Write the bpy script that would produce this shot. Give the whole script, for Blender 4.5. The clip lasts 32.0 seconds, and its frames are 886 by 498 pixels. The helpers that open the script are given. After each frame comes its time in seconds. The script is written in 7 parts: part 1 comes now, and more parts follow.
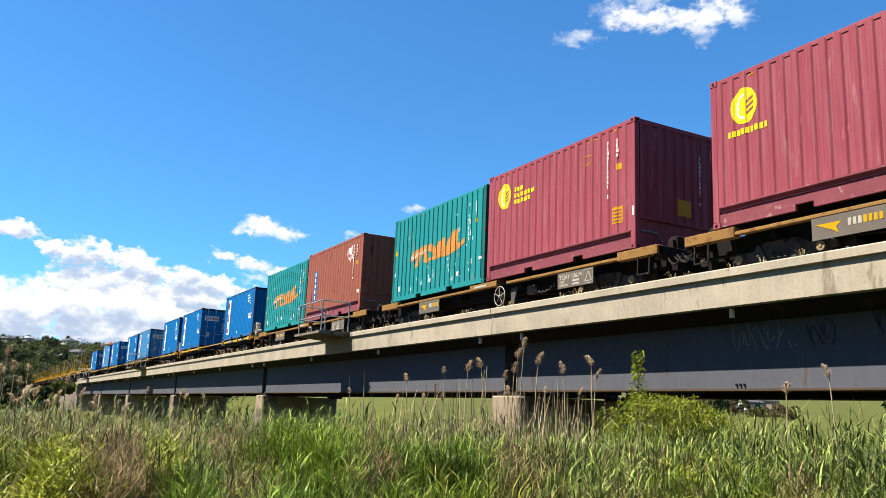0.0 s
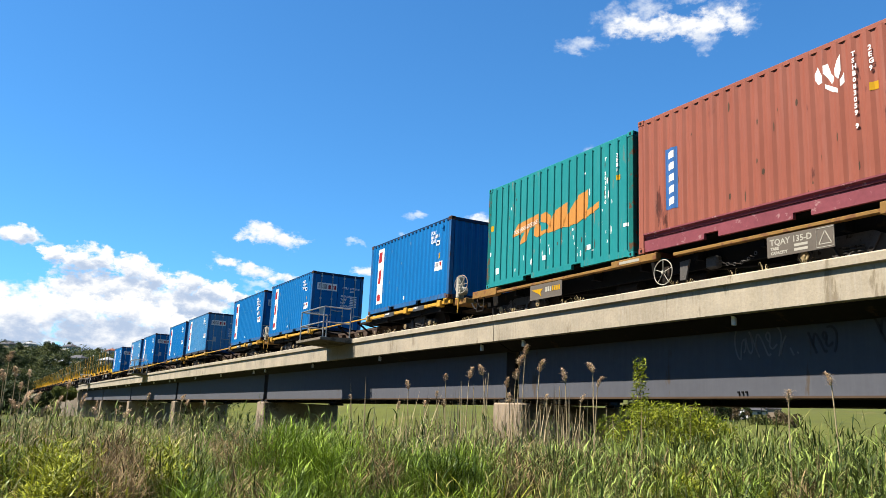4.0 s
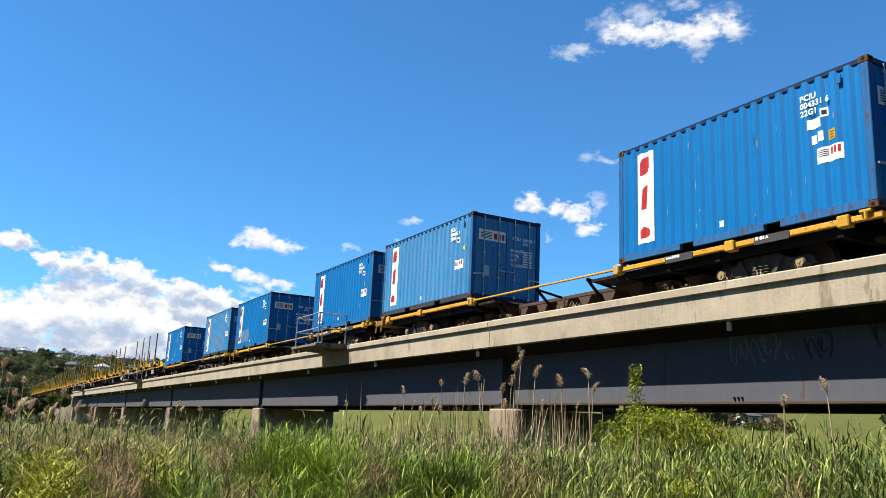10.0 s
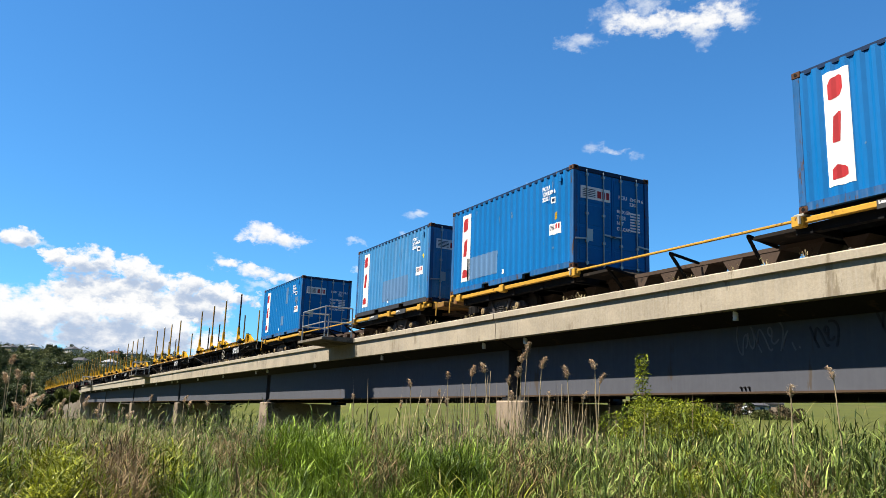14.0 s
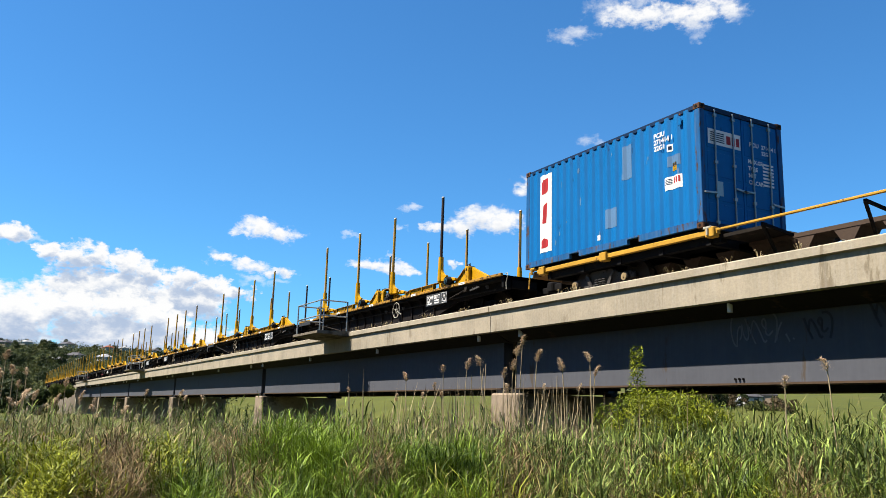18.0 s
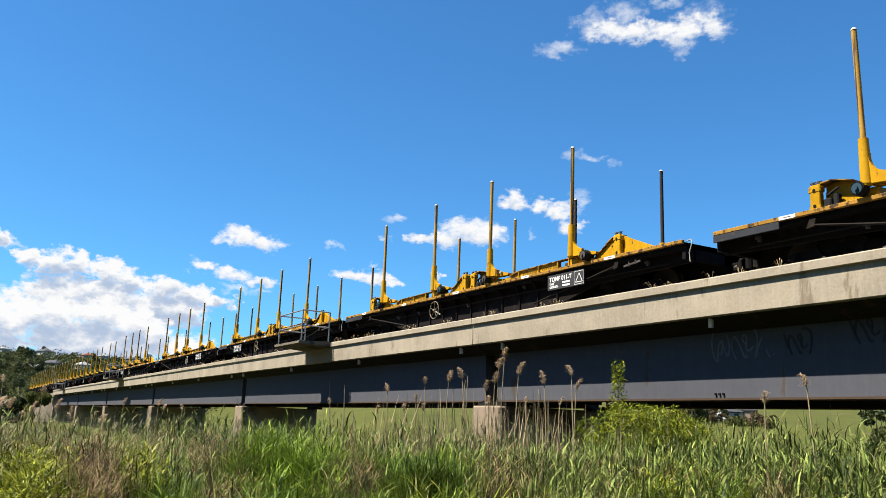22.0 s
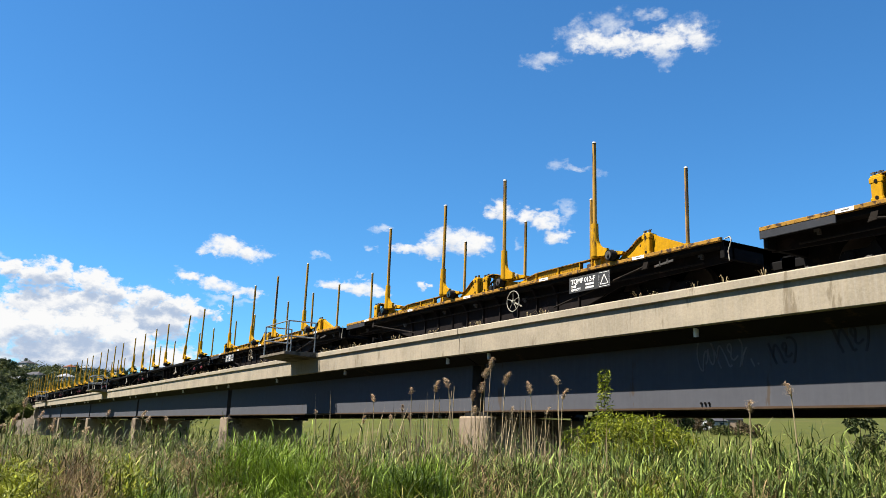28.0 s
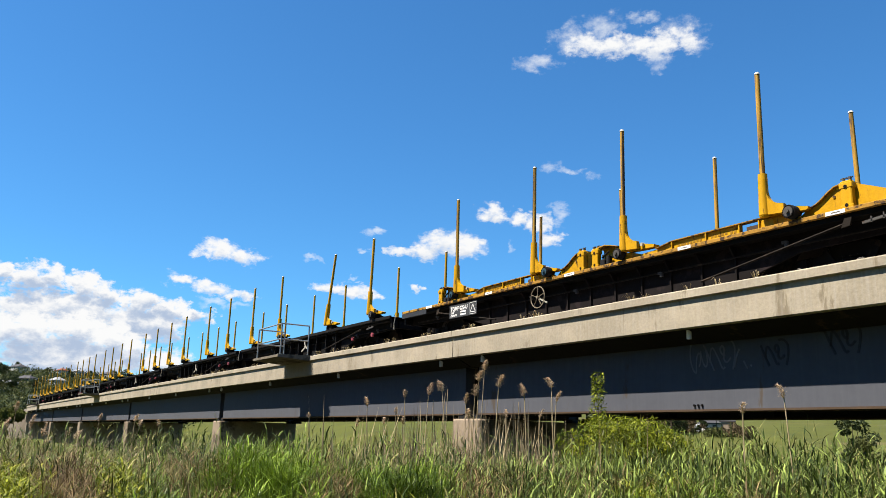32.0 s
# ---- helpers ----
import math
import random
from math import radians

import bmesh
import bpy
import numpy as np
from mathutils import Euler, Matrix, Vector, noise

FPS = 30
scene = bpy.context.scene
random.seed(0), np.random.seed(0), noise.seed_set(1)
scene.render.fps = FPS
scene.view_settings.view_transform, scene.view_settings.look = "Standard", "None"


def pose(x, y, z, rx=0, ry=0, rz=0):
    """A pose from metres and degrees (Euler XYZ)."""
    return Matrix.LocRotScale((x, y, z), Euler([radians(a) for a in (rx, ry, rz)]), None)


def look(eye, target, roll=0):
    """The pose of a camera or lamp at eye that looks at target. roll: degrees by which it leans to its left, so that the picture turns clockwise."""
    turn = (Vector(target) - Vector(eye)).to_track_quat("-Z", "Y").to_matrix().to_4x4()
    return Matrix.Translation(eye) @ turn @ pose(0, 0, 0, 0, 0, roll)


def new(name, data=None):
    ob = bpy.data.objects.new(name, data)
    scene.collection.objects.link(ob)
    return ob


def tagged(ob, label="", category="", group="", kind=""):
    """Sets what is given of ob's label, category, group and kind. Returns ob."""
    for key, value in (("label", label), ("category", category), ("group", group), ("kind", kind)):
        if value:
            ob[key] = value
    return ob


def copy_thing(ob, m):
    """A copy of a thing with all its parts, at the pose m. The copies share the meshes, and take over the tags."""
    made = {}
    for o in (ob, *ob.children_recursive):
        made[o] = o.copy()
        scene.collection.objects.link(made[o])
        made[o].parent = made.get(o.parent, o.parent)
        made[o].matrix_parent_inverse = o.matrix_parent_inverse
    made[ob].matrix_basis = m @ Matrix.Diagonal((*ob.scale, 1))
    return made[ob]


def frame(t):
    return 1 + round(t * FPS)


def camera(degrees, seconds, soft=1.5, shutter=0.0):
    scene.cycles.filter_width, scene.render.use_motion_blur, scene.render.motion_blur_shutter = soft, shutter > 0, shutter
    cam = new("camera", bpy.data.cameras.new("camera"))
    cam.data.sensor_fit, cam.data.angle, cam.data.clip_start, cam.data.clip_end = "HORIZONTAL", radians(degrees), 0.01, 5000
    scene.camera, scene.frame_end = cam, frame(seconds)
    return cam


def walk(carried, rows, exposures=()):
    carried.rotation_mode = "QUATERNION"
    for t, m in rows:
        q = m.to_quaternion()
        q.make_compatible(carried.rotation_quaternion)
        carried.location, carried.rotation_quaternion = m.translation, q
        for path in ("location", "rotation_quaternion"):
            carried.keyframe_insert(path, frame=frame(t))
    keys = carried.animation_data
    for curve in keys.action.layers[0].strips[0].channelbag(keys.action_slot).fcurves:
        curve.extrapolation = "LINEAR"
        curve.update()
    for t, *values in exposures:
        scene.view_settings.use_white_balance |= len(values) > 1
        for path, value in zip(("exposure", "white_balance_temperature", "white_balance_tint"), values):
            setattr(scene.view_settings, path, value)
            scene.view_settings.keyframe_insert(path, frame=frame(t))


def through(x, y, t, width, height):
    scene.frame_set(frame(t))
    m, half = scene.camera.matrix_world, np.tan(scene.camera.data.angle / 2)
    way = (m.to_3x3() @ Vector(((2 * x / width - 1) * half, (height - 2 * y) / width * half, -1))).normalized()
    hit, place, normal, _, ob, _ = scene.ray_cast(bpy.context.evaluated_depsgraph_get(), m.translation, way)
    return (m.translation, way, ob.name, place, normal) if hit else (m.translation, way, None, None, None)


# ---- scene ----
EYE = Vector((0.0, 0.0, 1.65))
cam = camera(57.24, 32.0, soft=0.55)

# seconds, heading from +y towards -x, upward tilt, lean to the left, all in degrees
PATH = [
    (0, 61.50, 11.49, 2.46), (0.5, 61.55, 11.71, 2.54), (1, 61.53, 11.76, 2.58), (1.5, 61.56, 11.87, 2.64),
    (2, 61.53, 11.95, 2.60), (2.5, 61.57, 11.98, 2.55), (3, 61.61, 12.04, 2.55), (3.5, 61.67, 11.95, 2.60),
    (5.5, 61.56, 12.10, 2.67), (6, 61.57, 12.17, 2.69), (6.5, 61.77, 12.19, 2.71), (7, 61.74, 12.24, 2.69),
    (7.5, 61.69, 12.29, 2.69), (8, 61.64, 12.30, 2.66), (8.5, 61.54, 12.34, 2.65), (9, 61.45, 12.34, 2.67),
    (9.5, 61.39, 12.37, 2.60), (10, 61.35, 12.38, 2.51), (10.5, 61.40, 12.38, 2.49), (11, 61.43, 12.35, 2.47),
    (11.5, 61.52, 12.27, 2.44), (12, 61.53, 12.22, 2.41), (12.5, 61.62, 12.13, 2.35), (13, 61.80, 12.10, 2.22),
    (13.5, 61.83, 11.99, 2.07), (14, 61.70, 11.85, 2.01), (14.5, 61.51, 11.77, 2.01), (16.5, 61.34, 11.65, 1.92),
    (17, 61.35, 11.58, 1.87), (17.5, 61.30, 11.53, 1.76), (18, 61.31, 11.38, 1.69), (18.5, 61.26, 11.05, 1.62),
    (19, 60.86, 11.03, 1.62), (19.5, 60.61, 11.00, 1.70), (20, 60.35, 11.27, 1.79), (20.5, 60.15, 11.87, 2.02),
    (21, 60.04, 12.13, 2.17), (21.5, 60.17, 12.21, 2.20), (22, 60.16, 12.24, 2.27), (22.5, 60.09, 12.28, 2.21),
    (23, 60.07, 12.28, 2.18), (23.5, 59.87, 12.39, 2.21), (24, 59.78, 12.49, 2.31), (24.5, 59.75, 12.60, 2.30),
    (25, 59.73, 12.69, 2.22), (25.5, 59.59, 12.74, 2.08), (27.5, 59.33, 12.86, 2.00), (28, 59.19, 12.99, 1.97),
    (28.5, 59.11, 13.02, 1.89), (29, 59.07, 13.02, 1.87), (29.5, 59.03, 13.02, 1.88), (30, 58.91, 13.01, 1.90),
    (30.5, 58.93, 13.04, 1.88), (31, 58.87, 13.10, 1.80), (31.5, 58.84, 13.16, 1.81), (32, 58.72, 13.19, 1.81),
]


def aim(heading, tilt, lean):
    h, p = radians(heading), radians(tilt)
    way = Vector((-math.sin(h) * math.cos(p), math.cos(h) * math.cos(p), math.sin(p)))
    return look(EYE, EYE + way, lean)


walk(cam, [(t, aim(h, p, r)) for t, h, p, r in PATH], [(0, 1.85), (6, 1.76), (13, 1.69), (20, 1.67), (25, 1.64), (32, 1.64)])

# how far the train has rolled along +x, in metres
RUN = [(0, -49.05), (1, -43.79), (2, -38.61), (3, -33.27), (4.5, -25.21), (6, -17.02), (7, -11.46), (8, -5.77), (9, -0.00), (10, 5.80), (11, 11.72), (12, 17.64), (13, 23.69), (14, 29.76), (15.5, 38.88), (17, 48.05), (18, 54.12), (19, 60.16), (20, 66.29), (21, 72.42), (22, 78.48), (23, 84.55), (24, 90.57), (25, 96.57), (26.5, 105.49), (28, 114.26), (29, 119.96), (30, 125.50), (31, 130.83), (32, 135.99)]


# ---- world, sun ----
SUN_WAY = Vector((0.35, 1.0, -1.70)).normalized()
sun = new("sun", bpy.data.lights.new("sun", "SUN"))
sun.data.energy, sun.data.angle, sun.data.color = 5.0, radians(0.53), (1.0, 0.93, 0.82)
sun.matrix_world = look(-SUN_WAY * 60, (0, 0, 0))


def link(tree, a, out, b, inp):
    tree.links.new(a.outputs[out], b.inputs[inp])


def calc(tree, op, a, b=None, clamp=False):
    """A maths node; a and b are sockets or numbers."""
    n = tree.nodes.new("ShaderNodeMath")
    n.operation, n.use_clamp = op, clamp
    for i, v in enumerate((a, b)):
        if v is None:
            continue
        if isinstance(v, (int, float)):
            n.inputs[i].default_value = v
        else:
            tree.links.new(v, n.inputs[i])
    return n.outputs[0]


def mixed(tree, fac, a, b, blend="MIX"):
    n = tree.nodes.new("ShaderNodeMix")
    n.data_type, n.blend_type = "RGBA", blend
    for i, v in ((0, fac), (6, a), (7, b)):
        if isinstance(v, (int, float)):
            n.inputs[i].default_value = v
        elif isinstance(v, tuple):
            n.inputs[i].default_value = (*v, 1)
        else:
            tree.links.new(v, n.inputs[i])
    return n.outputs[2]


def build_world():
    w = bpy.data.worlds.new("sky")
    w.use_nodes = True
    scene.world = w
    tree = w.node_tree
    tree.nodes.clear()
    sky = tree.nodes.new("ShaderNodeTexSky")
    sky.sky_type, sky.sun_disc = "NISHITA", False
    sky.sun_elevation, sky.sun_rotation = radians(58.1), radians(199.3)
    sky.altitude, sky.air_density, sky.dust_density, sky.ozone_density = 0, 1.0, 0.1, 3.0
    sky_col = mixed(tree, 1.0, sky.outputs[0], (SKY * 0.47, SKY * 1.03, SKY * 1.41), "MULTIPLY")
    # clouds by direction: heading from +y towards -x and elevation, in degrees
    co = tree.nodes.new("ShaderNodeTexCoord")
    sep = tree.nodes.new("ShaderNodeSeparateXYZ")
    link(tree, co, "Generated", sep, 0)
    head = calc(tree, "MULTIPLY", calc(tree, "ARCTAN2", calc(tree, "MULTIPLY", sep.outputs[0], -1.0), sep.outputs[1]), 57.2958)
    elev = calc(tree, "MULTIPLY", calc(tree, "ARCSINE", sep.outputs[2]), 57.2958)
    vec = tree.nodes.new("ShaderNodeCombineXYZ")
    tree.links.new(head, vec.inputs[0])
    tree.links.new(calc(tree, "MULTIPLY", elev, 1.5), vec.inputs[1])
    big = tree.nodes.new("ShaderNodeTexNoise")
    big.inputs["Scale"].default_value, big.inputs["Detail"].default_value, big.inputs["Roughness"].default_value = 2.4, 9.0, 0.62
    link(tree, vec, 0, big, "Vector")
    fine = tree.nodes.new("ShaderNodeTexNoise")
    fine.inputs["Scale"].default_value, fine.inputs["Detail"].default_value, fine.inputs["Roughness"].default_value = 1.1, 8.0, 0.62
    link(tree, vec, 0, fine, "Vector")
    # billows: rounded cells, warped a little, so that the edges bulge like cumulus
    warp = tree.nodes.new("ShaderNodeVectorMath")
    warp.operation = "MULTIPLY_ADD"
    link(tree, fine, "Color", warp, 0)
    warp.inputs[1].default_value = (0.55, 0.55, 0.0)
    link(tree, vec, 0, warp, 2)

    def billow(scale):
        n = tree.nodes.new("ShaderNodeTexVoronoi")
        n.voronoi_dimensions, n.feature = "2D", "SMOOTH_F1"
        n.inputs["Scale"].default_value, n.inputs["Smoothness"].default_value = scale, 0.35
        link(tree, warp, 0, n, "Vector")
        return calc(tree, "SUBTRACT", 0.42, n.outputs["Distance"])

    puff = calc(tree, "ADD", calc(tree, "MULTIPLY", billow(0.75), 0.62), calc(tree, "MULTIPLY", billow(2.1), 0.18))
    wob = calc(tree, "ADD", puff, calc(tree, "ADD", calc(tree, "MULTIPLY", calc(tree, "SUBTRACT", big.outputs[0], 0.5), 1.5),
                                       calc(tree, "MULTIPLY", calc(tree, "SUBTRACT", fine.outputs[0], 0.5), 1.5)))

    # the wind tears the outlines
    torn = tree.nodes.new("ShaderNodeTexNoise")
    torn.inputs["Scale"].default_value, torn.inputs["Detail"].default_value, torn.inputs["Roughness"].default_value = 0.75, 6.0, 0.58
    link(tree, vec, 0, torn, "Vector")
    parts = tree.nodes.new("ShaderNodeSeparateColor")
    link(tree, torn, "Color", parts, 0)
    head_torn = calc(tree, "ADD", head, calc(tree, "MULTIPLY", calc(tree, "SUBTRACT", parts.outputs[0], 0.5), 3.2))
    elev_torn = calc(tree, "ADD", elev, calc(tree, "MULTIPLY", calc(tree, "SUBTRACT", parts.outputs[1], 0.5), 1.9))

    def ellipse(row, drop):
        h0, e0, wd, ht, power = row
        dx = calc(tree, "DIVIDE", calc(tree, "SUBTRACT", head_torn, h0), wd)
        dy = calc(tree, "DIVIDE", calc(tree, "SUBTRACT", elev_torn, e0 - drop * ht), ht)
        d2 = calc(tree, "ADD", calc(tree, "MULTIPLY", dx, dx), calc(tree, "MULTIPLY", dy, dy))
        return calc(tree, "SUBTRACT", power, d2)

    def gathered(rows, drop=0.0):
        field = None
        for row in rows:
            v = ellipse(row, drop)
            field = v if field is None else calc(tree, "MAXIMUM", field, v)
        return field

    haze = calc(tree, "MULTIPLY", calc(tree, "SUBTRACT", fine.outputs[0], 0.5), 1.6)

    def cover(field, lo, hi, amount=1.0, ragged=wob):
        ramp = tree.nodes.new("ShaderNodeMapRange")
        ramp.interpolation_type = "SMOOTHSTEP"
        ramp.inputs[1].default_value, ramp.inputs[2].default_value, ramp.inputs[4].default_value = lo, hi, amount
        tree.links.new(calc(tree, "ADD", field, ragged), ramp.inputs[0])
        return ramp.outputs[0]

    white, under = (0.311, 0.311, 0.311), (0.136, 0.170, 0.228)
    col = mixed(tree, cover(gathered(WISPS), -0.5, 1.9, 0.75), sky_col, (0.303, 0.311, 0.318))
    # far bank: a tall rear row, and a lower row before it; each is grey at its foot
    for rows, foot in ((BANK_REAR, 0.75), (BANK_FRONT, 0.95), (PUFFS, 1.0)):
        a = cover(gathered(rows), *((-0.55, 0.95) if rows is PUFFS else (-0.40, 0.55)))
        g = cover(gathered(rows, foot), -0.1, 1.0, 0.95 if rows is not PUFFS else 0.40, haze)
        col = mixed(tree, a, col, mixed(tree, g, white, under))
    bg = tree.nodes.new("ShaderNodeBackground")
    bg.inputs[1].default_value = 1.0
    tree.links.new(col, bg.inputs[0])
    out = tree.nodes.new("ShaderNodeOutputWorld")
    link(tree, bg, 0, out, 0)


SKY = 0.0398
# heading, elevation, half width, half height, fullness
BANK_REAR = [
    (87.5, 9.4, 0.8, 0.6, 0.8), (86.0, 9.1, 1.5, 1.0, 0.9), (84.6, 9.2, 0.9, 0.9, 0.9), (82.8, 9.0, 1.1, 1.0, 0.9), (81.4, 8.7, 1.2, 0.8, 0.9), (79.1, 8.3, 1.5, 0.9, 0.9),
    (77.3, 7.9, 1.3, 0.7, 0.9), (75.6, 7.6, 1.2, 0.6, 0.9), (83.2, 7.4, 3.4, 1.2, 1.1), (85.6, 7.3, 2.6, 1.0, 1.1), (79.0, 6.8, 3.0, 1.2, 1.1), (89.8, 10.3, 1.2, 0.7, 0.8), (92.5, 10.2, 1.6, 0.8, 0.9), (96.5, 9.0, 3.0, 1.4, 0.9),
]
BANK_FRONT = [
    (85.8, 6.1, 2.6, 1.5, 0.9), (82.8, 6.2, 2.2, 1.2, 0.9), (80.8, 5.8, 1.6, 1.2, 0.9), (79.3, 5.2, 1.2, 1.1, 0.8), (83.0, 4.4, 4.6, 1.3, 1.1), (88.6, 5.6, 2.2, 1.7, 0.9), (94.0, 6.0, 5.0, 2.0, 1.0), (77.5, 4.4, 2.2, 1.0, 0.7), (90.0, 4.8, 3.4, 2.0, 1.1),
]
PUFFS = [
    (76.7, 9.9, 0.9, 0.35, 0.9), (74.9, 9.6, 1.3, 0.5, 0.9), (73.2, 9.3, 1.2, 0.4, 0.9), (72.2, 9.1, 0.6, 0.3, 0.7), (75.8, 11.8, 0.9, 0.35, 0.8), (74.4, 12.2, 1.4, 0.7, 0.9), (72.9, 11.8, 1.4, 0.6, 0.9),
    (60.2, 13.0, 1.7, 0.6, 0.9), (58.6, 13.7, 1.8, 0.9, 0.9), (57.0, 13.3, 1.6, 0.8, 0.9), (61.8, 12.8, 0.9, 0.5, 0.8), (66.6, 10.1, 1.2, 0.5, 0.9), (65.1, 10.0, 1.6, 0.5, 0.9), (63.7, 9.8, 0.8, 0.3, 0.7),
    (60.8, 10.2, 0.5, 0.4, 0.7), (55.3, 15.9, 1.0, 0.6, 0.8), (54.5, 15.5, 0.8, 0.5, 0.8), (53.1, 15.4, 0.8, 0.6, 0.8), (52.0, 15.0, 1.2, 0.7, 0.8), (50.9, 14.1, 1.0, 0.6, 0.7),
    (48.4, 27.2, 1.6, 0.9, 0.7), (46.7, 27.0, 1.8, 0.8, 0.8), (44.8, 26.9, 1.8, 0.7, 0.9), (42.9, 26.7, 1.6, 0.9, 0.8), (41.2, 27.1, 1.2, 0.9, 0.7),
]
WISPS = [
    (74.5, 8.6, 1.0, 0.3, 0.8), (73.0, 8.5, 0.8, 0.3, 0.8), (63.7, 14.2, 0.8, 0.3, 0.9), (64.4, 12.6, 0.6, 0.25, 0.8), (68.0, 12.1, 0.8, 0.25, 0.7), (65.0, 10.9, 0.4, 0.2, 0.7), (50.4, 15.8, 0.7, 1.0, 0.8),
    (51.0, 19.0, 0.9, 0.5, 0.8), (49.6, 18.7, 1.2, 0.3, 0.7), (47.8, 18.3, 0.7, 0.4, 0.3), (53.8, 13.5, 0.4, 0.3, 0.6), (49.2, 27.6, 1.8, 1.1, 0.9), (47.0, 28.3, 1.6, 0.9, 0.8), (52.1, 26.1, 1.4, 0.6, 0.9),
    (88.7, 9.9, 0.8, 0.3, 0.8), (77.3, 10.3, 0.6, 0.3, 0.6), (43.9, 28.7, 1.4, 0.5, 0.6), (41.4, 27.5, 1.8, 1.0, 0.8), (40.2, 26.8, 1.0, 0.9, 0.7), (43.0, 25.8, 1.2, 0.6, 0.7),
]
build_world()

# ---- materials ----


def scaled_down(colour):
    """Every base colour scaled down so that, at the raised exposure, shade renders darker."""
    return tuple(0.72 * c for c in colour)


def material(name, base, rough=0.6, metal=0.0, vary=0.12, size=3.0, spots=None, spot_amount=0.0, spot_size=6.0, streak=0.0,
             bump=0.0, bump_size=40.0, run=0.22):
    """Paint, stone or steel: fine grain and broad blotches, and patches of a second colour (rust, dirt) at real size."""
    base, spots = scaled_down(base), scaled_down(spots) if spots else None
    m = bpy.data.materials.new(name)
    m.use_nodes = True
    tree = m.node_tree
    b = tree.nodes["Principled BSDF"]
    b.inputs["Roughness"].default_value, b.inputs["Metallic"].default_value = rough, metal
    b.inputs["Specular IOR Level"].default_value = 0.1
    co = tree.nodes.new("ShaderNodeTexCoord")
    info = tree.nodes.new("ShaderNodeObjectInfo")
    at = tree.nodes.new("ShaderNodeVectorMath")
    at.operation = "MULTIPLY_ADD"
    link(tree, info, "Random", at, 0)
    at.inputs[1].default_value = (37.0, 53.0, 11.0)
    link(tree, co, "Object", at, 2)

    def grain(scale, detail=5.0, rgh=0.6, squash=None):
        n = tree.nodes.new("ShaderNodeTexNoise")
        n.inputs["Scale"].default_value, n.inputs["Detail"].default_value, n.inputs["Roughness"].default_value = scale, detail, rgh
        if squash:
            mp = tree.nodes.new("ShaderNodeMapping")
            mp.inputs["Scale"].default_value = squash
            link(tree, at, 0, mp, 0)
            link(tree, mp, 0, n, "Vector")
        else:
            link(tree, at, 0, n, "Vector")
        k = tree.nodes.new("ShaderNodeMapRange")
        k.inputs[1].default_value, k.inputs[2].default_value = 0.28, 0.72
        tree.links.new(n.outputs[0], k.inputs[0])
        return k.outputs[0]

    broad, small = grain(size * 0.35), grain(size * 6)
    tone = calc(tree, "ADD", calc(tree, "MULTIPLY", calc(tree, "SUBTRACT", broad, 0.5), 1.5 * vary),
                calc(tree, "MULTIPLY", calc(tree, "SUBTRACT", small, 0.5), 0.9 * vary))
    gain = calc(tree, "ADD", tone, 1.0)
    cg = tree.nodes.new("ShaderNodeCombineXYZ")
    for i in range(3):
        tree.links.new(gain, cg.inputs[i])
    col = mixed(tree, 1.0, tuple(base), cg.outputs[0], "MULTIPLY")
    if spots:
        n = grain(spot_size, 6.0, 0.65, (1.0, 1.0, run) if streak else None)
        lim = tree.nodes.new("ShaderNodeMapRange")
        lim.inputs[1].default_value, lim.inputs[2].default_value = 0.90 - 0.62 * spot_amount, 1.0 - 0.55 * spot_amount
        tree.links.new(n, lim.inputs[0])
        col = mixed(tree, lim.outputs[0], col, tuple(spots))
    if streak:
        n = grain(4.0, 4.0, 0.6, (4.0, 4.0, 0.18))
        col = mixed(tree, calc(tree, "MULTIPLY", calc(tree, "MULTIPLY", n, n), streak, clamp=True), col, (0.40, 0.39, 0.37))
    tree.links.new(col, b.inputs["Base Color"])
    rr = calc(tree, "ADD", rough - 0.08, calc(tree, "MULTIPLY", broad, 0.16), clamp=True)
    tree.links.new(rr, b.inputs["Roughness"])
    if bump:
        bp = tree.nodes.new("ShaderNodeBump")
        bp.inputs["Strength"].default_value, bp.inputs["Distance"].default_value = bump, 0.02
        tree.links.new(grain(bump_size, 6.0), bp.inputs["Height"])
        link(tree, bp, 0, b, "Normal")
    return m


def leaf_material(name, dark, light, rough=0.5, through=0.35, size=0.5, power=1.0, single=0.75, patch=1.4):
    """Grass and leaves: each blade its own tone between two greens, patches over the ground, light through the blade."""
    m = bpy.data.materials.new(name)
    m.use_nodes = True
    tree = m.node_tree
    b = tree.nodes["Principled BSDF"]
    geo = tree.nodes.new("ShaderNodeNewGeometry")
    n = tree.nodes.new("ShaderNodeTexNoise")
    n.inputs["Scale"].default_value, n.inputs["Detail"].default_value = size, 4.0
    co = tree.nodes.new("ShaderNodeTexCoord")
    link(tree, co, "Object", n, "Vector")
    f = calc(tree, "ADD", calc(tree, "MULTIPLY", geo.outputs["Random Per Island"], single),
             calc(tree, "MULTIPLY", calc(tree, "SUBTRACT", n.outputs[0], 0.42 if single > 0.5 else 0.36), patch), clamp=True)
    col = mixed(tree, calc(tree, "POWER", f, power), scaled_down(dark), scaled_down(light))
    tree.links.new(col, b.inputs["Base Color"])
    b.inputs["Roughness"].default_value = rough
    b.inputs["Specular IOR Level"].default_value = 0.10
    tr = tree.nodes.new("ShaderNodeBsdfTranslucent")
    tree.links.new(col, tr.inputs[0])
    mx = tree.nodes.new("ShaderNodeMixShader")
    mx.inputs[0].default_value = through
    link(tree, b, 0, mx, 1)
    link(tree, tr, 0, mx, 2)
    link(tree, mx, 0, tree.nodes["Material Output"], 0)
    return m


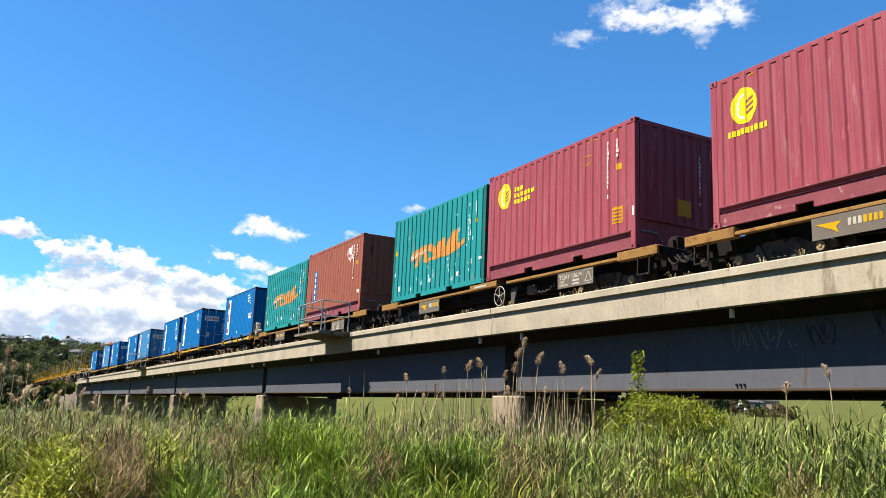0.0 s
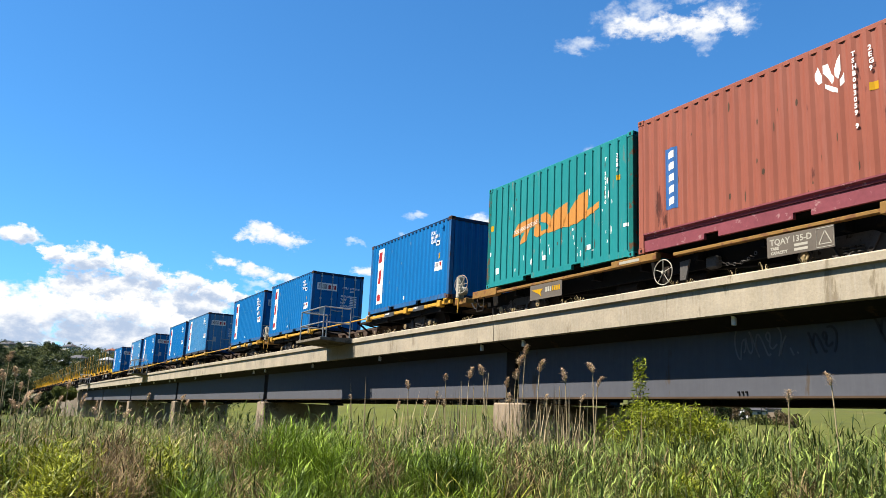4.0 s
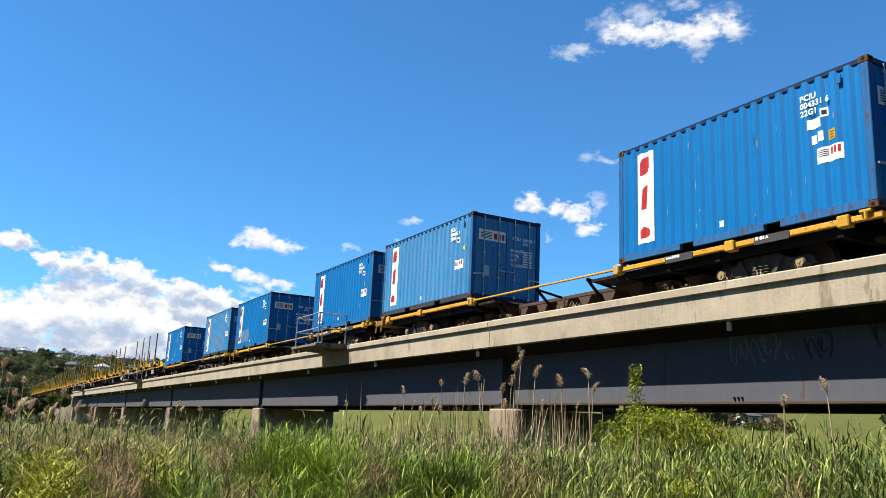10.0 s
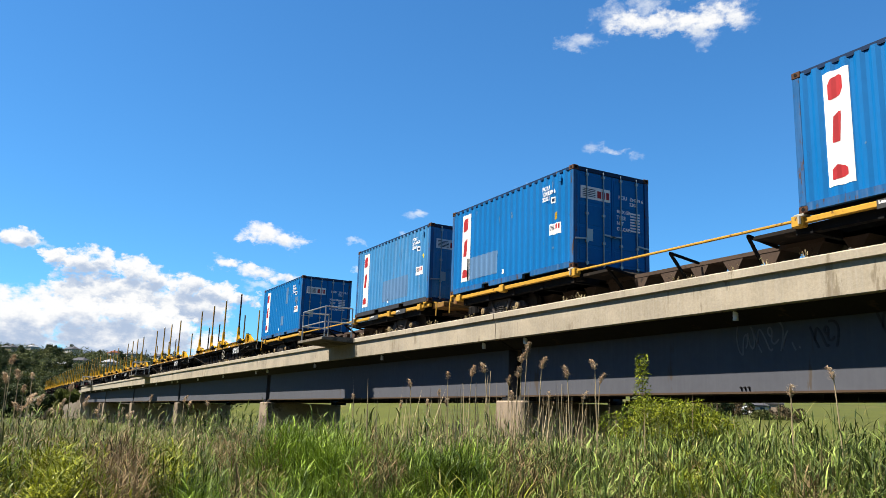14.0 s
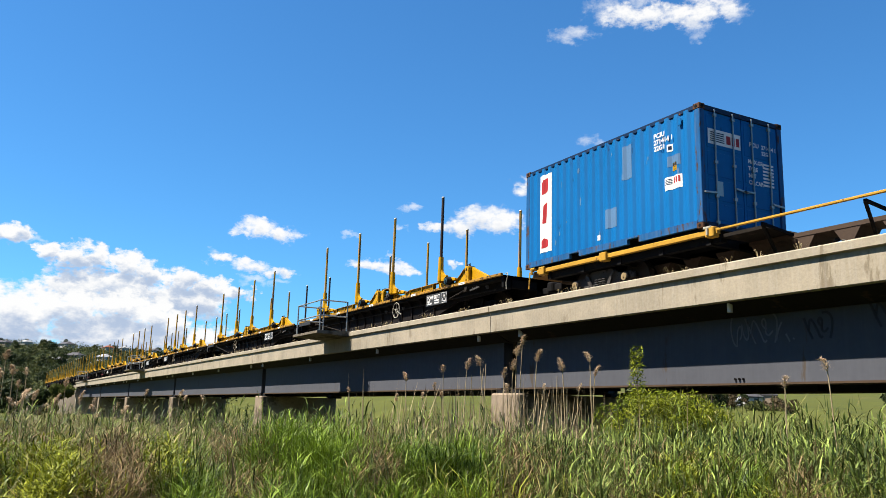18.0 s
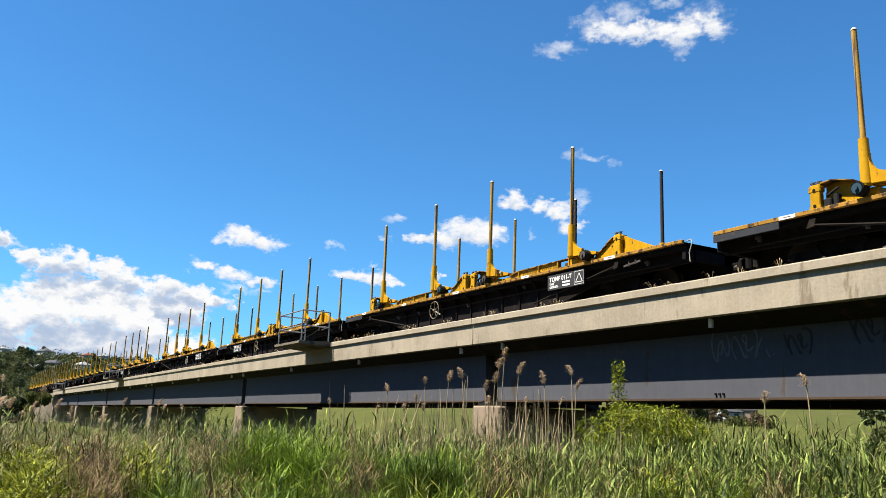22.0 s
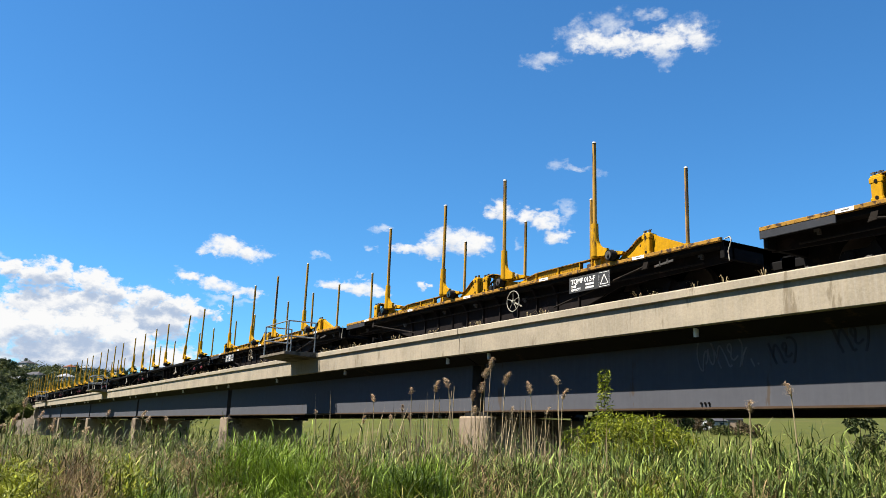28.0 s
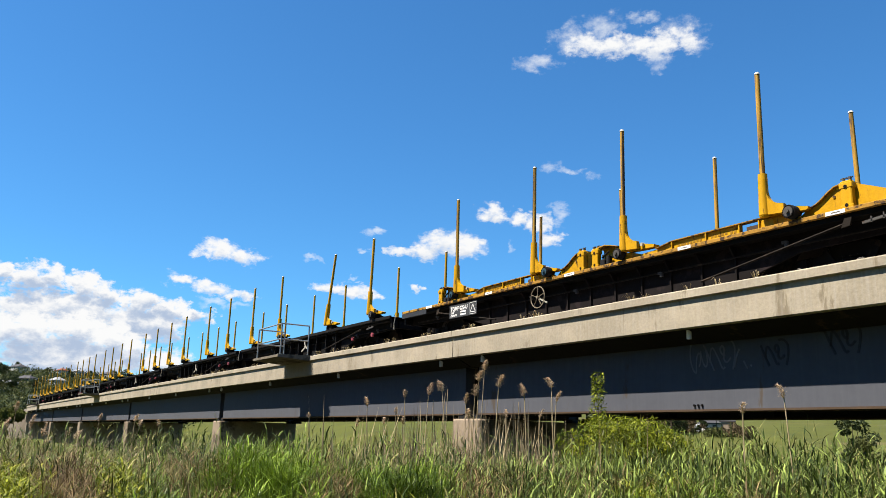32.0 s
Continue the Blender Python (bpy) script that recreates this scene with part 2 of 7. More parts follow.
RUST = (0.16, 0.07, 0.03)
CONCRETE = material("pale concrete", (0.315, 0.268, 0.196), 0.85, vary=0.30, size=3.2, spots=(0.21, 0.17, 0.115), spot_amount=0.30, spot_size=3.5, streak=0.16, bump=0.10, bump_size=30)
CONCRETE_GREY = material("grey concrete", (0.19, 0.16, 0.12), 0.9, vary=0.3, size=2.0, spots=(0.09, 0.075, 0.055), spot_amount=0.6, spot_size=1.4, bump=0.2, bump_size=30)
CONCRETE_PIER = material("weathered pinkish concrete", (0.25, 0.195, 0.14), 0.9, vary=0.3, size=2.0, spots=(0.11, 0.085, 0.06), spot_amount=0.45, spot_size=1.2, bump=0.2, bump_size=30)
HAUNCH_SHADE = material("shade-black weathered steel", (0.020, 0.017, 0.015), 0.9, vary=0.3, size=1.5, spots=(0.05, 0.035, 0.022), spot_amount=0.25, spot_size=2.0)
GIRDER = material("weathered dark girder paint", (0.078, 0.081, 0.094), 0.9, vary=0.12, size=1.0, spots=(0.076, 0.0608, 0.0494), spot_amount=0.1, spot_size=2.5, streak=0.02)
RUSTY = material("rusted steel edge", (0.075, 0.048, 0.03), 0.8, vary=0.25, size=4.0)
GALV = material("galvanised steel", (0.3952, 0.4028, 0.3952), 0.45, metal=0.7, vary=0.08, size=6.0)
BLACK = material("black underframe steel", (0.006, 0.0055, 0.0055), 0.85, vary=0.25, size=3.0, spots=(0.019, 0.0137, 0.0099), spot_amount=0.3, spot_size=4.0)
SILL_BROWN = material("rusty brown girder paint", (0.0095, 0.0072, 0.0068), 0.9, vary=0.3, size=2.0, spots=(0.018, 0.012, 0.012), spot_amount=0.4, spot_size=3.0)
BROWN_DIRT = material("dusty brown underframe", (0.0167, 0.0129, 0.0099), 0.85, vary=0.3, size=3.0, spots=(0.0494, 0.035, 0.0243), spot_amount=0.35, spot_size=4.0)
WHEEL = material("dark wheel steel", (0.0532, 0.0418, 0.038), 0.6, metal=0.4, vary=0.2, size=5.0)
YELLOW = material("worn yellow paint", (0.48, 0.265, 0.035), 0.55, vary=0.2, size=3.0, spots=(0.16, 0.085, 0.03), spot_amount=0.26, spot_size=9.0)
YELLOW_WORN = material("rubbed yellow edge paint", (0.34, 0.18, 0.03), 0.65, vary=0.3, size=4.0, spots=(0.06, 0.035, 0.02), spot_amount=0.60, spot_size=8.0)
OCHRE = material("rusty ochre sill paint", (0.23, 0.125, 0.035), 0.7, vary=0.2, size=3.0, spots=RUST, spot_amount=0.5, spot_size=6.0)
YELLOW_BRIGHT = material("bright yellow bunk paint", (0.50, 0.262, 0.004), 0.5, vary=0.26, size=2.5, spots=(0.09, 0.05, 0.014), spot_amount=0.24, spot_size=7.0, streak=0.012)
STAKE = material("scraped yellow tube", (0.44, 0.25, 0.040), 0.5, vary=0.2, size=6.0, spots=(0.06, 0.045, 0.036), spot_amount=0.62, spot_size=16.0, streak=0.02, run=0.03)
STAKE_CLEAN = material("fresh yellow tube", (0.42, 0.235, 0.020), 0.5, vary=0.2, size=5.0, spots=(0.2, 0.12, 0.03), spot_amount=0.3, spot_size=9.0)
STAKE_BARE = material("bare dark tube", (0.0456, 0.0342, 0.0304), 0.5, vary=0.2, size=6.0)
BLUE = material("container blue", (0.0008, 0.125, 0.355), 0.55, vary=0.10, size=1.0, spots=(0.003, 0.057, 0.1672), spot_amount=0.12, spot_size=3.0, streak=0.006)
BLUE_PALE = material("faded container blue", (0.030, 0.185, 0.395), 0.5, vary=0.16, size=1.2, spots=(0.07, 0.13, 0.20), spot_amount=0.22, spot_size=3.0, streak=0.14)
BLUE_DARK = material("dark blue rail paint", (0.0091, 0.0266, 0.0684), 0.5, vary=0.2, size=2.0, spots=RUST, spot_amount=0.2, spot_size=8.0)
MAROON = material("container maroon", (0.245, 0.042, 0.060), 0.55, vary=0.12, size=1.0, spots=(0.27, 0.09, 0.10), spot_amount=0.14, spot_size=3.0, streak=0.10)
BRICK_RED = material("container brown red", (0.255, 0.078, 0.050), 0.55, vary=0.09, size=1.0, spots=(0.0836, 0.0228, 0.0152), spot_amount=0.15, spot_size=3.0, streak=0.04)
TEAL = material("container teal", (0.010, 0.195, 0.20), 0.5, vary=0.10, size=1.0, spots=(0.16, 0.15, 0.11), spot_amount=0.22, spot_size=4.0, streak=0.035)
BLUE_POST = material("rust-flecked blue post", (0.004, 0.085, 0.24), 0.6, vary=0.2, size=2.0, spots=(0.06, 0.035, 0.03), spot_amount=0.42, spot_size=11.0, streak=0.1)
TEAL_POST = material("rust-flecked teal post", (0.004, 0.11, 0.10), 0.6, vary=0.2, size=2.0, spots=(0.10, 0.05, 0.025), spot_amount=0.45, spot_size=5.0)
WHITE = material("white vinyl", (0.78, 0.76, 0.735), 0.5, vary=0.05, size=3.0)
RED = material("red lettering", (0.38, 0.0304, 0.0342), 0.5, vary=0.08, size=3.0)
ORANGE = material("orange vinyl", (0.4712, 0.2052, 0.0456), 0.5, vary=0.06, size=3.0)
AMBER = material("amber sticker", (0.456, 0.2508, 0.0046), 0.5, vary=0.05, size=3.0)
GREY_PLATE = material("dark grey number plate", (0.0532, 0.0532, 0.0532), 0.5, vary=0.15, size=4.0)
TAN_PLATE = material("faded grey brown plate", (0.1216, 0.1026, 0.0836), 0.6, vary=0.15, size=4.0)
RUBBER = material("black rubber", (0.0152, 0.0152, 0.0152), 0.7, vary=0.2, size=5.0)
FADED_BLUE = material("faded blue roller", (0.025, 0.060, 0.085), 0.6, vary=0.2, size=5.0)
BALLAST = material("grey ballast stones", (0.1672, 0.152, 0.1368), 0.95, vary=0.35, size=12.0, bump=0.8, bump_size=18)
SLEEPER = material("grey sleeper", (0.19, 0.1748, 0.152), 0.9, vary=0.2, size=3.0)
RAIL_STEEL = material("worn rail steel", (0.1368, 0.0988, 0.076), 0.5, metal=0.6, vary=0.2, size=3.0)


class Shape:
    """Collects simple solids into one mesh."""

    def __init__(self):
        self.v, self.f = [], []

    def add(self, verts, faces):
        n = len(self.v)
        self.v += [tuple(p) for p in verts]
        self.f += [tuple(i + n for i in f) for f in faces]
        return self

    def box(self, x0, x1, y0, y1, z0, z1, c=0.0):
        """A box; c: the width of its bevelled edges."""
        if not c:
            v = [(x, y, z) for z in (z0, z1) for y in (y0, y1) for x in (x0, x1)]
            return self.add(v, [(0, 2, 3, 1), (4, 5, 7, 6), (0, 1, 5, 4), (2, 6, 7, 3), (0, 4, 6, 2), (1, 3, 7, 5)])
        bm = bmesh.new()
        bmesh.ops.create_cube(bm, size=1.0)
        for p in bm.verts:
            p.co = Vector((x0 + (p.co.x + 0.5) * (x1 - x0), y0 + (p.co.y + 0.5) * (y1 - y0), z0 + (p.co.z + 0.5) * (z1 - z0)))
        bmesh.ops.bevel(bm, geom=bm.edges[:], offset=c, segments=1, affect="EDGES")
        return self.take(bm)

    def take(self, bm):
        bm.verts.index_update()
        self.add([p.co[:] for p in bm.verts], [[q.index for q in f.verts] for f in bm.faces])
        bm.free()
        return self

    def bar(self, a, b, r, n=8, r2=None):
        """A round bar from a to b."""
        a, b = Vector(a), Vector(b)
        q = (b - a).to_track_quat("Z", "Y")
        r2 = r if r2 is None else r2
        ring = [(math.cos(2 * math.pi * i / n), math.sin(2 * math.pi * i / n)) for i in range(n)]
        v = [a + q @ Vector((c * r, s * r, 0)) for c, s in ring] + [b + q @ Vector((c * r2, s * r2, 0)) for c, s in ring]
        f = [(i, (i + 1) % n, n + (i + 1) % n, n + i) for i in range(n)]
        return self.add(v, f + [tuple(reversed(range(n))), tuple(range(n, 2 * n))])

    def beam(self, a, b, w, h):
        """A square bar from a to b, w across and h up."""
        a, b = Vector(a), Vector(b)
        d = (b - a).normalized()
        side = d.cross(Vector((0, 0, 1)))
        side = (side if side.length > 1e-4 else Vector((1, 0, 0))).normalized()
        up = side.cross(d)
        v = [p + side * sx * w / 2 + up * sz * h / 2 for p in (a, b) for sz in (-1, 1) for sx in (-1, 1)]
        return self.add(v, [(0, 1, 3, 2), (4, 6, 7, 5), (0, 4, 5, 1), (2, 3, 7, 6), (0, 2, 6, 4), (1, 5, 7, 3)])

    def prism(self, outline, y0, y1):
        """An outline in x and z, pushed from y0 to y1."""
        n = len(outline)
        v = [(x, y0, z) for x, z in outline] + [(x, y1, z) for x, z in outline]
        return self.add(v, [tuple(range(n)), tuple(reversed(range(n, 2 * n)))] + [(i, i + n, (i + 1) % n + n, (i + 1) % n) for i in range(n)])

    def prism_x(self, outline, x0, x1):
        """An outline in y and z, pushed from x0 to x1."""
        n = len(outline)
        v = [(x0, y, z) for y, z in outline] + [(x1, y, z) for y, z in outline]
        return self.add(v, [tuple(reversed(range(n))), tuple(range(n, 2 * n))] + [(i, (i + 1) % n, (i + 1) % n + n, i + n) for i in range(n)])

    def ring(self, centre, axis, r, tube, n=20, m=6):
        centre, q = Vector(centre), Vector(axis).to_track_quat("Z", "Y")
        v, f = [], []
        for i in range(n):
            a = 2 * math.pi * i / n
            for j in range(m):
                b = 2 * math.pi * j / m
                k = r + tube * math.cos(b)
                v.append(centre + q @ Vector((k * math.cos(a), k * math.sin(a), tube * math.sin(b))))
                f.append((i * m + j, ((i + 1) % n) * m + j, ((i + 1) % n) * m + (j + 1) % m, i * m + (j + 1) % m))
        return self.add(v, f)

    def mesh(self, name, mat, smooth=False):
        me = bpy.data.meshes.new(name)
        me.from_pydata(self.v, [], self.f)
        me.materials.append(mat)
        bm = bmesh.new()
        bm.from_mesh(me)
        bmesh.ops.recalc_face_normals(bm, faces=bm.faces)
        bm.to_mesh(me)
        bm.free()
        if smooth:
            me.shade_smooth()
            me.set_sharp_from_angle(angle=radians(40))
        return me


def part(name, shape, mat, parent, label="", smooth=False):
    me = shape if isinstance(shape, bpy.types.Mesh) else shape.mesh(name, mat, smooth)
    ob = new(name, me)
    ob.parent = parent
    if label:
        ob["label"] = label
    return ob


def whole(name, shape, mat, label, category, group="", kind="", smooth=False):
    return tagged(new(name, shape.mesh(name, mat, smooth)), label, category, group, kind)


# ---- the bridge ----
SPAN = 20.75
FACE, WEB, TRACK = 10.7, 11.3, 13.15          # y of the edge beam face, of the girder web, of the track centre
TRACK_BOX, TRACK_LOG = 13.04, 13.28           # y of the container wagons and of the log wagons
DECK_Z, RAIL_Z = 3.98, 4.31
EDGE_TOP, EDGE_LOW, SOFFIT, HAUNCH, GIRDER_LOW = 4.27, 3.63, 3.62, 3.42, 2.24
BRIDGE_END = -124.0
bridge = tagged(new("railway_bridge"), "long concrete and dark steel girder railway bridge on concrete piers", "bridge")


def build_bridge():
    joints = [45.25 - SPAN * i for i in range(9)]          # ends of the spans
    joints[-1] = BRIDGE_END
    for n, (a, b) in enumerate(zip(joints, joints[1:])):
        x1, x0 = a - 0.012, b + 0.012
        s = Shape()
        # edge beam: plain face, small recess under a proud cap
        prof = [(FACE, EDGE_LOW), (FACE, 4.105), (FACE - 0.060, 4.125), (FACE - 0.060, EDGE_TOP - 0.02), (FACE - 0.044, EDGE_TOP), (FACE + 0.2, EDGE_TOP),
                (FACE + 0.2, DECK_Z), (FACE + 0.75, DECK_Z), (FACE + 0.75, EDGE_LOW), (FACE + 0.02, EDGE_LOW - 0.012)]
        s.prism_x(prof, x0, x1)
        part("edge_beam", s, CONCRETE, bridge, "pale concrete edge beam with a proud cap")
        s = Shape().prism_x([(2 * TRACK - y, z) for y, z in prof], x0, x1)
        part("edge_beam", s, CONCRETE, bridge)
        s = Shape().box(x0, x1, FACE + 0.75, 2 * TRACK - FACE - 0.75, SOFFIT + 0.03, DECK_Z)
        part("deck_slab", s, CONCRETE_GREY, bridge)
        # haunch between the edge beam and the girder, deep shade put into its colour
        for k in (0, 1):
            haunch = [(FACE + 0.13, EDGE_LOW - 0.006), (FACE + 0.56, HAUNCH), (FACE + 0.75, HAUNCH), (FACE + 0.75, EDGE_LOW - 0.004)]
            part("haunch", Shape().prism_x([(2 * TRACK - y, z) if k else (y, z) for y, z in haunch], x0 + 0.01, x1 - 0.01), HAUNCH_SHADE, bridge, "haunch under the deck, coloured dark as its shade")
        for y in (WEB, 2 * TRACK - WEB):
            inner = 1 if y < TRACK else -1
            s = Shape()
            e0, e1 = x0 + 0.28, x1 - 0.28
            s.box(e0, e1, min(y, y + 0.03 * inner), max(y, y + 0.03 * inner), GIRDER_LOW + 0.05, HAUNCH + 0.004)
            g = part("girder", s, GIRDER, bridge, "dark painted plate girder")
            s = Shape().box(e0, e1, y - 0.06 if inner > 0 else y - 0.4, y + 0.4 if inner > 0 else y + 0.06, GIRDER_LOW + 0.015, GIRDER_LOW + 0.05)
            part("bottom_flange", s, RUSTY, g, "rust-edged bottom flange")
            for k in range(8):
                xs = e0 + 0.05 + (e1 - e0 - 0.12) * k / 7
                part("web_stiffener", Shape().box(xs, xs + 0.025, min(y + 0.03 * inner, y + 0.3 * inner), max(y + 0.03 * inner, y + 0.3 * inner), GIRDER_LOW + 0.05, HAUNCH + 0.004), GIRDER, g)
        for k in range(3):
            xs = x0 + (x1 - x0) * (k + 0.5) / 3
            part("cross_frame", Shape().beam((xs, WEB + 0.2, 2.5), (xs, 2 * TRACK - WEB - 0.2, 3.4), 0.1, 0.1).beam((xs, WEB + 0.2, 3.4), (xs, 2 * TRACK - WEB - 0.2, 2.5), 0.1, 0.1), GIRDER, bridge)
        for k in range(4):
            xd = a - 0.85 - (SPAN - 1.75) * k / 3.02
            if xd > b:
                part("drain_pipe", Shape().bar((xd, 10.90, EDGE_LOW - 0.17), (xd, 10.90, EDGE_LOW + 0.02), 0.046, 12), WHITE, bridge, "short grey drain pipe")
        # pier under the joint b
        if b > BRIDGE_END + 1:
            s = Shape()
            s.box(b - 0.6, b + 0.6, 11.12, 14.75, -0.6, 2.16, 0.04)
            pier = part("pier", s, CONCRETE_PIER, bridge, "rough concrete pier among reeds")
            for dx in (-0.32, 0.32):
                for y in (WEB + 0.15, 2 * TRACK - WEB - 0.15):
                    part("bearing", Shape().box(b + dx - 0.18, b + dx + 0.18, y - 0.2, y + 0.2, 2.16, GIRDER_LOW + 0.015, 0.01), RUBBER, pier)
            s = Shape().box(b - 0.12, b + 0.12, WEB + 0.25, 2 * TRACK - WEB - 0.25, GIRDER_LOW + 0.1, SOFFIT + 0.03)
            part("end_diaphragm", s, BLACK, bridge)
    s = Shape().box(BRIDGE_END - 0.9, BRIDGE_END + 0.45, 10.9, 15.2, -0.5, GIRDER_LOW).box(BRIDGE_END - 0.9, BRIDGE_END - 0.02, 10.75, 15.3, GIRDER_LOW, 3.55)
    part("abutment", s, CONCRETE, bridge, "pale concrete abutment")
    # mid-span refuges
    for xc in (-27.28, -68.78, -110.28):
        x0, x1 = xc - 1.25, xc + 1.25
        s = Shape().prism_x([(9.5, 4.17), (9.5, 4.25), (FACE + 0.1, 4.30), (FACE + 0.1, 4.10)], x0, x1)
        ref = part("refuge_platform", s, CONCRETE_GREY, bridge, "small concrete refuge platform with a tube railing")
        top = 5.30
        ends = [(x0 + 0.1, 9.62), (x1 - 0.1, 9.62), (x0 + 0.1, 10.6), (x1 - 0.1, 10.6)]
        for x, y in ends:
            part("rail_post", Shape().bar((x, y, 4.24), (x, y, top), 0.026, 8).box(x - 0.07, x + 0.07, y - 0.07, y + 0.07, 4.24, 4.27), GALV, ref, smooth=True)
        for z in (top, 4.78):
            s = Shape()
            for p, q in ((0, 1), (0, 2), (1, 3)):
                s.bar((*ends[p], z), (*ends[q], z), 0.024, 8)
            part("hand_rail", s, GALV, ref, smooth=True)


build_bridge()


def ribbon(self, pts, y, thick):
    """A flat bent stroke of even width in the plane y, thickness 6 mm, as one joined strip."""
    p = []
    for i in range(len(pts) - 1):
        (ax, az), (bx, bz) = pts[i], pts[i + 1]
        p += [(ax + (bx - ax) * k / 3, az + (bz - az) * k / 3) for k in range(3)]
    p.append(pts[-1])
    for _ in range(2):
        p = [p[0]] + [((p[i - 1][0] + 2 * p[i][0] + p[i + 1][0]) / 4, (p[i - 1][1] + 2 * p[i][1] + p[i + 1][1]) / 4) for i in range(1, len(p) - 1)] + [p[-1]]
    v, f, n = [], [], len(p)
    for i in range(n):
        a, b = p[max(0, i - 1)], p[min(n - 1, i + 1)]
        d = math.hypot(b[0] - a[0], b[1] - a[1]) or 1.0
        nx, nz = -(b[1] - a[1]) / d * thick / 2, (b[0] - a[0]) / d * thick / 2
        v += [(p[i][0] + nx, y - 0.003, p[i][1] + nz), (p[i][0] - nx, y - 0.003, p[i][1] - nz), (p[i][0] - nx, y + 0.003, p[i][1] - nz), (p[i][0] + nx, y + 0.003, p[i][1] + nz)]
    for i in range(n - 1):
        o = 4 * i
        f += [(o + k, o + (k + 1) % 4, o + 4 + (k + 1) % 4, o + 4 + k) for k in range(4)]
    f += [(0, 1, 2, 3), (4 * n - 4, 4 * n - 3, 4 * n - 2, 4 * n - 1)]
    return self.add(v, f)


Shape.ribbon = ribbon


def build_graffiti():
    pale = material("thin pale spray paint", (0.152, 0.152, 0.1596), 0.7, vary=0.2, size=6.0)
    # looping strokes of sprayed paint, on the web
    y = WEB - 0.004
    strokes = [[(.07, .54), (.03, .39), (.04, .22), (.09, .06), (.16, 0), (.16, .09), (.18, .32), (.26, .39), (.27, .19), (.22, .13)],
               [(.27, .39), (.30, .21), (.37, .09), (.42, .18), (.39, .41), (.34, .49)], [(.37, .47), (.47, .21), (.55, .04)],
               [(.47, .18), (.49, .41), (.54, .45), (.66, .22), (.73, .04), (.78, .09)],
               [(.79, .28), (.73, .30), (.68, .39), (.73, .47), (.79, .39), (.75, .22), (.82, .15), (.91, .24)],
               [(.79, .54), (.91, .56), (1.01, .43), (.99, .22), (.94, .04)], [(1.09, .37), (1.02, .26), (.97, .07)], [(1.16, .17), (1.23, .04)], [(1.29, .09), (1.32, .075)]]
    # traced left to right as seen from the reeds
    def scrawl(rows, x0, z0, k, mat, thick, label):
        for st in rows:
            pts = [(x0 + a * k, z0 + b * k) for a, b in st]
            whole("graffiti", Shape().ribbon(pts, y, thick), mat, label, "graffiti", "sprayed scrawl on the girder")

    scrawl(strokes, -10.06, 2.90, 1.0, pale, 0.030, "pale sprayed stroke on the dark girder")
    dark = material("dark spray paint", (0.050, 0.050, 0.057), 0.9)
    for x0, z0, k in ((-8.85, 2.92, 0.8), (-7.75, 3.02, 0.9), (-6.75, 2.86, 0.8)):
        scrawl(strokes[2:6], x0, z0, k, dark, 0.036, "black sprayed stroke on the dark girder")
    for k in range(3):
        s = Shape().bar((-9.97 + k * 0.085, WEB, 2.36), (-9.97 + k * 0.085, WEB - 0.030, 2.36), 0.021, 6).beam((-9.97 + k * 0.085, y, 2.35), (-9.97 + k * 0.085, y, 2.305), 0.006, 0.014)
        whole("bolt", s, BLACK, "black bolt head with a rust streak", "bolt", "bolts on the girder")


build_graffiti()


def scatter_stones():
    rng = np.random.default_rng(3)
    kinds = []
    for k in range(4):
        bm = bmesh.new()
        bmesh.ops.create_icosphere(bm, subdivisions=1, radius=1.0)
        for v in bm.verts:
            v.co = Vector((v.co.x * 1.2, v.co.y * 0.9, v.co.z * 0.7)) * rng.uniform(0.75, 1.2)
        kinds.append(Shape().take(bm).mesh("loose_stone", BALLAST))
    for k in range(60):
        x = -6 - 62 * rng.uniform(0, 1) ** 1.3
        ob = tagged(new("loose_stone", kinds[k % 4]), "loose grey ballast stone on the bridge edge", "stone", "stones on the bridge edge")
        s = rng.uniform(0.018, 0.05)
        ob.matrix_basis = pose(x, FACE + rng.uniform(0.0, 0.14), EDGE_TOP + s * 0.5, 0, 0, rng.uniform(0, 360)) @ Matrix.Scale(s, 4)


scatter_stones()


def weed_tufts():
    """Dry tufts that have rooted in the ballast along the bridge's edge."""
    rng = random.Random(19)
    for k in range(46):
        x = -5 - 62 * rng.random() ** 1.2
        s = Shape()
        for j in range(rng.randint(6, 12)):
            a, r, h = rng.uniform(0, 6.28), rng.uniform(0.04, 0.14), rng.uniform(0.05, 0.16)
            p = Vector((r * 0.3 * math.cos(a), r * 0.3 * math.sin(a), 0))
            q = Vector((r * math.cos(a), r * math.sin(a), h))
            e = q + Vector((r * 0.8 * math.cos(a), r * 0.8 * math.sin(a), -h * 0.35))
            w = Vector((-math.sin(a), math.cos(a), 0)) * 0.006
            s.add([tuple(p - w), tuple(p + w), tuple(q + w), tuple(q - w), tuple(e)], [(0, 1, 2, 3), (3, 2, 4)])
        t = whole("weed_tuft", s, TUFT, "small dry weed tuft on the bridge edge", "weed", "weeds on the bridge edge")
        t.matrix_basis = pose(x, FACE + rng.uniform(0.06, 0.17), EDGE_TOP - 0.004, 0, 0, rng.uniform(0, 360))


TUFT = material("dry weed", (0.34, 0.27, 0.15), 0.8, vary=0.3, size=6.0)
weed_tufts()


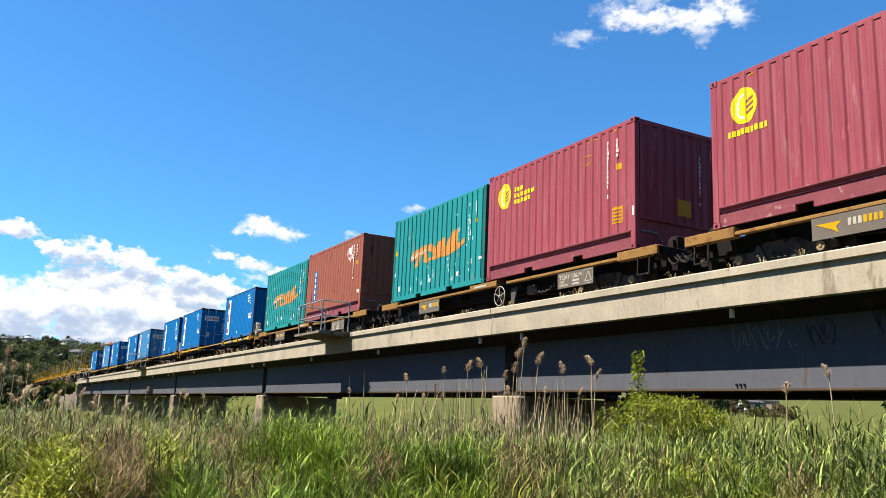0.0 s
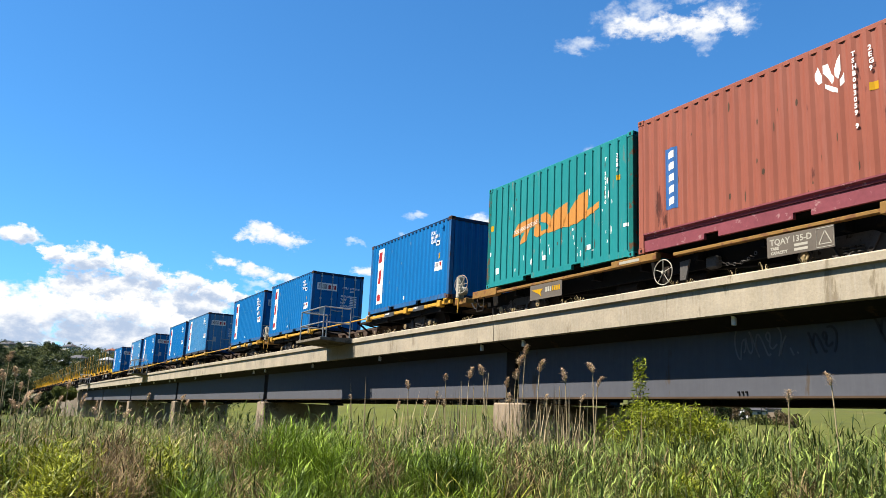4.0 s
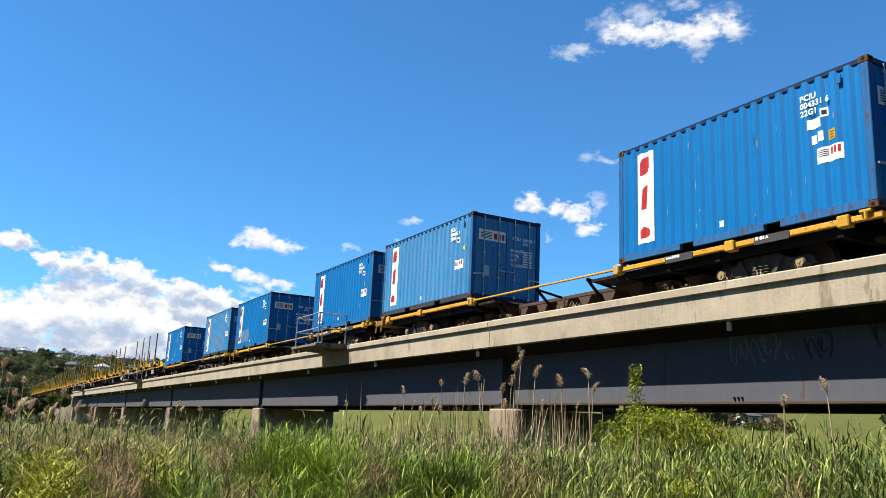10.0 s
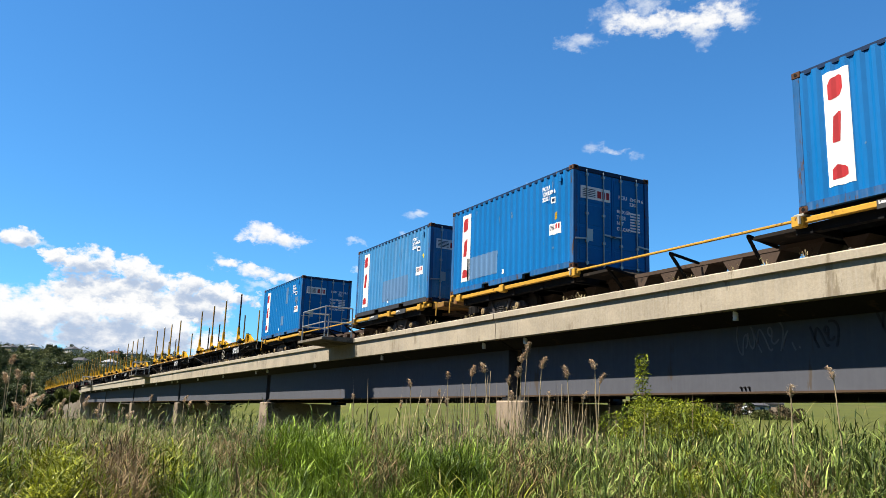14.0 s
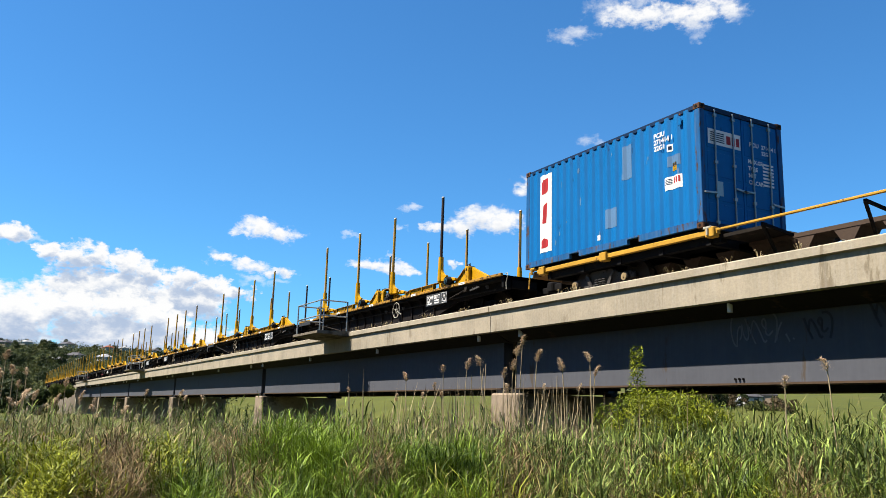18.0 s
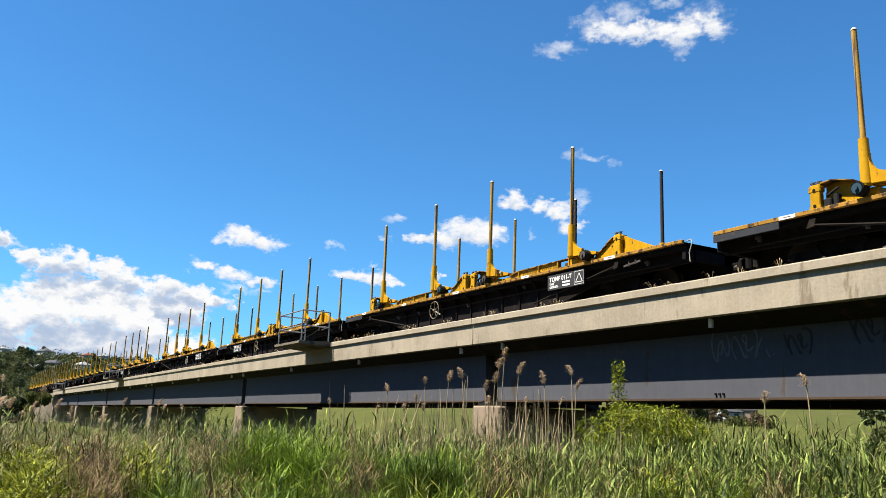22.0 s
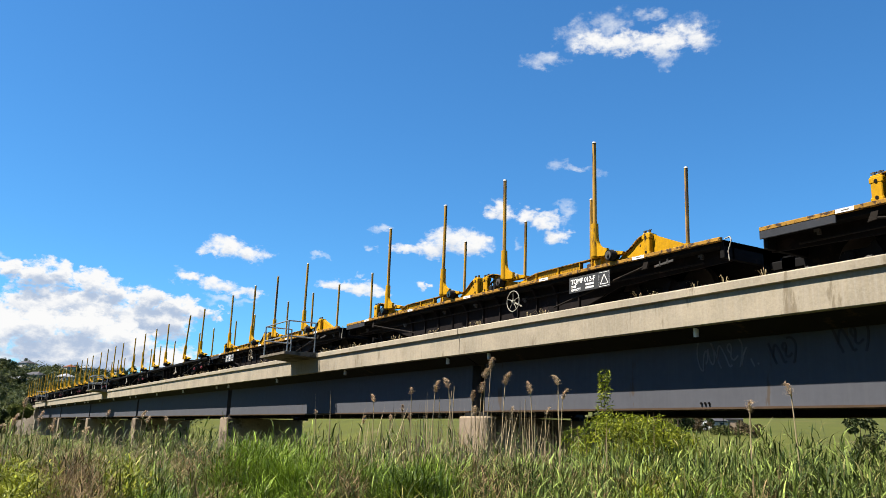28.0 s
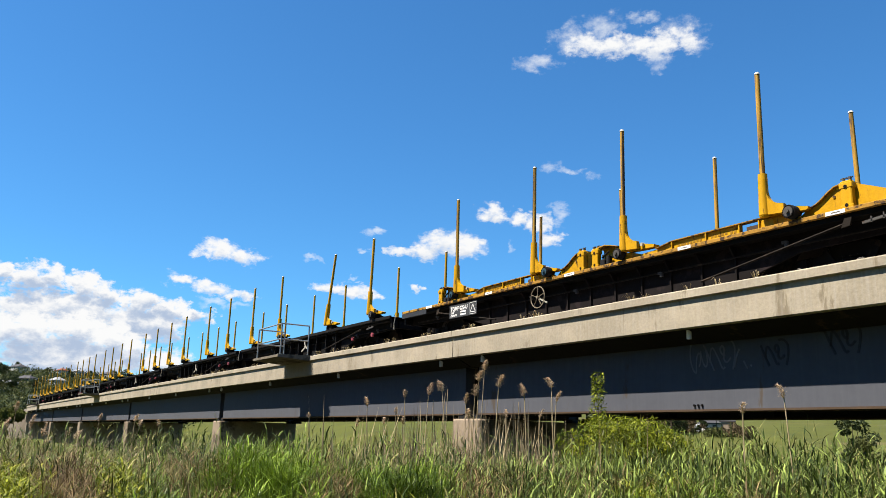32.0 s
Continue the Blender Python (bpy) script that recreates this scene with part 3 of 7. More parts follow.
def build_track():
    s = Shape()
    s.prism_x([(TRACK - 1.75, DECK_Z), (TRACK + 1.75, DECK_Z), (TRACK + 1.3, DECK_Z + 0.16), (TRACK - 1.3, DECK_Z + 0.16)], -345, 60)
    whole("ballast", s, BALLAST, "bed of grey ballast stones under the rails", "ballast", kind="stuff")
    for y in (-0.5685, 0.5685):
        s = Shape().prism_x([(TRACK + y - 0.06, 4.165), (TRACK + y + 0.06, 4.165), (TRACK + y + 0.01, 4.20), (TRACK + y + 0.033, 4.28), (TRACK + y + 0.033, RAIL_Z), (TRACK + y - 0.033, RAIL_Z), (TRACK + y - 0.033, 4.28), (TRACK + y - 0.01, 4.20)], -345, 60)
        whole("rail", s, RAIL_STEEL, "worn steel rail on grey sleepers", "rail", "running rails")
    s = Shape()
    for i in range(585):
        x = 55 - i * 0.68
        s.box(x - 0.11, x + 0.11, TRACK - 1.0, TRACK + 1.0, 4.06, 4.165)
    whole("sleeper", s, SLEEPER, "grey sleepers bedded in the ballast", "sleeper", kind="stuff")


build_track()

# ---- the train: x runs along it, z from the rail head ----
FLOOR = 1.02                                  # container floor above the rail
movers = []                                   # thing, its place along the train, y, z


def place(thing, x, y, z):
    thing.matrix_basis = pose(x + RUN[0][1], y, z)
    movers.append((thing, x, y, z))
    return thing


def wave(pitch, flat, slope, depth, x0, x1):
    """Corrugated sheet seen from above: x and how far it stands back from the outer face."""
    n = round((x1 - x0) / pitch)
    p = (x1 - x0) / n
    k = p / pitch
    pts = []
    for i in range(n):
        a = x0 + i * p
        pts += [(a, 0.0), (a + flat * k, 0.0), (a + (flat + slope) * k, depth), (a + p - slope * k, depth)]
    return pts + [(x1, 0.0)]


BOX_WAVE = wave(0.278, 0.070, 0.072, 0.034, -2.88, 2.88)
SHALLOW_WAVE = wave(0.288, 0.115, 0.035, 0.026, -2.88, 2.88)
RIB_WAVE = wave(0.300, 0.225, 0.014, 0.030, -2.88, 2.88)
END_WAVE = wave(0.250, 0.072, 0.050, 0.040, -1.06, 1.06)


def back(profile, x):
    for (a, p), (b, q) in zip(profile, profile[1:]):
        if a <= x <= b:
            return p + (q - p) * (x - a) / max(b - a, 1e-6)
    return 0.0


def sheet(profile, z0, z1, face, turn=False, side=-1):
    """The corrugated sheet standing at y = side * face; turn: at x = side * face instead."""
    s = Shape()
    v = []
    for x, d in profile:
        f = side * (face - d)
        v += [(f, x, z0), (f, x, z1)] if turn else [(x, f, z0), (x, f, z1)]
    s.add(v, [(2 * i, 2 * i + 2, 2 * i + 3, 2 * i + 1) for i in range(len(profile) - 1)])
    return s


def decal(s, profile, face, outline, lift=0.004):
    """Paint on a corrugated side: outline is rows of x, low z, high z; the paint follows the folds."""
    x0, x1 = outline[0][0], outline[-1][0]
    xs = sorted({x0, x1, *[o[0] for o in outline], *[p[0] for p in profile if x0 < p[0] < x1]})
    v = []
    for x in xs:
        for a, b in zip(outline, outline[1:]):
            if a[0] <= x <= b[0]:
                t = (x - a[0]) / max(b[0] - a[0], 1e-6)
                lo, hi = a[1] + (b[1] - a[1]) * t, a[2] + (b[2] - a[2]) * t
                break
        y = -(face - back(profile, x)) - lift
        v += [(x, y, lo), (x, y, hi)]
    s.add(v, [(2 * i, 2 * i + 2, 2 * i + 3, 2 * i + 1) for i in range(len(xs) - 1)])
    return s


def disc(cx, cz, rx, rz, n=16):
    return [(cx - rx * math.cos(math.pi * i / n), cz - rz * math.sin(math.pi * i / n), cz + rz * math.sin(math.pi * i / n)) for i in range(n + 1)]


TEXTS = {}


def text_mesh(words, size, mat):
    key = (words, size, mat.name)
    if key not in TEXTS:
        cu = bpy.data.curves.new("lettering", "FONT")
        cu.body, cu.size, cu.resolution_u, cu.align_x = words, size, 2, "LEFT"
        cu.offset = 0.004
        ob = bpy.data.objects.new("lettering", cu)
        scene.collection.objects.link(ob)
        me = bpy.data.meshes.new_from_object(ob.evaluated_get(bpy.context.evaluated_depsgraph_get()))
        bpy.data.objects.remove(ob)
        me.materials.clear()
        me.materials.append(mat)
        TEXTS[key] = me
    return TEXTS[key]


def lettering(words, size, mat, parent, x, y, z, end=False, name="lettering"):
    """Upright words on a near side, or on the end that faces +x."""
    ob = new(name, text_mesh(words, size, mat))
    ob.parent = parent
    ob.matrix_basis = pose(x, y, z, 90, 0, 90 if end else 0)
    return ob


def down_words(words, size, mat, parent, x, y, z, end=False):
    """Words whose letters stand one under the other."""
    return lettering("\n".join(words), size, mat, parent, x, y, z, end)


def container(paint, height, ribbed=False, doors=True, rail=None, stepped=False, post=None, casting=None, sill=None, profile=None):
    """A 20-foot container on its base centre: corrugated sides, posts, castings, roof, and doors or a blank end at +x."""
    t = new("shipping_container")
    rail = rail or paint
    prof = profile or (RIB_WAVE if ribbed else BOX_WAVE)
    hx, hy, low, top = 3.029, 1.219, 0.16, height - 0.06
    if stepped:
        low = 0.42
    for side in (-1, 1):
        panel = part("side_panel", sheet(prof, low, top, 1.206, side=side), paint, t)
        s = Shape().box(-2.87, 2.87, side * 1.165 - 0.028, side * 1.165 + 0.028, height - 0.10, height - 0.010, 0.006)
        part("top_rail", s, rail, t)
        y0, y1 = sorted((side * 1.125, side * 1.212))
        z1 = 0.17
        if stepped:
            z1 = 0.30
            part("upper_rail", Shape().prism_x([(side * 1.125, 0.425), (side * 1.222, 0.425), (side * 1.222, 0.395), (side * 1.178, 0.355), (side * 1.178, 0.315), (side * 1.212, 0.304), (side * 1.125, 0.304)][::side], -2.87, 2.87), sill or rail, t)
            y0, y1 = sorted((side * 1.125, side * 1.192))
        # one rail with two fork pockets cut from below
        out = [(-2.87, 0.025), (-1.20, 0.025), (-1.20, 0.135), (-0.84, 0.135), (-0.84, 0.025), (0.84, 0.025), (0.84, 0.135), (1.20, 0.135), (1.20, 0.025), (2.87, 0.025), (2.87, z1), (-2.87, z1)]
        part("bottom_rail", Shape().prism(out, y0, y1), sill or rail, t)
        for end in (-1, 1):
            x0, x1 = sorted((end * 2.872, end * 3.022))
            y0, y1 = sorted((side * 1.08, side * 1.214))
            part("corner_post", Shape().box(x0, x1, y0, y1, 0.118, height - 0.118, 0.01), post or paint, t)
            for z in (0.0, height - 0.118):
                x0, x1 = sorted((end * 2.851, end * hx))
                y0, y1 = sorted((side * 1.057, side * hy))
                c = part("corner_casting", Shape().box(x0, x1, y0, y1, z, z + 0.118, 0.008), casting or rail, t)
                yo = side * (hy + 0.001)
                part("casting_hole", Shape().bar((end * 2.94, yo - 0.004, z + 0.06), (end * 2.94, yo + 0.004, z + 0.06), 0.032, 10), BLACK, c)
                part("casting_hole", Shape().bar((end * (hx - 0.003), side * 1.14, z + 0.06), (end * (hx + 0.004), side * 1.14, z + 0.06), 0.032, 10), BLACK, c)
    part("roof_panel", sheet([(x, d * 0.5) for x, d in BOX_WAVE], -1.16, 1.16, 0.0), paint, t).matrix_basis = Matrix.Translation((0, 0, height - 0.03)) @ Euler((radians(-90), 0, 0)).to_matrix().to_4x4()
    part("floor_panel", Shape().box(-2.87, 2.87, -1.1, 1.1, 0.10, 0.16), BLACK, t)
    for end in (-1, 1):
        y0, y1 = -1.08, 1.08
        x0, x1 = sorted((end * 2.95, end * 3.018))
        part("end_sill", Shape().box(x0, x1, y0, y1, 0.02, 0.15, 0.006), rail, t)
        part("end_header", Shape().box(x0, x1, y0, y1, height - 0.12, height - 0.015, 0.006), rail, t)
        if doors and end > 0:
            for sy in (-1, 1):
                a, b = sorted((sy * 0.008, sy * 1.07))
                door = part("door", Shape().box(2.965, 2.995, a, b, 0.155, height - 0.125, 0.004), paint, t, "dark steel door leaf")
                s = Shape()
                for z0, z1 in ((0.22, 0.55), (0.62, 1.05), (1.12, 1.62), (1.70, height - 0.2)):
                    s.box(2.993, 3.003, a + 0.06, b - 0.06, z0, z1, 0.004)
                part("door_panel", s, paint, door)
                for k in (0.28, 0.80):
                    y = sy * k
                    s = Shape().bar((3.03, y, 0.10), (3.03, y, height - 0.07), 0.017, 8)
                    for z in (0.16, 0.7, 1.4, height - 0.2):
                        s.box(3.0, 3.05, y - 0.04, y + 0.04, z - 0.03, z + 0.03)
                    part("lock_rod", s, GALV, door, "pale galvanised lock rod", smooth=True)
                    z = 0.92 if k < 0.5 else 0.76
                    part("door_handle", Shape().beam((3.05, y, z), (3.05, y - sy * (0.36 if k < .5 else 0.36) * (1 if k > .5 else -1) * -1, z - 0.03), 0.03, 0.035), GALV, door)
        else:
            z0 = 0.74 if stepped and end > 0 else 0.14
            part("end_panel", sheet(END_WAVE, z0, height - 0.11, 3.008, True, end), paint, t)
            if stepped and end > 0:
                part("tunnel_recess", Shape().box(2.90, 2.955, -1.07, 1.07, 0.14, 0.75).box(2.955, 3.012, -1.07, 1.07, 0.70, 0.755), paint, t)
    return t


def flat_mark(parent, name, x0, x1, z0, z1, mat, profile=BOX_WAVE):
    return part(name, decal(Shape(), profile, 1.206, [(x0, z0, z1), (x1, z0, z1)]), mat, parent)


def company_bars(t, x0, x1, z0, z1, profile=BOX_WAVE):
    """A small white sticker with wavy blue bars and red blocks."""
    flat_mark(t, "sticker", x0, x1, z0, z1, WHITE, profile)
    w, h = x1 - x0, z1 - z0
    for k in range(4):
        s = Shape()
        decal(s, profile, 1.206, [(x0 + w * .06, z0 + h * (.42 + .12 * k), z0 + h * (.47 + .12 * k)), (x0 + w * .46, z0 + h * (.42 + .12 * k), z0 + h * (.47 + .12 * k))], 0.007)
        part("sticker_wave", s, BLUE_DARK, t)
    for k in range(3):
        s = Shape()
        a = x0 + w * (.53 + .15 * k)
        decal(s, profile, 1.206, [(a, z0 + h * .45, z0 + h * .9), (a + w * .09, z0 + h * .45, z0 + h * .9)], 0.007)
        part("sticker_block", s, RED, t)


def scuffs(t, seed, mat, profile=BOX_WAVE, height=2.4):
    """Small scrapes and chips down a side."""
    rng = random.Random(seed)
    for k in range(16):
        x, z = rng.uniform(-2.0, 2.5), rng.uniform(0.25, height)
        w, h = rng.uniform(0.012, 0.05), rng.uniform(0.03, 0.20)
        part("paint_scrape", decal(Shape(), profile, 1.206, [(x, z, z + h * 0.6), (x + w * 0.5, z - h * 0.2, z + h), (x + w, z + h * 0.2, z + h * 0.7)], 0.003), mat, t)


LEMON = material("lemon sticker", (0.62, 0.50, 0.012), 0.5)
CASTING = material("rusted corner casting", (0.085, 0.040, 0.022), 0.8, vary=0.3, size=6.0, spots=(0.02, 0.014, 0.012), spot_amount=0.4, spot_size=12.0)
SILL_MAUVE = material("scuffed mauve rail", (0.19, 0.050, 0.062), 0.6, vary=0.25, size=2.0, spots=(0.30, 0.16, 0.16), spot_amount=0.28, spot_size=7.0)
SILL_GREY = material("scraped charcoal rail", (0.035, 0.038, 0.045), 0.7, vary=0.25, size=3.0, spots=(0.07, 0.055, 0.045), spot_amount=0.3, spot_size=6.0)


def blue_container(code, pale=False, doors=True, patches=()):
    paint = BLUE_PALE if pale else BLUE
    t = container(paint, 2.591, doors=doors, rail=BLUE_DARK, post=BLUE_POST, casting=CASTING, sill=SILL_GREY if pale else BLUE_POST)
    state = "faded sky blue" if pale else "blue"
    tagged(t, f"{state} corrugated steel shipping container with a white stripe", "shipping container", "containers on the train")
    flat_mark(t, "white_stripe", -2.44, -1.94, 0.34, 2.36, WHITE)
    # three red marks down the stripe
    s = Shape()
    w = BOX_WAVE
    for o in ([(-2.34, 1.86, 2.12), (-2.28, 1.84, 2.22), (-2.14, 1.90, 2.27), (-2.06, 2.00, 2.22)],
              [(-2.30, 1.08, 1.14), (-2.26, 1.08, 1.54), (-2.18, 1.10, 1.62), (-2.14, 1.54, 1.62)],
              [(-2.34, 0.44, 0.62), (-2.24, 0.45, 0.70), (-2.12, 0.47, 0.66), (-2.05, 0.48, 0.60)]):
        part("stripe_mark", decal(Shape(), w, 1.206, o, 0.007), RED, t)
    for i, line in enumerate(("PCIU", code, "22G1")):
        lettering(line, 0.15, WHITE, t, 1.72, -1.2115, 2.17 - 0.14 * i)
    flat_mark(t, "label_patch", 2.10, 2.24, 1.78, 1.94, WHITE)
    flat_mark(t, "label_print", 2.13, 2.21, 1.82, 1.90, BLUE_DARK).location.y = -0.003
    if pale:
        part("yellow_sticker", decal(Shape(), BOX_WAVE, 1.206, [(2.44, 1.58, 1.60), (2.52, 1.48, 1.66), (2.60, 1.54, 1.56)]), LEMON, t)
    else:
        flat_mark(t, "amber_sticker", 2.22, 2.36, 1.34, 1.52, AMBER)
        for k in range(3):
            flat_mark(t, "sticker_print", 2.245, 2.335, 1.37 + 0.05 * k, 1.385 + 0.05 * k, RUSTY).location.y = -0.003
    company_bars(t, 1.98, 2.48, 0.96, 1.24)
    flat_mark(t, "small_patch", -0.18, -0.06, 0.28, 0.40, WHITE)
    part("side_bracket", Shape().box(2.45, 2.53, -1.225, -1.2, 2.26, 2.42, 0.006), rail_mat(pale), t)
    scuffs(t, code, PALE_PATCH)
    for x0, x1, z0, z1 in patches:
        flat_mark(t, "touch_up_patch", x0, x1, z0, z1, WHITE if code.startswith("0043") else PALE_PATCH)
    if doors:
        sign = part("door_sign", Shape().box(3.004, 3.009, -0.98, -0.05, 1.78, 2.10), WHITE, t, "white sign with blue waves and red blocks")
        for k in range(5):
            part("sign_wave", Shape().box(3.009, 3.012, -0.92, -0.52, 1.84 + .045 * k, 1.86 + .045 * k), BLUE_DARK, sign)
        for a, b, z0, z1 in ((-.46, -.34, 1.84, 2.02), (-.30, -.22, 1.84, 2.02), (-.18, -.09, 1.84, 2.02)):
            part("sign_block", Shape().box(3.009, 3.012, a, b, z0, z1), RED, sign)
        lettering("PCIU", 0.13, WHITE, t, 3.006, 0.22, 1.93, True)
        lettering(code, 0.12, WHITE, t, 3.006, 0.58, 1.93, True)
        lettering("22G1", 0.12, WHITE, t, 3.006, 0.58, 1.80, True)
        for i, line in enumerate(("MAX.GR.", "TARE", "NET", "CU.CAP.")):
            lettering(line, 0.12, WHITE, t, 3.006, 0.16, 1.56 - 0.15 * i, True)
        for i in range(7):
            part("data_line", Shape().box(3.004, 3.008, 0.60, 0.92, 1.58 - 0.075 * i, 1.62 - 0.075 * i), WHITE, t)
        part("data_plate", Shape().box(3.004, 3.010, -0.80, -0.60, 0.72, 1.02), GALV, t)
    else:
        down_words("PCIU" + code.replace(" ", ""), 0.10, WHITE, t, 3.012, 0.72, 2.15, True)
    return t


def rail_mat(pale):
    return BLUE_PALE if pale else BLUE


PALE_PATCH = material("pale blue touch-up paint", (0.0912, 0.1824, 0.3192), 0.5, vary=0.1, size=3.0)
MAROON_PALE = material("chalky maroon scrape", (0.30, 0.08, 0.10), 0.7)
BLUES = [(6.46, "001187 1", False, False, ()), (-5.97, "135364 0", False, True, ()), (-13.27, "004331 6", False, True, ((1.84, 2.10, 1.62, 1.80), (1.90, 2.0, 1.34, 1.50), (2.03, 2.14, 1.36, 1.54))),
         (-25.68, "268682 1", True, True, ()), (-32.74, "196966 2", False, True, ()), (-45.1, "124239 6", False, True, ((-2.1, -0.4, 0.35, 1.0),)),
         (-52.6, "271006 0", True, True, ((-0.6, 1.4, 0.35, 1.1),)), (-65.19, "271414 1", False, True, ((0.72, 1.02, 1.5, 2.28), (2.1, 2.45, 1.45, 1.68), (0.1, 0.5, 0.5, 0.95)))]
for right, code, pale, doors, patches in BLUES:
    place(blue_container(code, pale, doors, patches), right - 3.029, TRACK_BOX, RAIL_Z + FLOOR)


def widen(t, k):
    """These boxes are the wider kind: every part grows across the train."""
    for ob in t.children_recursive:
        if ob.matrix_basis == Matrix():
            for v in ob.data.vertices:
                v.co.y *= k
        else:
            ob.location.y *= k
    return t


def leasing_container(code, words):
    t = tagged(container(MAROON, 3.0, doors=False, stepped=True, sill=SILL_MAUVE, profile=SHALLOW_WAVE), "maroon corrugated steel shipping container with a yellow roundel", "shipping container", "containers on the train")
    s = decal(Shape(), SHALLOW_WAVE, 1.206, disc(-2.22, 2.28, 0.31, 0.36))
    part("yellow_roundel", s, LEMON, t)
    scuffs(t, code, MAROON_PALE, SHALLOW_WAVE, 2.6)
    s = Shape()
    decal(s, SHALLOW_WAVE, 1.206, [(-2.40, 2.14, 2.36), (-2.35, 2.08, 2.44)], 0.007)
    decal(s, SHALLOW_WAVE, 1.206, [(-2.35, 2.40, 2.45), (-2.20, 2.47, 2.52)], 0.007)
    decal(s, SHALLOW_WAVE, 1.206, [(-2.35, 2.06, 2.11), (-2.20, 2.00, 2.05)], 0.007)
    part("roundel_print", s, WHITE, t)
    s = Shape()
    for k in range(3):
        decal(s, SHALLOW_WAVE, 1.206, [(-2.17, 2.1 + .11 * k, 2.15 + .11 * k), (-2.08, 2.15 + .11 * k, 2.20 + .11 * k), (-2.0, 2.16 + .11 * k, 2.21 + .11 * k)], 0.007)
    part("roundel_stripe", s, MAROON, t)
    # the firm's words, as plain yellow blocks
    rows = ((-1.72, 4, 2.30), (-1.72, 9, 2.13), (-1.72, 7, 1.96)) if words else ((-2.62, 9, 1.72),)
    for a, n, z in rows:
        for k in range(n):
            part("word_block", decal(Shape(), SHALLOW_WAVE, 1.206, [(a + .105 * k, z, z + .12), (a + .105 * k + 0.078, z, z + .12)], 0.006), LEMON, t)
    down_words("TSHB" + code, 0.115, WHITE, t, 2.08, -1.2115, 2.56)
    down_words("2EG9", 0.12, WHITE, t, 2.40, -1.2115, 2.56)
    flat_mark(t, "amber_sticker", 2.40, 2.56, 1.90, 2.05, AMBER, SHALLOW_WAVE)
    flat_mark(t, "amber_notice", 2.24, 2.62, 0.66, 1.04, AMBER, SHALLOW_WAVE)
    s = Shape()
    for k in range(4):
        decal(s, SHALLOW_WAVE, 1.206, [(2.29, 0.70 + .08 * k, 0.735 + .08 * k), (2.56, 0.70 + .08 * k, 0.735 + .08 * k)], 0.007)
    part("notice_lines", s, MAROON, t)
    s = Shape()
    for a in (-2.1, 1.35, 1.6, 2.3):
        decal(s, SHALLOW_WAVE, 1.206, [(a, 2.84, 2.865), (a + 0.12, 2.84, 2.865)], 0.006)
    part("height_marks", s, AMBER, t)
    # thin yellow oval of a test mark
    s = Shape()
    ring = [(1.36 + 0.20 * math.cos(math.pi * i / 10), 0.12 * math.sin(math.pi * i / 10)) for i in range(10, -1, -1)]
    for sign in (1, -1):
        for (xa, za), (xb, zb) in zip(ring, ring[1:]):
            decal(s, SHALLOW_WAVE, 1.206, [(xa, *sorted((2.40 + sign * za, 2.40 + sign * za * 0.82))), (xb, *sorted((2.40 + sign * zb, 2.40 + sign * zb * 0.82)))], 0.006)
    part("test_mark", s, AMBER, t)
    part("end_notice", Shape().box(3.010, 3.014, 0.02, 0.42, 0.92, 1.30), AMBER, t)
    down_words("TSHB" + code, 0.10, WHITE, t, 3.013, 0.68, 2.35, True)
    part("end_bar", Shape().bar((3.0, -1.05, 0.42), (3.0, -0.55, 0.42), 0.016, 6).bar((3.0, -0.55, 0.42), (2.97, -0.40, 0.20), 0.016, 6), GALV, t)
    part("paper_scrap", Shape().box(2.93, 2.99, -1.219, -1.2165, 0.75, 0.95), WHITE, t)
    return t


place(widen(leasing_container("540018 1", False), 1.03), 38.18 + 3.029, TRACK_BOX, RAIL_Z + FLOOR)
place(widen(leasing_container("510021 3", True), 1.03), 36.01 - 3.029, TRACK_BOX, RAIL_Z + FLOOR)


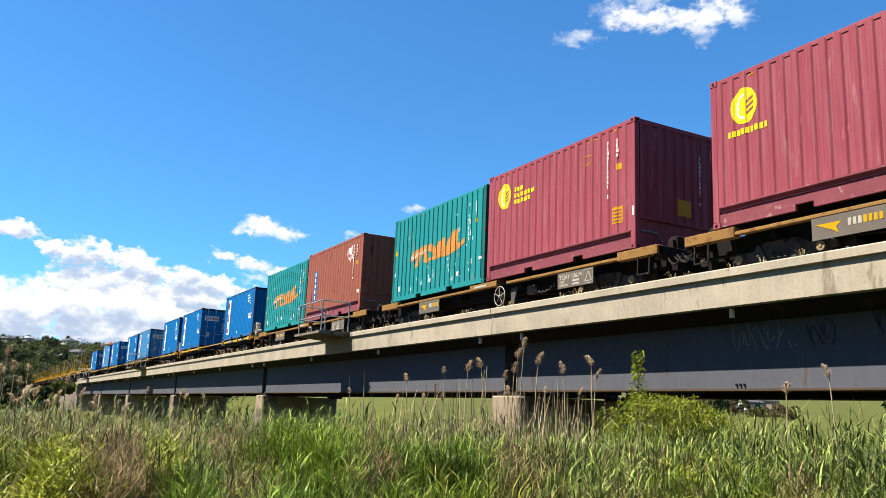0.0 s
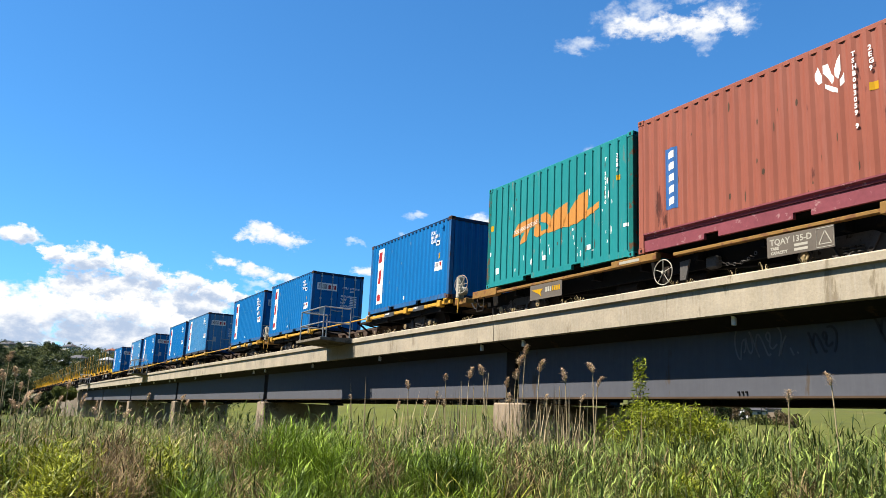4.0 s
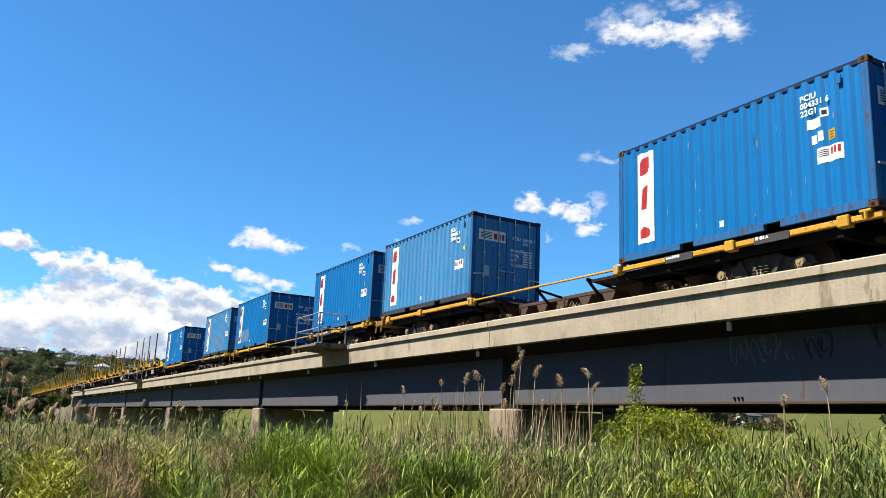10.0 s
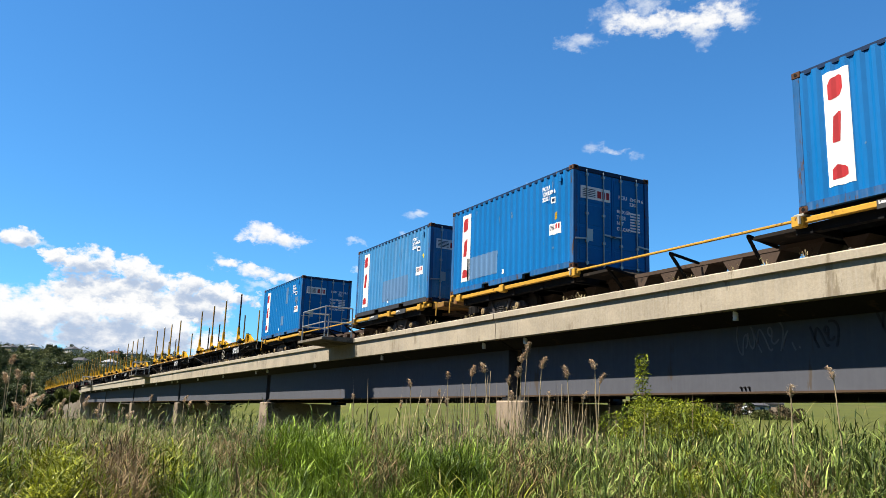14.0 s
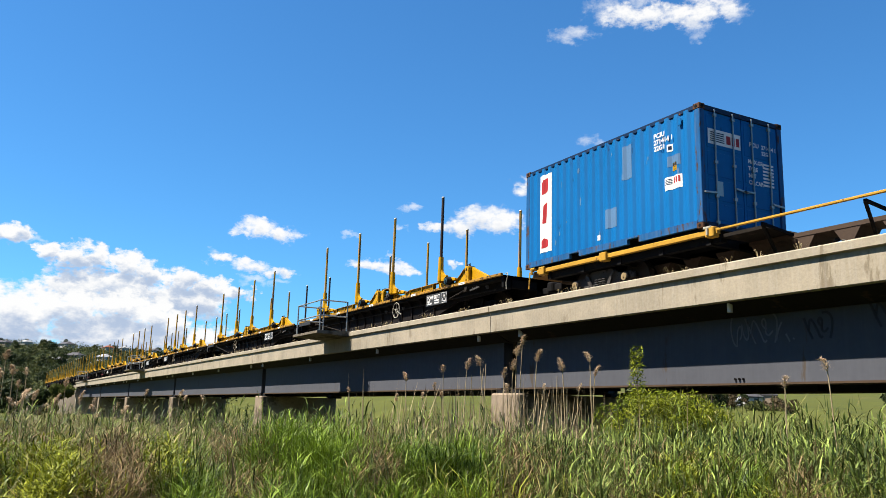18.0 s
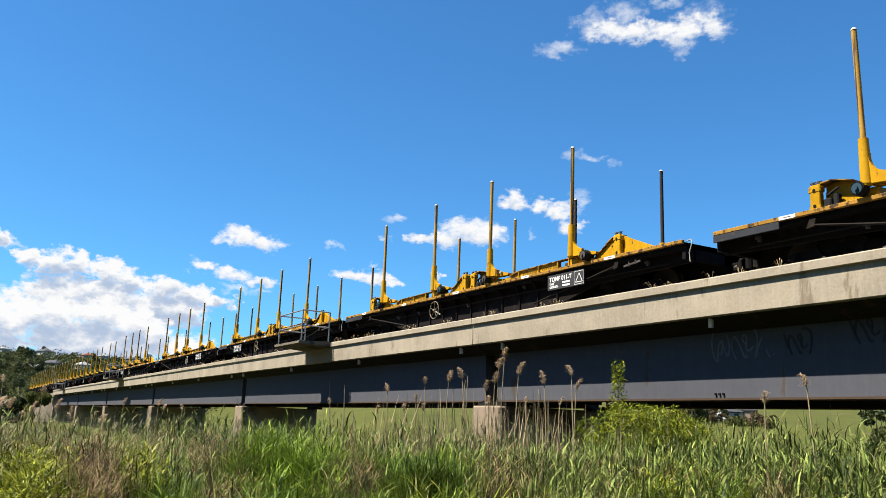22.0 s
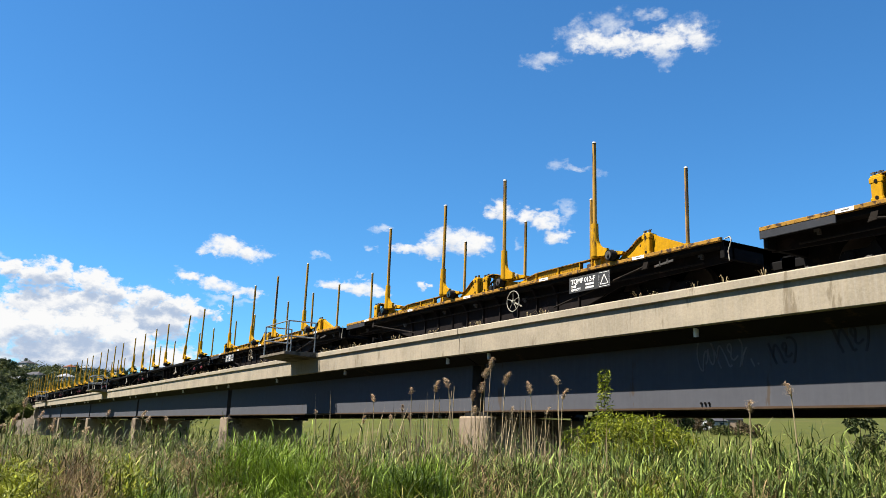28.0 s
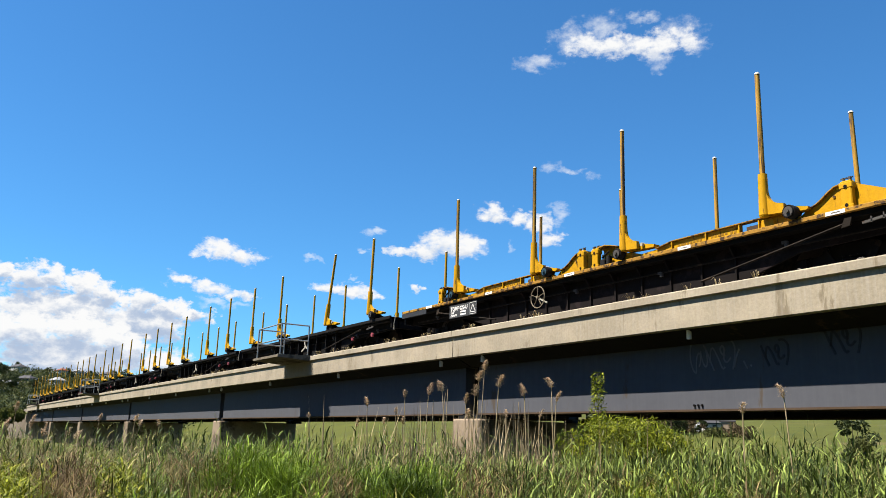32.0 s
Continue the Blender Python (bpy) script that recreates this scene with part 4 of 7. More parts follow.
def brown_container():
    t = tagged(container(BRICK_RED, 3.0, doors=False, stepped=True, sill=SILL_MAUVE), "rust-brown corrugated steel shipping container with a blue panel", "shipping container", "containers on the train")
    flat_mark(t, "blue_panel", -2.22, -1.89, 0.82, 2.14, material("painted blue panel", (0.038, 0.1216, 0.3192), 0.5))
    for k in range(5):
        s = Shape()
        decal(s, BOX_WAVE, 1.206, [(-2.14, 0.90 + .25 * k, 1.05 + .25 * k), (-1.97, 0.92 + .25 * k, 1.07 + .25 * k)], 0.007)
        part("panel_block", s, WHITE, t)
    s = Shape()
    for o in ([(1.40, 2.40, 2.52), (1.48, 2.28, 2.62), (1.56, 2.30, 2.42)], [(1.58, 2.46, 2.60), (1.66, 2.34, 2.62), (1.72, 2.22, 2.40), (1.78, 2.26, 2.34)],
              [(1.80, 2.34, 2.46), (1.86, 2.26, 2.62), (1.90, 2.40, 2.70)], [(1.60, 2.18, 2.26), (1.72, 2.08, 2.18), (1.84, 2.02, 2.10)], [(1.88, 2.12, 2.24), (1.95, 2.18, 2.36)]):
        decal(s, BOX_WAVE, 1.206, o)
    scuffs(t, "brown", RUSTY, BOX_WAVE, 2.6)
    part("torn_emblem", s, WHITE, t, "worn white emblem")
    down_words("TSHB083059 9", 0.115, WHITE, t, 2.12, -1.2115, 2.56)
    down_words("2EG9", 0.12, WHITE, t, 2.42, -1.2115, 2.56)
    flat_mark(t, "amber_sticker", 2.40, 2.54, 1.86, 2.0, AMBER)
    flat_mark(t, "label_patch", 2.66, 2.84, 0.72, 0.84, WHITE)
    down_words("TSHB083059 9", 0.10, WHITE, t, 3.013, 0.68, 2.35, True)
    part("end_bar", Shape().bar((3.0, -1.05, 0.42), (3.0, -0.55, 0.42), 0.016, 6).bar((3.0, -0.55, 0.42), (2.97, -0.40, 0.20), 0.016, 6), GALV, t)
    return t


place(widen(brown_container(), 1.03), 20.96 - 3.029, TRACK_BOX, RAIL_Z + FLOOR)


def teal_container():
    t = tagged(container(TEAL, 2.896, ribbed=True, doors=False, post=TEAL_POST), "weathered teal ribbed shipping container with an orange emblem", "shipping container", "containers on the train")
    s = Shape()
    w = RIB_WAVE
    # slanting orange strokes of the emblem
    for o in ([(-1.75, 1.26, 1.36), (-1.5, 1.28, 1.66), (-0.55, 1.46, 1.80)], [(-1.42, 0.94, 0.98), (-1.15, 0.98, 1.36), (-0.92, 1.40, 1.66)],
              [(-0.75, 1.10, 1.30), (-0.62, 1.02, 1.66), (-0.42, 1.04, 1.18), (-0.2, 1.1, 1.2)], [(-0.5, 1.5, 1.72), (-0.25, 1.42, 1.78), (-0.02, 1.2, 1.6)],
              [(-0.15, 1.05, 1.2), (0.12, 1.06, 1.7), (0.5, 1.1, 1.82), (0.66, 1.5, 1.85)], [(0.5, 1.1, 1.3), (0.62, 1.06, 1.42), (1.1, 1.1, 1.95), (1.4, 1.22, 2.02), (1.46, 1.6, 2.04)], [(1.3, 1.14, 1.35), (1.86, 1.36, 1.56)]):
        decal(s, w, 1.206, [(x, 1.28 + (lo - 1.28) * 0.80, 1.28 + (hi - 1.28) * 0.80) for x, lo, hi in o])
    part("orange_emblem", s, ORANGE, t)
    s = Shape()
    for k in range(3):
        decal(s, w, 1.206, [(-1.7, 1.32 + .04 * k, 1.332 + .04 * k), (-0.6, 1.45 + .04 * k, 1.462 + .04 * k)], 0.007)
    part("emblem_line", s, WHITE, t)
    scuffs(t, "teal", WHITE, w, 2.6)
    scuffs(t, "chips", WHITE, w, 1.0)
    scuffs(t, "rust", RUSTY, w, 2.6)
    down_words("2EB1", 0.12, WHITE, t, 2.46, -1.2115, 2.42)
    down_words("T  2013190", 0.115, WHITE, t, 2.06, -1.2115, 2.42)
    flat_mark(t, "amber_sticker", 2.46, 2.60, 1.86, 1.98, AMBER, w)
    for x0, x1, z0, z1 in ((-2.96, -2.72, 1.62, 1.78), (-0.35, -0.22, 0.42, 0.54), (1.42, 1.56, 0.4, 0.52), (2.7, 2.86, 0.72, 0.8), (-2.93, -2.82, 0.9, 1.02), (-2.55, -2.40, 0.35, 0.52)):
        flat_mark(t, "torn_label", max(x0, -2.87), x1, z0, z1, WHITE if z0 < 1.5 else AMBER, w)
    return t


teal = place(teal_container(), 29.75 - 3.029, TRACK_BOX, RAIL_Z + FLOOR)
place(copy_thing(teal, pose(0, 0, 0)), 14.70 - 3.029, TRACK_BOX, RAIL_Z + FLOOR)


# ---- wagons ----
R_WHEEL = 0.42


def wheelset_mesh():
    s = Shape().bar((0, -0.75, 0), (0, 0.75, 0), 0.07, 10)
    for side in (-1, 1):
        y = side * 0.545
        s.bar((0, y - 0.055, 0), (0, y + 0.055, 0), R_WHEEL, 28).bar((0, y - side * 0.055, 0), (0, y - side * 0.085, 0), R_WHEEL + 0.025, 28)
        s.bar((0, y - 0.07, 0), (0, y + 0.09, 0), 0.11, 12)
        for k in range(3):
            a = 2 * math.pi * k / 3
            s.bar((math.cos(a) * 0.045, side * 0.75, math.sin(a) * 0.045), (math.cos(a) * 0.045, side * 0.775, math.sin(a) * 0.045), 0.016, 6)
    return s.mesh("wheelset", WHEEL, True)


WHEELSET = wheelset_mesh()


def bogie(t, x, frame_mat):
    b = part("bogie", Shape().box(x - 0.16, x + 0.16, -0.85, 0.85, 0.42, 0.60, 0.02).bar((x, 0, 0.55), (x, 0, 0.72), 0.16, 12), frame_mat, t, "dusty two-axle bogie")
    for side in (-1, 1):
        y0, y1 = sorted((side * 0.78, side * 0.88))
        out = [(x - 1.12, 0.40), (x - 1.05, 0.54), (x - 0.62, 0.55), (x - 0.35, 0.68), (x + 0.35, 0.68), (x + 0.62, 0.55), (x + 1.05, 0.54), (x + 1.12, 0.40), (x + 0.66, 0.38), (x + 0.36, 0.16), (x - 0.36, 0.16), (x - 0.66, 0.38)]
        part("side_frame", Shape().prism(out, y0, y1), frame_mat, b)
        for dx in (-0.13, 0.0, 0.13):
            s = Shape()
            for k in range(5):
                s.ring((x + dx, side * 0.90, 0.24 + 0.055 * k), (0, 0, 1), 0.05, 0.014, 10, 5)
            part("spring", s, frame_mat, b)
        for dx in (-0.875, 0.875):
            box = part("axle_box", Shape().bar((x + dx, side * 0.80, R_WHEEL), (x + dx, side * 0.96, R_WHEEL), 0.105, 14).box(x + dx - 0.13, x + dx + 0.13, *sorted((side * 0.82, side * 0.90)), R_WHEEL - 0.02, R_WHEEL + 0.13, 0.015), frame_mat, b, smooth=True)
            part("axle_cap", Shape().bar((x + dx, side * 0.955, R_WHEEL), (x + dx, side * 0.985, R_WHEEL), 0.085, 12).bar((x + dx, side * 0.98, R_WHEEL), (x + dx, side * 1.0, R_WHEEL), 0.03, 6), CAP_TAN if frame_mat is DUST_GREY else frame_mat, box, smooth=True)
        for dx in (-0.45, 0.45):
            part("brake_hanger", Shape().beam((x + dx * 1.05, side * 0.93, 0.62), (x + dx * 0.55, side * 0.93, 0.22), 0.03, 0.09), frame_mat, b)
    for dx in (-0.875, 0.875):
        w = new("wheelset", WHEELSET)
        w.parent = b
        w.matrix_basis = pose(x + dx, 0, R_WHEEL)
    return b


def coupler(t, x, way, mat=None):
    mat = mat or BLACK
    s = Shape().box(min(x, x + way * 0.35), max(x, x + way * 0.35), -0.09, 0.09, 0.62, 0.80, 0.02)
    s.box(min(x + way * .3, x + way * .55), max(x + way * .3, x + way * .55), -0.16, 0.14, 0.58, 0.86, 0.04)
    c = part("coupler", s, mat, t, "dusty knuckle coupler")
    pts = [(x, 0.28, 0.6), (x + way * 0.15, 0.3, 0.42), (x + way * 0.35, 0.3, 0.38), (x + way * 0.55, 0.28, 0.5)]
    s = Shape()
    for a, b in zip(pts, pts[1:]):
        s.bar(a, b, 0.025, 6)
    part("brake_hose", s, RUBBER, c)


def hand_wheel(t, x, y, z, r=0.24, mat=None):
    mat = mat or PALE_STEEL
    rim = part("hand_brake_wheel", Shape().ring((x, y, z), (0, 1, 0), r, 0.011, 28, 6), mat, t, "pale painted hand brake wheel", smooth=True)
    for k in range(5):
        a = 2 * math.pi * k / 5 + 0.3
        part("spoke", Shape().bar((x, y, z), (x + r * math.cos(a), y, z + r * math.sin(a)), 0.008, 5), mat, rim)
    part("hub", Shape().bar((x, y - 0.03, z), (x, y + 0.05, z), 0.035, 8), mat, rim)
    return rim


WORN_CREAM = material("worn tan paint", (0.24, 0.20, 0.14), 0.6, vary=0.2, size=5.0, spots=RUST, spot_amount=0.3, spot_size=10)
PALE_STEEL = material("pale cream paint", (0.3648, 0.342, 0.2812), 0.5, vary=0.12, size=5.0, spots=RUST, spot_amount=0.15, spot_size=10)


def number_plate(t, x0, x1, y, z0, z1, words, mat, bars=2, sign=True):
    p = part("number_plate", Shape().box(x0, x1, y - 0.012, y, z0, z1, 0.003), mat, t)
    h, w = z1 - z0, x1 - x0
    ink = PALE_STEEL if mat is TAN_PLATE else WHITE
    fs = min(h * 0.52, w * 1.15 / max(len(words), 1))
    lettering(words, fs, ink, p, x0 + w * 0.05, y - 0.015, z0 + h * 0.56)
    for k in range(bars):
        lettering(("TARE", "CAPACITY")[k], h * 0.19, ink, p, x0 + w * 0.06, y - 0.015, z0 + h * (0.33 - 0.21 * k))
        part("plate_print", Shape().box(x0 + w * 0.42, x0 + w * 0.62, y - 0.015, y - 0.0125, z0 + h * (0.34 - 0.21 * k), z0 + h * (0.46 - 0.21 * k)), ink, p)
    if sign:
        s = Shape()
        a, b, c = (x1 - w * .22, z0 + h * .22), (x1 - w * .04, z0 + h * .22), (x1 - w * .13, z0 + h * .8)
        for p0, p1 in ((a, b), (b, c), (c, a)):
            s.beam((p0[0], y - 0.014, p0[1]), (p1[0], y - 0.014, p1[1]), 0.004, 0.016)
        for (xa, za), (xb, zb) in (((x1 - w * .25, z0 + h * .08), (x1 - w * .01, z0 + h * .08)), ((x1 - w * .01, z0 + h * .08), (x1 - w * .01, z0 + h * .93)), ((x1 - w * .01, z0 + h * .93), (x1 - w * .25, z0 + h * .93)), ((x1 - w * .25, z0 + h * .93), (x1 - w * .25, z0 + h * .08))):
            s.beam((xa, y - 0.014, za), (xb, y - 0.014, zb), 0.004, 0.010)
        part("plate_triangle", s, ink, p)
    return p


DUST_GREY = material("dust-grey bogie casting", (0.060, 0.054, 0.050), 0.8, vary=0.3, size=4.0, spots=(0.02, 0.016, 0.013), spot_amount=0.4, spot_size=6.0)
CAP_TAN = material("tan axle cap", (0.26, 0.19, 0.10), 0.6, vary=0.2, size=6.0)
GIRDER_BROWN = material("brown primer girder", (0.070, 0.047, 0.034), 0.8, vary=0.25, size=2.0, spots=(0.03, 0.022, 0.017), spot_amount=0.3, spot_size=3.0)
GALV_DULL = material("dull grey cast iron", (0.075, 0.07, 0.065), 0.7, vary=0.3, size=5.0, spots=(0.05, 0.03, 0.02), spot_amount=0.3, spot_size=8.0)


def short_flat(code, wheel=True):
    """A 40-foot container flat; x = 0 at its middle."""
    t = tagged(new("container_flat_wagon"), "low dusty black container flat wagon with ochre sills", "wagon", "wagons of the train")
    hl = 6.82
    part("centre_sill", Shape().box(-hl, hl, -0.22, 0.22, 0.58, 0.92), BLACK, t)
    for side in (-1, 1):
        y0, y1 = sorted((side * 1.10, side * 1.235))
        for xa, xb in ((-hl + 1.2, -0.80), (1.10, hl - 1.2)):
            part("side_sill", Shape().box(xa, xb, y0, y1, 0.84, 0.905, 0.006), OCHRE, t, "rusty ochre side sill")
        block = part("middle_block", Shape().box(-0.80, 0.62, y0 - 0.01, y1 + 0.01, 0.84, 0.99, 0.01), OCHRE, t, "rusty brown twist-lock block")
        yf = side * 1.2475
        part("block_label", Shape().box(-0.52, 0.12, min(yf, yf + side * 0.003), max(yf, yf + side * 0.003), 0.885, 0.945), PALE_STEEL, block)
        part("inner_sill", Shape().box(-hl + 0.15, hl - 0.15, side * 0.80 - 0.05, side * 0.80 + 0.05, 0.56, 0.90), BLACK, t)
        for end in (-1, 1):
            x0, x1 = sorted((end * (hl - 1.25), end * hl))
            part("end_sill", Shape().box(x0, x1, y0 - 0.02, y1 + 0.02, 0.80, 1.0, 0.01), OCHRE, t)
    for k in range(9):
        x = -hl + 0.4 + (2 * hl - 0.8) * k / 8
        part("cross_bearer", Shape().box(x - 0.05, x + 0.05, -1.12, 1.12, 0.70, 0.92), BLACK, t)
    for end in (-1, 1):
        part("end_beam", Shape().box(min(end * (hl - 0.14), end * hl), max(end * (hl - 0.14), end * hl), -1.2, 1.2, 0.70, 0.99, 0.01), BROWN_DIRT, t)
        coupler(t, end * hl, end, BROWN_DIRT)
        bogie(t, end * 4.85, DUST_GREY)
        x0, x1 = sorted((end * (hl - 1.0), end * (hl + 0.06)))
        part("draft_box", Shape().box(x0, x1, -0.55, 0.55, 0.40, 0.86, 0.02), BLACK, t)
        x0, x1 = sorted((end * (hl - 0.30), end * (hl - 0.06)))
        part("end_post", Shape().box(x0, x1, -0.62, -0.40, 0.99, 1.28, 0.02).box(x0 + 0.04, x1 - 0.04, -0.70, -0.62, 1.02, 1.20, 0.01), BROWN_DIRT, t, "dark upright end block")
        for dy, sag in ((-0.78, 0.16), (-0.98, 0.24)):
            s = Shape()
            pts = [(end * (hl - 0.05 + 0.52 * k / 6), dy, 0.86 - sag * math.sin(math.pi * k / 6) - 0.10 * k / 6) for k in range(7)]
            for p, q in zip(pts, pts[1:]):
                s.bar(p, q, 0.024, 7)
            part("air_hose", s, RUBBER, t, "sagging black air hose", smooth=True)
        part("end_step", Shape().beam((end * (hl - 0.25), -1.22, 0.80), (end * (hl - 0.25), -1.24, 0.42), 0.03, 0.03).beam((end * (hl - 0.60), -1.22, 0.80), (end * (hl - 0.60), -1.24, 0.42), 0.03, 0.03).beam((end * (hl - 0.25), -1.24, 0.42), (end * (hl - 0.60), -1.24, 0.42), 0.05, 0.03), BROWN_DIRT, t)
    for x in (-6.1, -0.15, 0.15, 6.1):
        for side in (-1, 1):
            part("twist_lock", Shape().box(x - 0.09, x + 0.09, side * 1.14 - 0.08, side * 1.14 + 0.08, 0.98, 1.02, 0.008), BROWN_DIRT, t)
    part("brake_cylinder", Shape().bar((-1.2, -0.6, 0.45), (-0.5, -0.6, 0.45), 0.16, 14), BROWN_DIRT, t, smooth=True)
    part("air_tank", Shape().bar((0.4, -0.55, 0.42), (1.5, -0.55, 0.42), 0.19, 14), BROWN_DIRT, t, smooth=True)
    for x0, x1 in ((-3.4, -1.2), (1.5, 3.4)):
        part("brake_rod", Shape().bar((x0, -0.75, 0.55), (x1, -0.75, 0.40), 0.02, 6), BROWN_DIRT, t)
    part("valve", Shape().box(1.75, 2.05, -1.02, -0.86, 0.50, 0.74, 0.03), GALV_DULL, t, "grey brake valve")
    part("lever_bracket", Shape().prism([(1.15, 0.34), (1.15, 0.72), (1.42, 0.74), (1.30, 0.34)], -1.10, -1.06), GALV_DULL, t)
    for k in range(12):
        u = k / 11
        part("chain_link", Shape().ring((2.1 + 0.9 * u, -1.05, 0.62 - 0.55 * u * (1 - u)), (0, 1, 0) if k % 2 else (0.3, 0, 1), 0.032, 0.009, 8, 4), GALV_DULL, t)
    hand_wheel(t, 0.85, -1.27, 0.53, 0.26)
    part("brake_stand", Shape().box(0.75, 0.95, -1.2, -1.1, 0.3, 0.66, 0.01), BROWN_DIRT, t)
    number_plate(t, 3.43, 4.77, -1.25, 0.42, 0.80, code, TAN_PLATE)
    p = part("maker_plate", Shape().box(-3.92, -2.58, -1.262, -1.25, 0.44, 0.82, 0.003), TAN_PLATE, t, "grey plate with a yellow winged emblem")
    s = Shape().prism([(-3.84, 0.70), (-3.5, 0.56), (-3.42, 0.50), (-3.46, 0.62), (-3.36, 0.70)], -1.267, -1.2625)
    part("plate_emblem", s, AMBER, p)
    for k in range(7):
        part("plate_block", Shape().box(-3.25 + k * .09, -3.19 + k * .09, -1.266, -1.2625, 0.60, 0.72), PALE_STEEL if k < 3 else AMBER, p)
    return t


for code, mid in (("TQAY 140-B", 44.25), ("TQAY 136-M", 29.84), ("TQAY 135-D", 14.80)):
    place(short_flat(code), mid, TRACK_BOX, RAIL_Z)


def long_flat(code, brake):
    """A 60-foot yellow container flat, loaded at its ends, bare in the middle; x = 0 at its middle."""
    t = tagged(new("container_flat_wagon"), "long yellow-railed container flat wagon with a bare middle", "wagon", "wagons of the train")
    ends = {-1: -9.32, 1: 9.95}
    for side in (-1, 1):
        y = side * 1.17
        part("side_rail", Shape().box(-8.9, -3.0, min(y, y - side * 0.10), max(y, y - side * 0.10), 0.86, 0.96, 0.008).box(3.0, 9.3, min(y, y - side * 0.10), max(y, y - side * 0.10), 0.86, 0.96, 0.008).box(-3.0, 3.0, min(y, y - side * 0.06), max(y, y - side * 0.06), 0.912, 0.955, 0.008), YELLOW, t, "yellow side rail")
        for x in (-8.65, -6.3, -3.15, 3.15, 6.3, 8.65):
            s = Shape().box(x - 0.11, x + 0.11, min(y + side * 0.06, y - side * 0.12), max(y + side * 0.06, y - side * 0.12), 0.80, 1.0, 0.015)
            part("lock_bracket", s, YELLOW, t)
        for x in (-2.0, 0.0, 2.0):
            part("rail_stay", Shape().beam((x, y - side * 0.06, 0.87), (x - 0.35, side * 0.35, 0.5), 0.05, 0.06).beam((x, y - side * 0.06, 0.87), (x + 0.05, side * 0.35, 0.74), 0.05, 0.05), BLACK, t)
    # centre girder with windows between its posts
    s = Shape().box(-9.0, 9.5, -0.30, 0.30, 0.70, 0.78).box(-6.9, 6.9, -0.30, 0.30, 0.22, 0.28)
    part("centre_girder", s, GIRDER_BROWN, t)
    for k in range(15):
        x = -6.3 + 0.9 * k
        part("girder_post", Shape().prism([(x - 0.26, 0.28), (x - 0.10, 0.45), (x - 0.26, 0.70), (x + 0.26, 0.70), (x + 0.10, 0.45), (x + 0.26, 0.28)], -0.29, 0.29), GIRDER_BROWN, t)
    for end in (-1, 1):
        hl = abs(ends[end])
        x0, x1 = sorted((end * (hl - 0.75), end * hl))
        part("end_platform", Shape().box(x0, x1, -1.0, 1.0, 0.80, 0.97, 0.012), OCHRE, t, "rusty ochre end platform")
        x0, x1 = sorted((end * 3.0, end * 8.57))
        part("deck_frame", Shape().box(x0, x1, -1.06, -0.9, 0.70, 0.86).box(x0, x1, 0.9, 1.06, 0.70, 0.86).box(x0, x1, -0.3, 0.3, 0.70, 0.9), BLACK, t)
        for k in range(5):
            xx = end * (3.3 + 1.3 * k)
            part("cross_bearer", Shape().box(xx - 0.06, xx + 0.06, -1.08, 1.08, 0.68, 0.84), BLACK, t)
        part("deck_tail", Shape().prism([(end * 3.0, 0.78), (end * 3.0, 0.86), (end * 2.1, 0.86), (end * 2.0, 0.8)], -1.02, 1.02), BROWN_DIRT, t)
        coupler(t, end * hl, end)
        bogie(t, end * 6.75, DUST_GREY)
        part("hand_grip", Shape().bar((end * (hl - .12), -1.18, 0.92), (end * (hl - .12), -1.2, 0.5), 0.018, 6).bar((end * (hl - .12), -1.18, 0.92), (end * (hl - .30), -1.18, 0.94), 0.018, 6), YELLOW, t, smooth=True)
    for x in (-9.05, -3.2, 3.2, 9.05):
        for side in (-1, 1):
            part("twist_lock", Shape().box(x - 0.10, x + 0.10, side * 1.14 - 0.09, side * 1.14 + 0.09, 0.97, 1.02, 0.01).bar((x + .02, side * 1.24, 0.98), (x + .02, side * 1.24, 0.84), 0.03, 6), PALE_STEEL if abs(x) < 5 else YELLOW, t)
    number_plate(t, 6.85, 7.60, -1.178, 0.815, 0.965, code, GREY_PLATE, 0, False)
    number_plate(t, 4.60, 5.35, -1.178, 0.815, 0.965, "Load 56400", GREY_PLATE, 0, False)
    if brake:
        b = part("brake_stand", Shape().box(9.46, 9.62, -1.08, -0.85, 0.98, 1.66, 0.03).bar((9.70, -1.12, 1.2), (9.70, -0.85, 1.2), 0.12, 10), PALE_STEEL, t, "cream hand brake stand")
        rim = part("hand_brake_wheel", Shape().ring((9.92, -1.16, 1.36), (0.25, -1, 0), 0.27, 0.012, 28, 6), PALE_STEEL, t, "pale hand brake wheel", smooth=True)
        for k in range(6):
            a = 2 * math.pi * k / 6
            part("spoke", Shape().bar((9.92, -1.14, 1.36), (9.92 + 0.265 * math.cos(a), -1.15 + 0.066 * math.cos(a), 1.36 + 0.265 * math.sin(a)), 0.009, 5), PALE_STEEL, rim)
    return t


for code, mid, brake in (("IB 502 U", -2.79, True), ("IB 433 A", -22.55, True), ("IB 243 R", -42.0, False), ("IB 461 C", -61.9, False)):
    place(long_flat(code, brake), mid, TRACK_BOX, RAIL_Z)


def curve(p, q, bulge, n=6):
    """Points from p to q on a sagging line; bulge is how far its middle is pushed in x and z."""
    out = []
    for i in range(n + 1):
        k = i / n
        w = 4 * k * (1 - k)
        out.append((p[0] + (q[0] - p[0]) * k + bulge[0] * w, p[1] + (q[1] - p[1]) * k + bulge[1] * w))
    return out


def band(a, b):
    return (min(a, b), max(a, b))


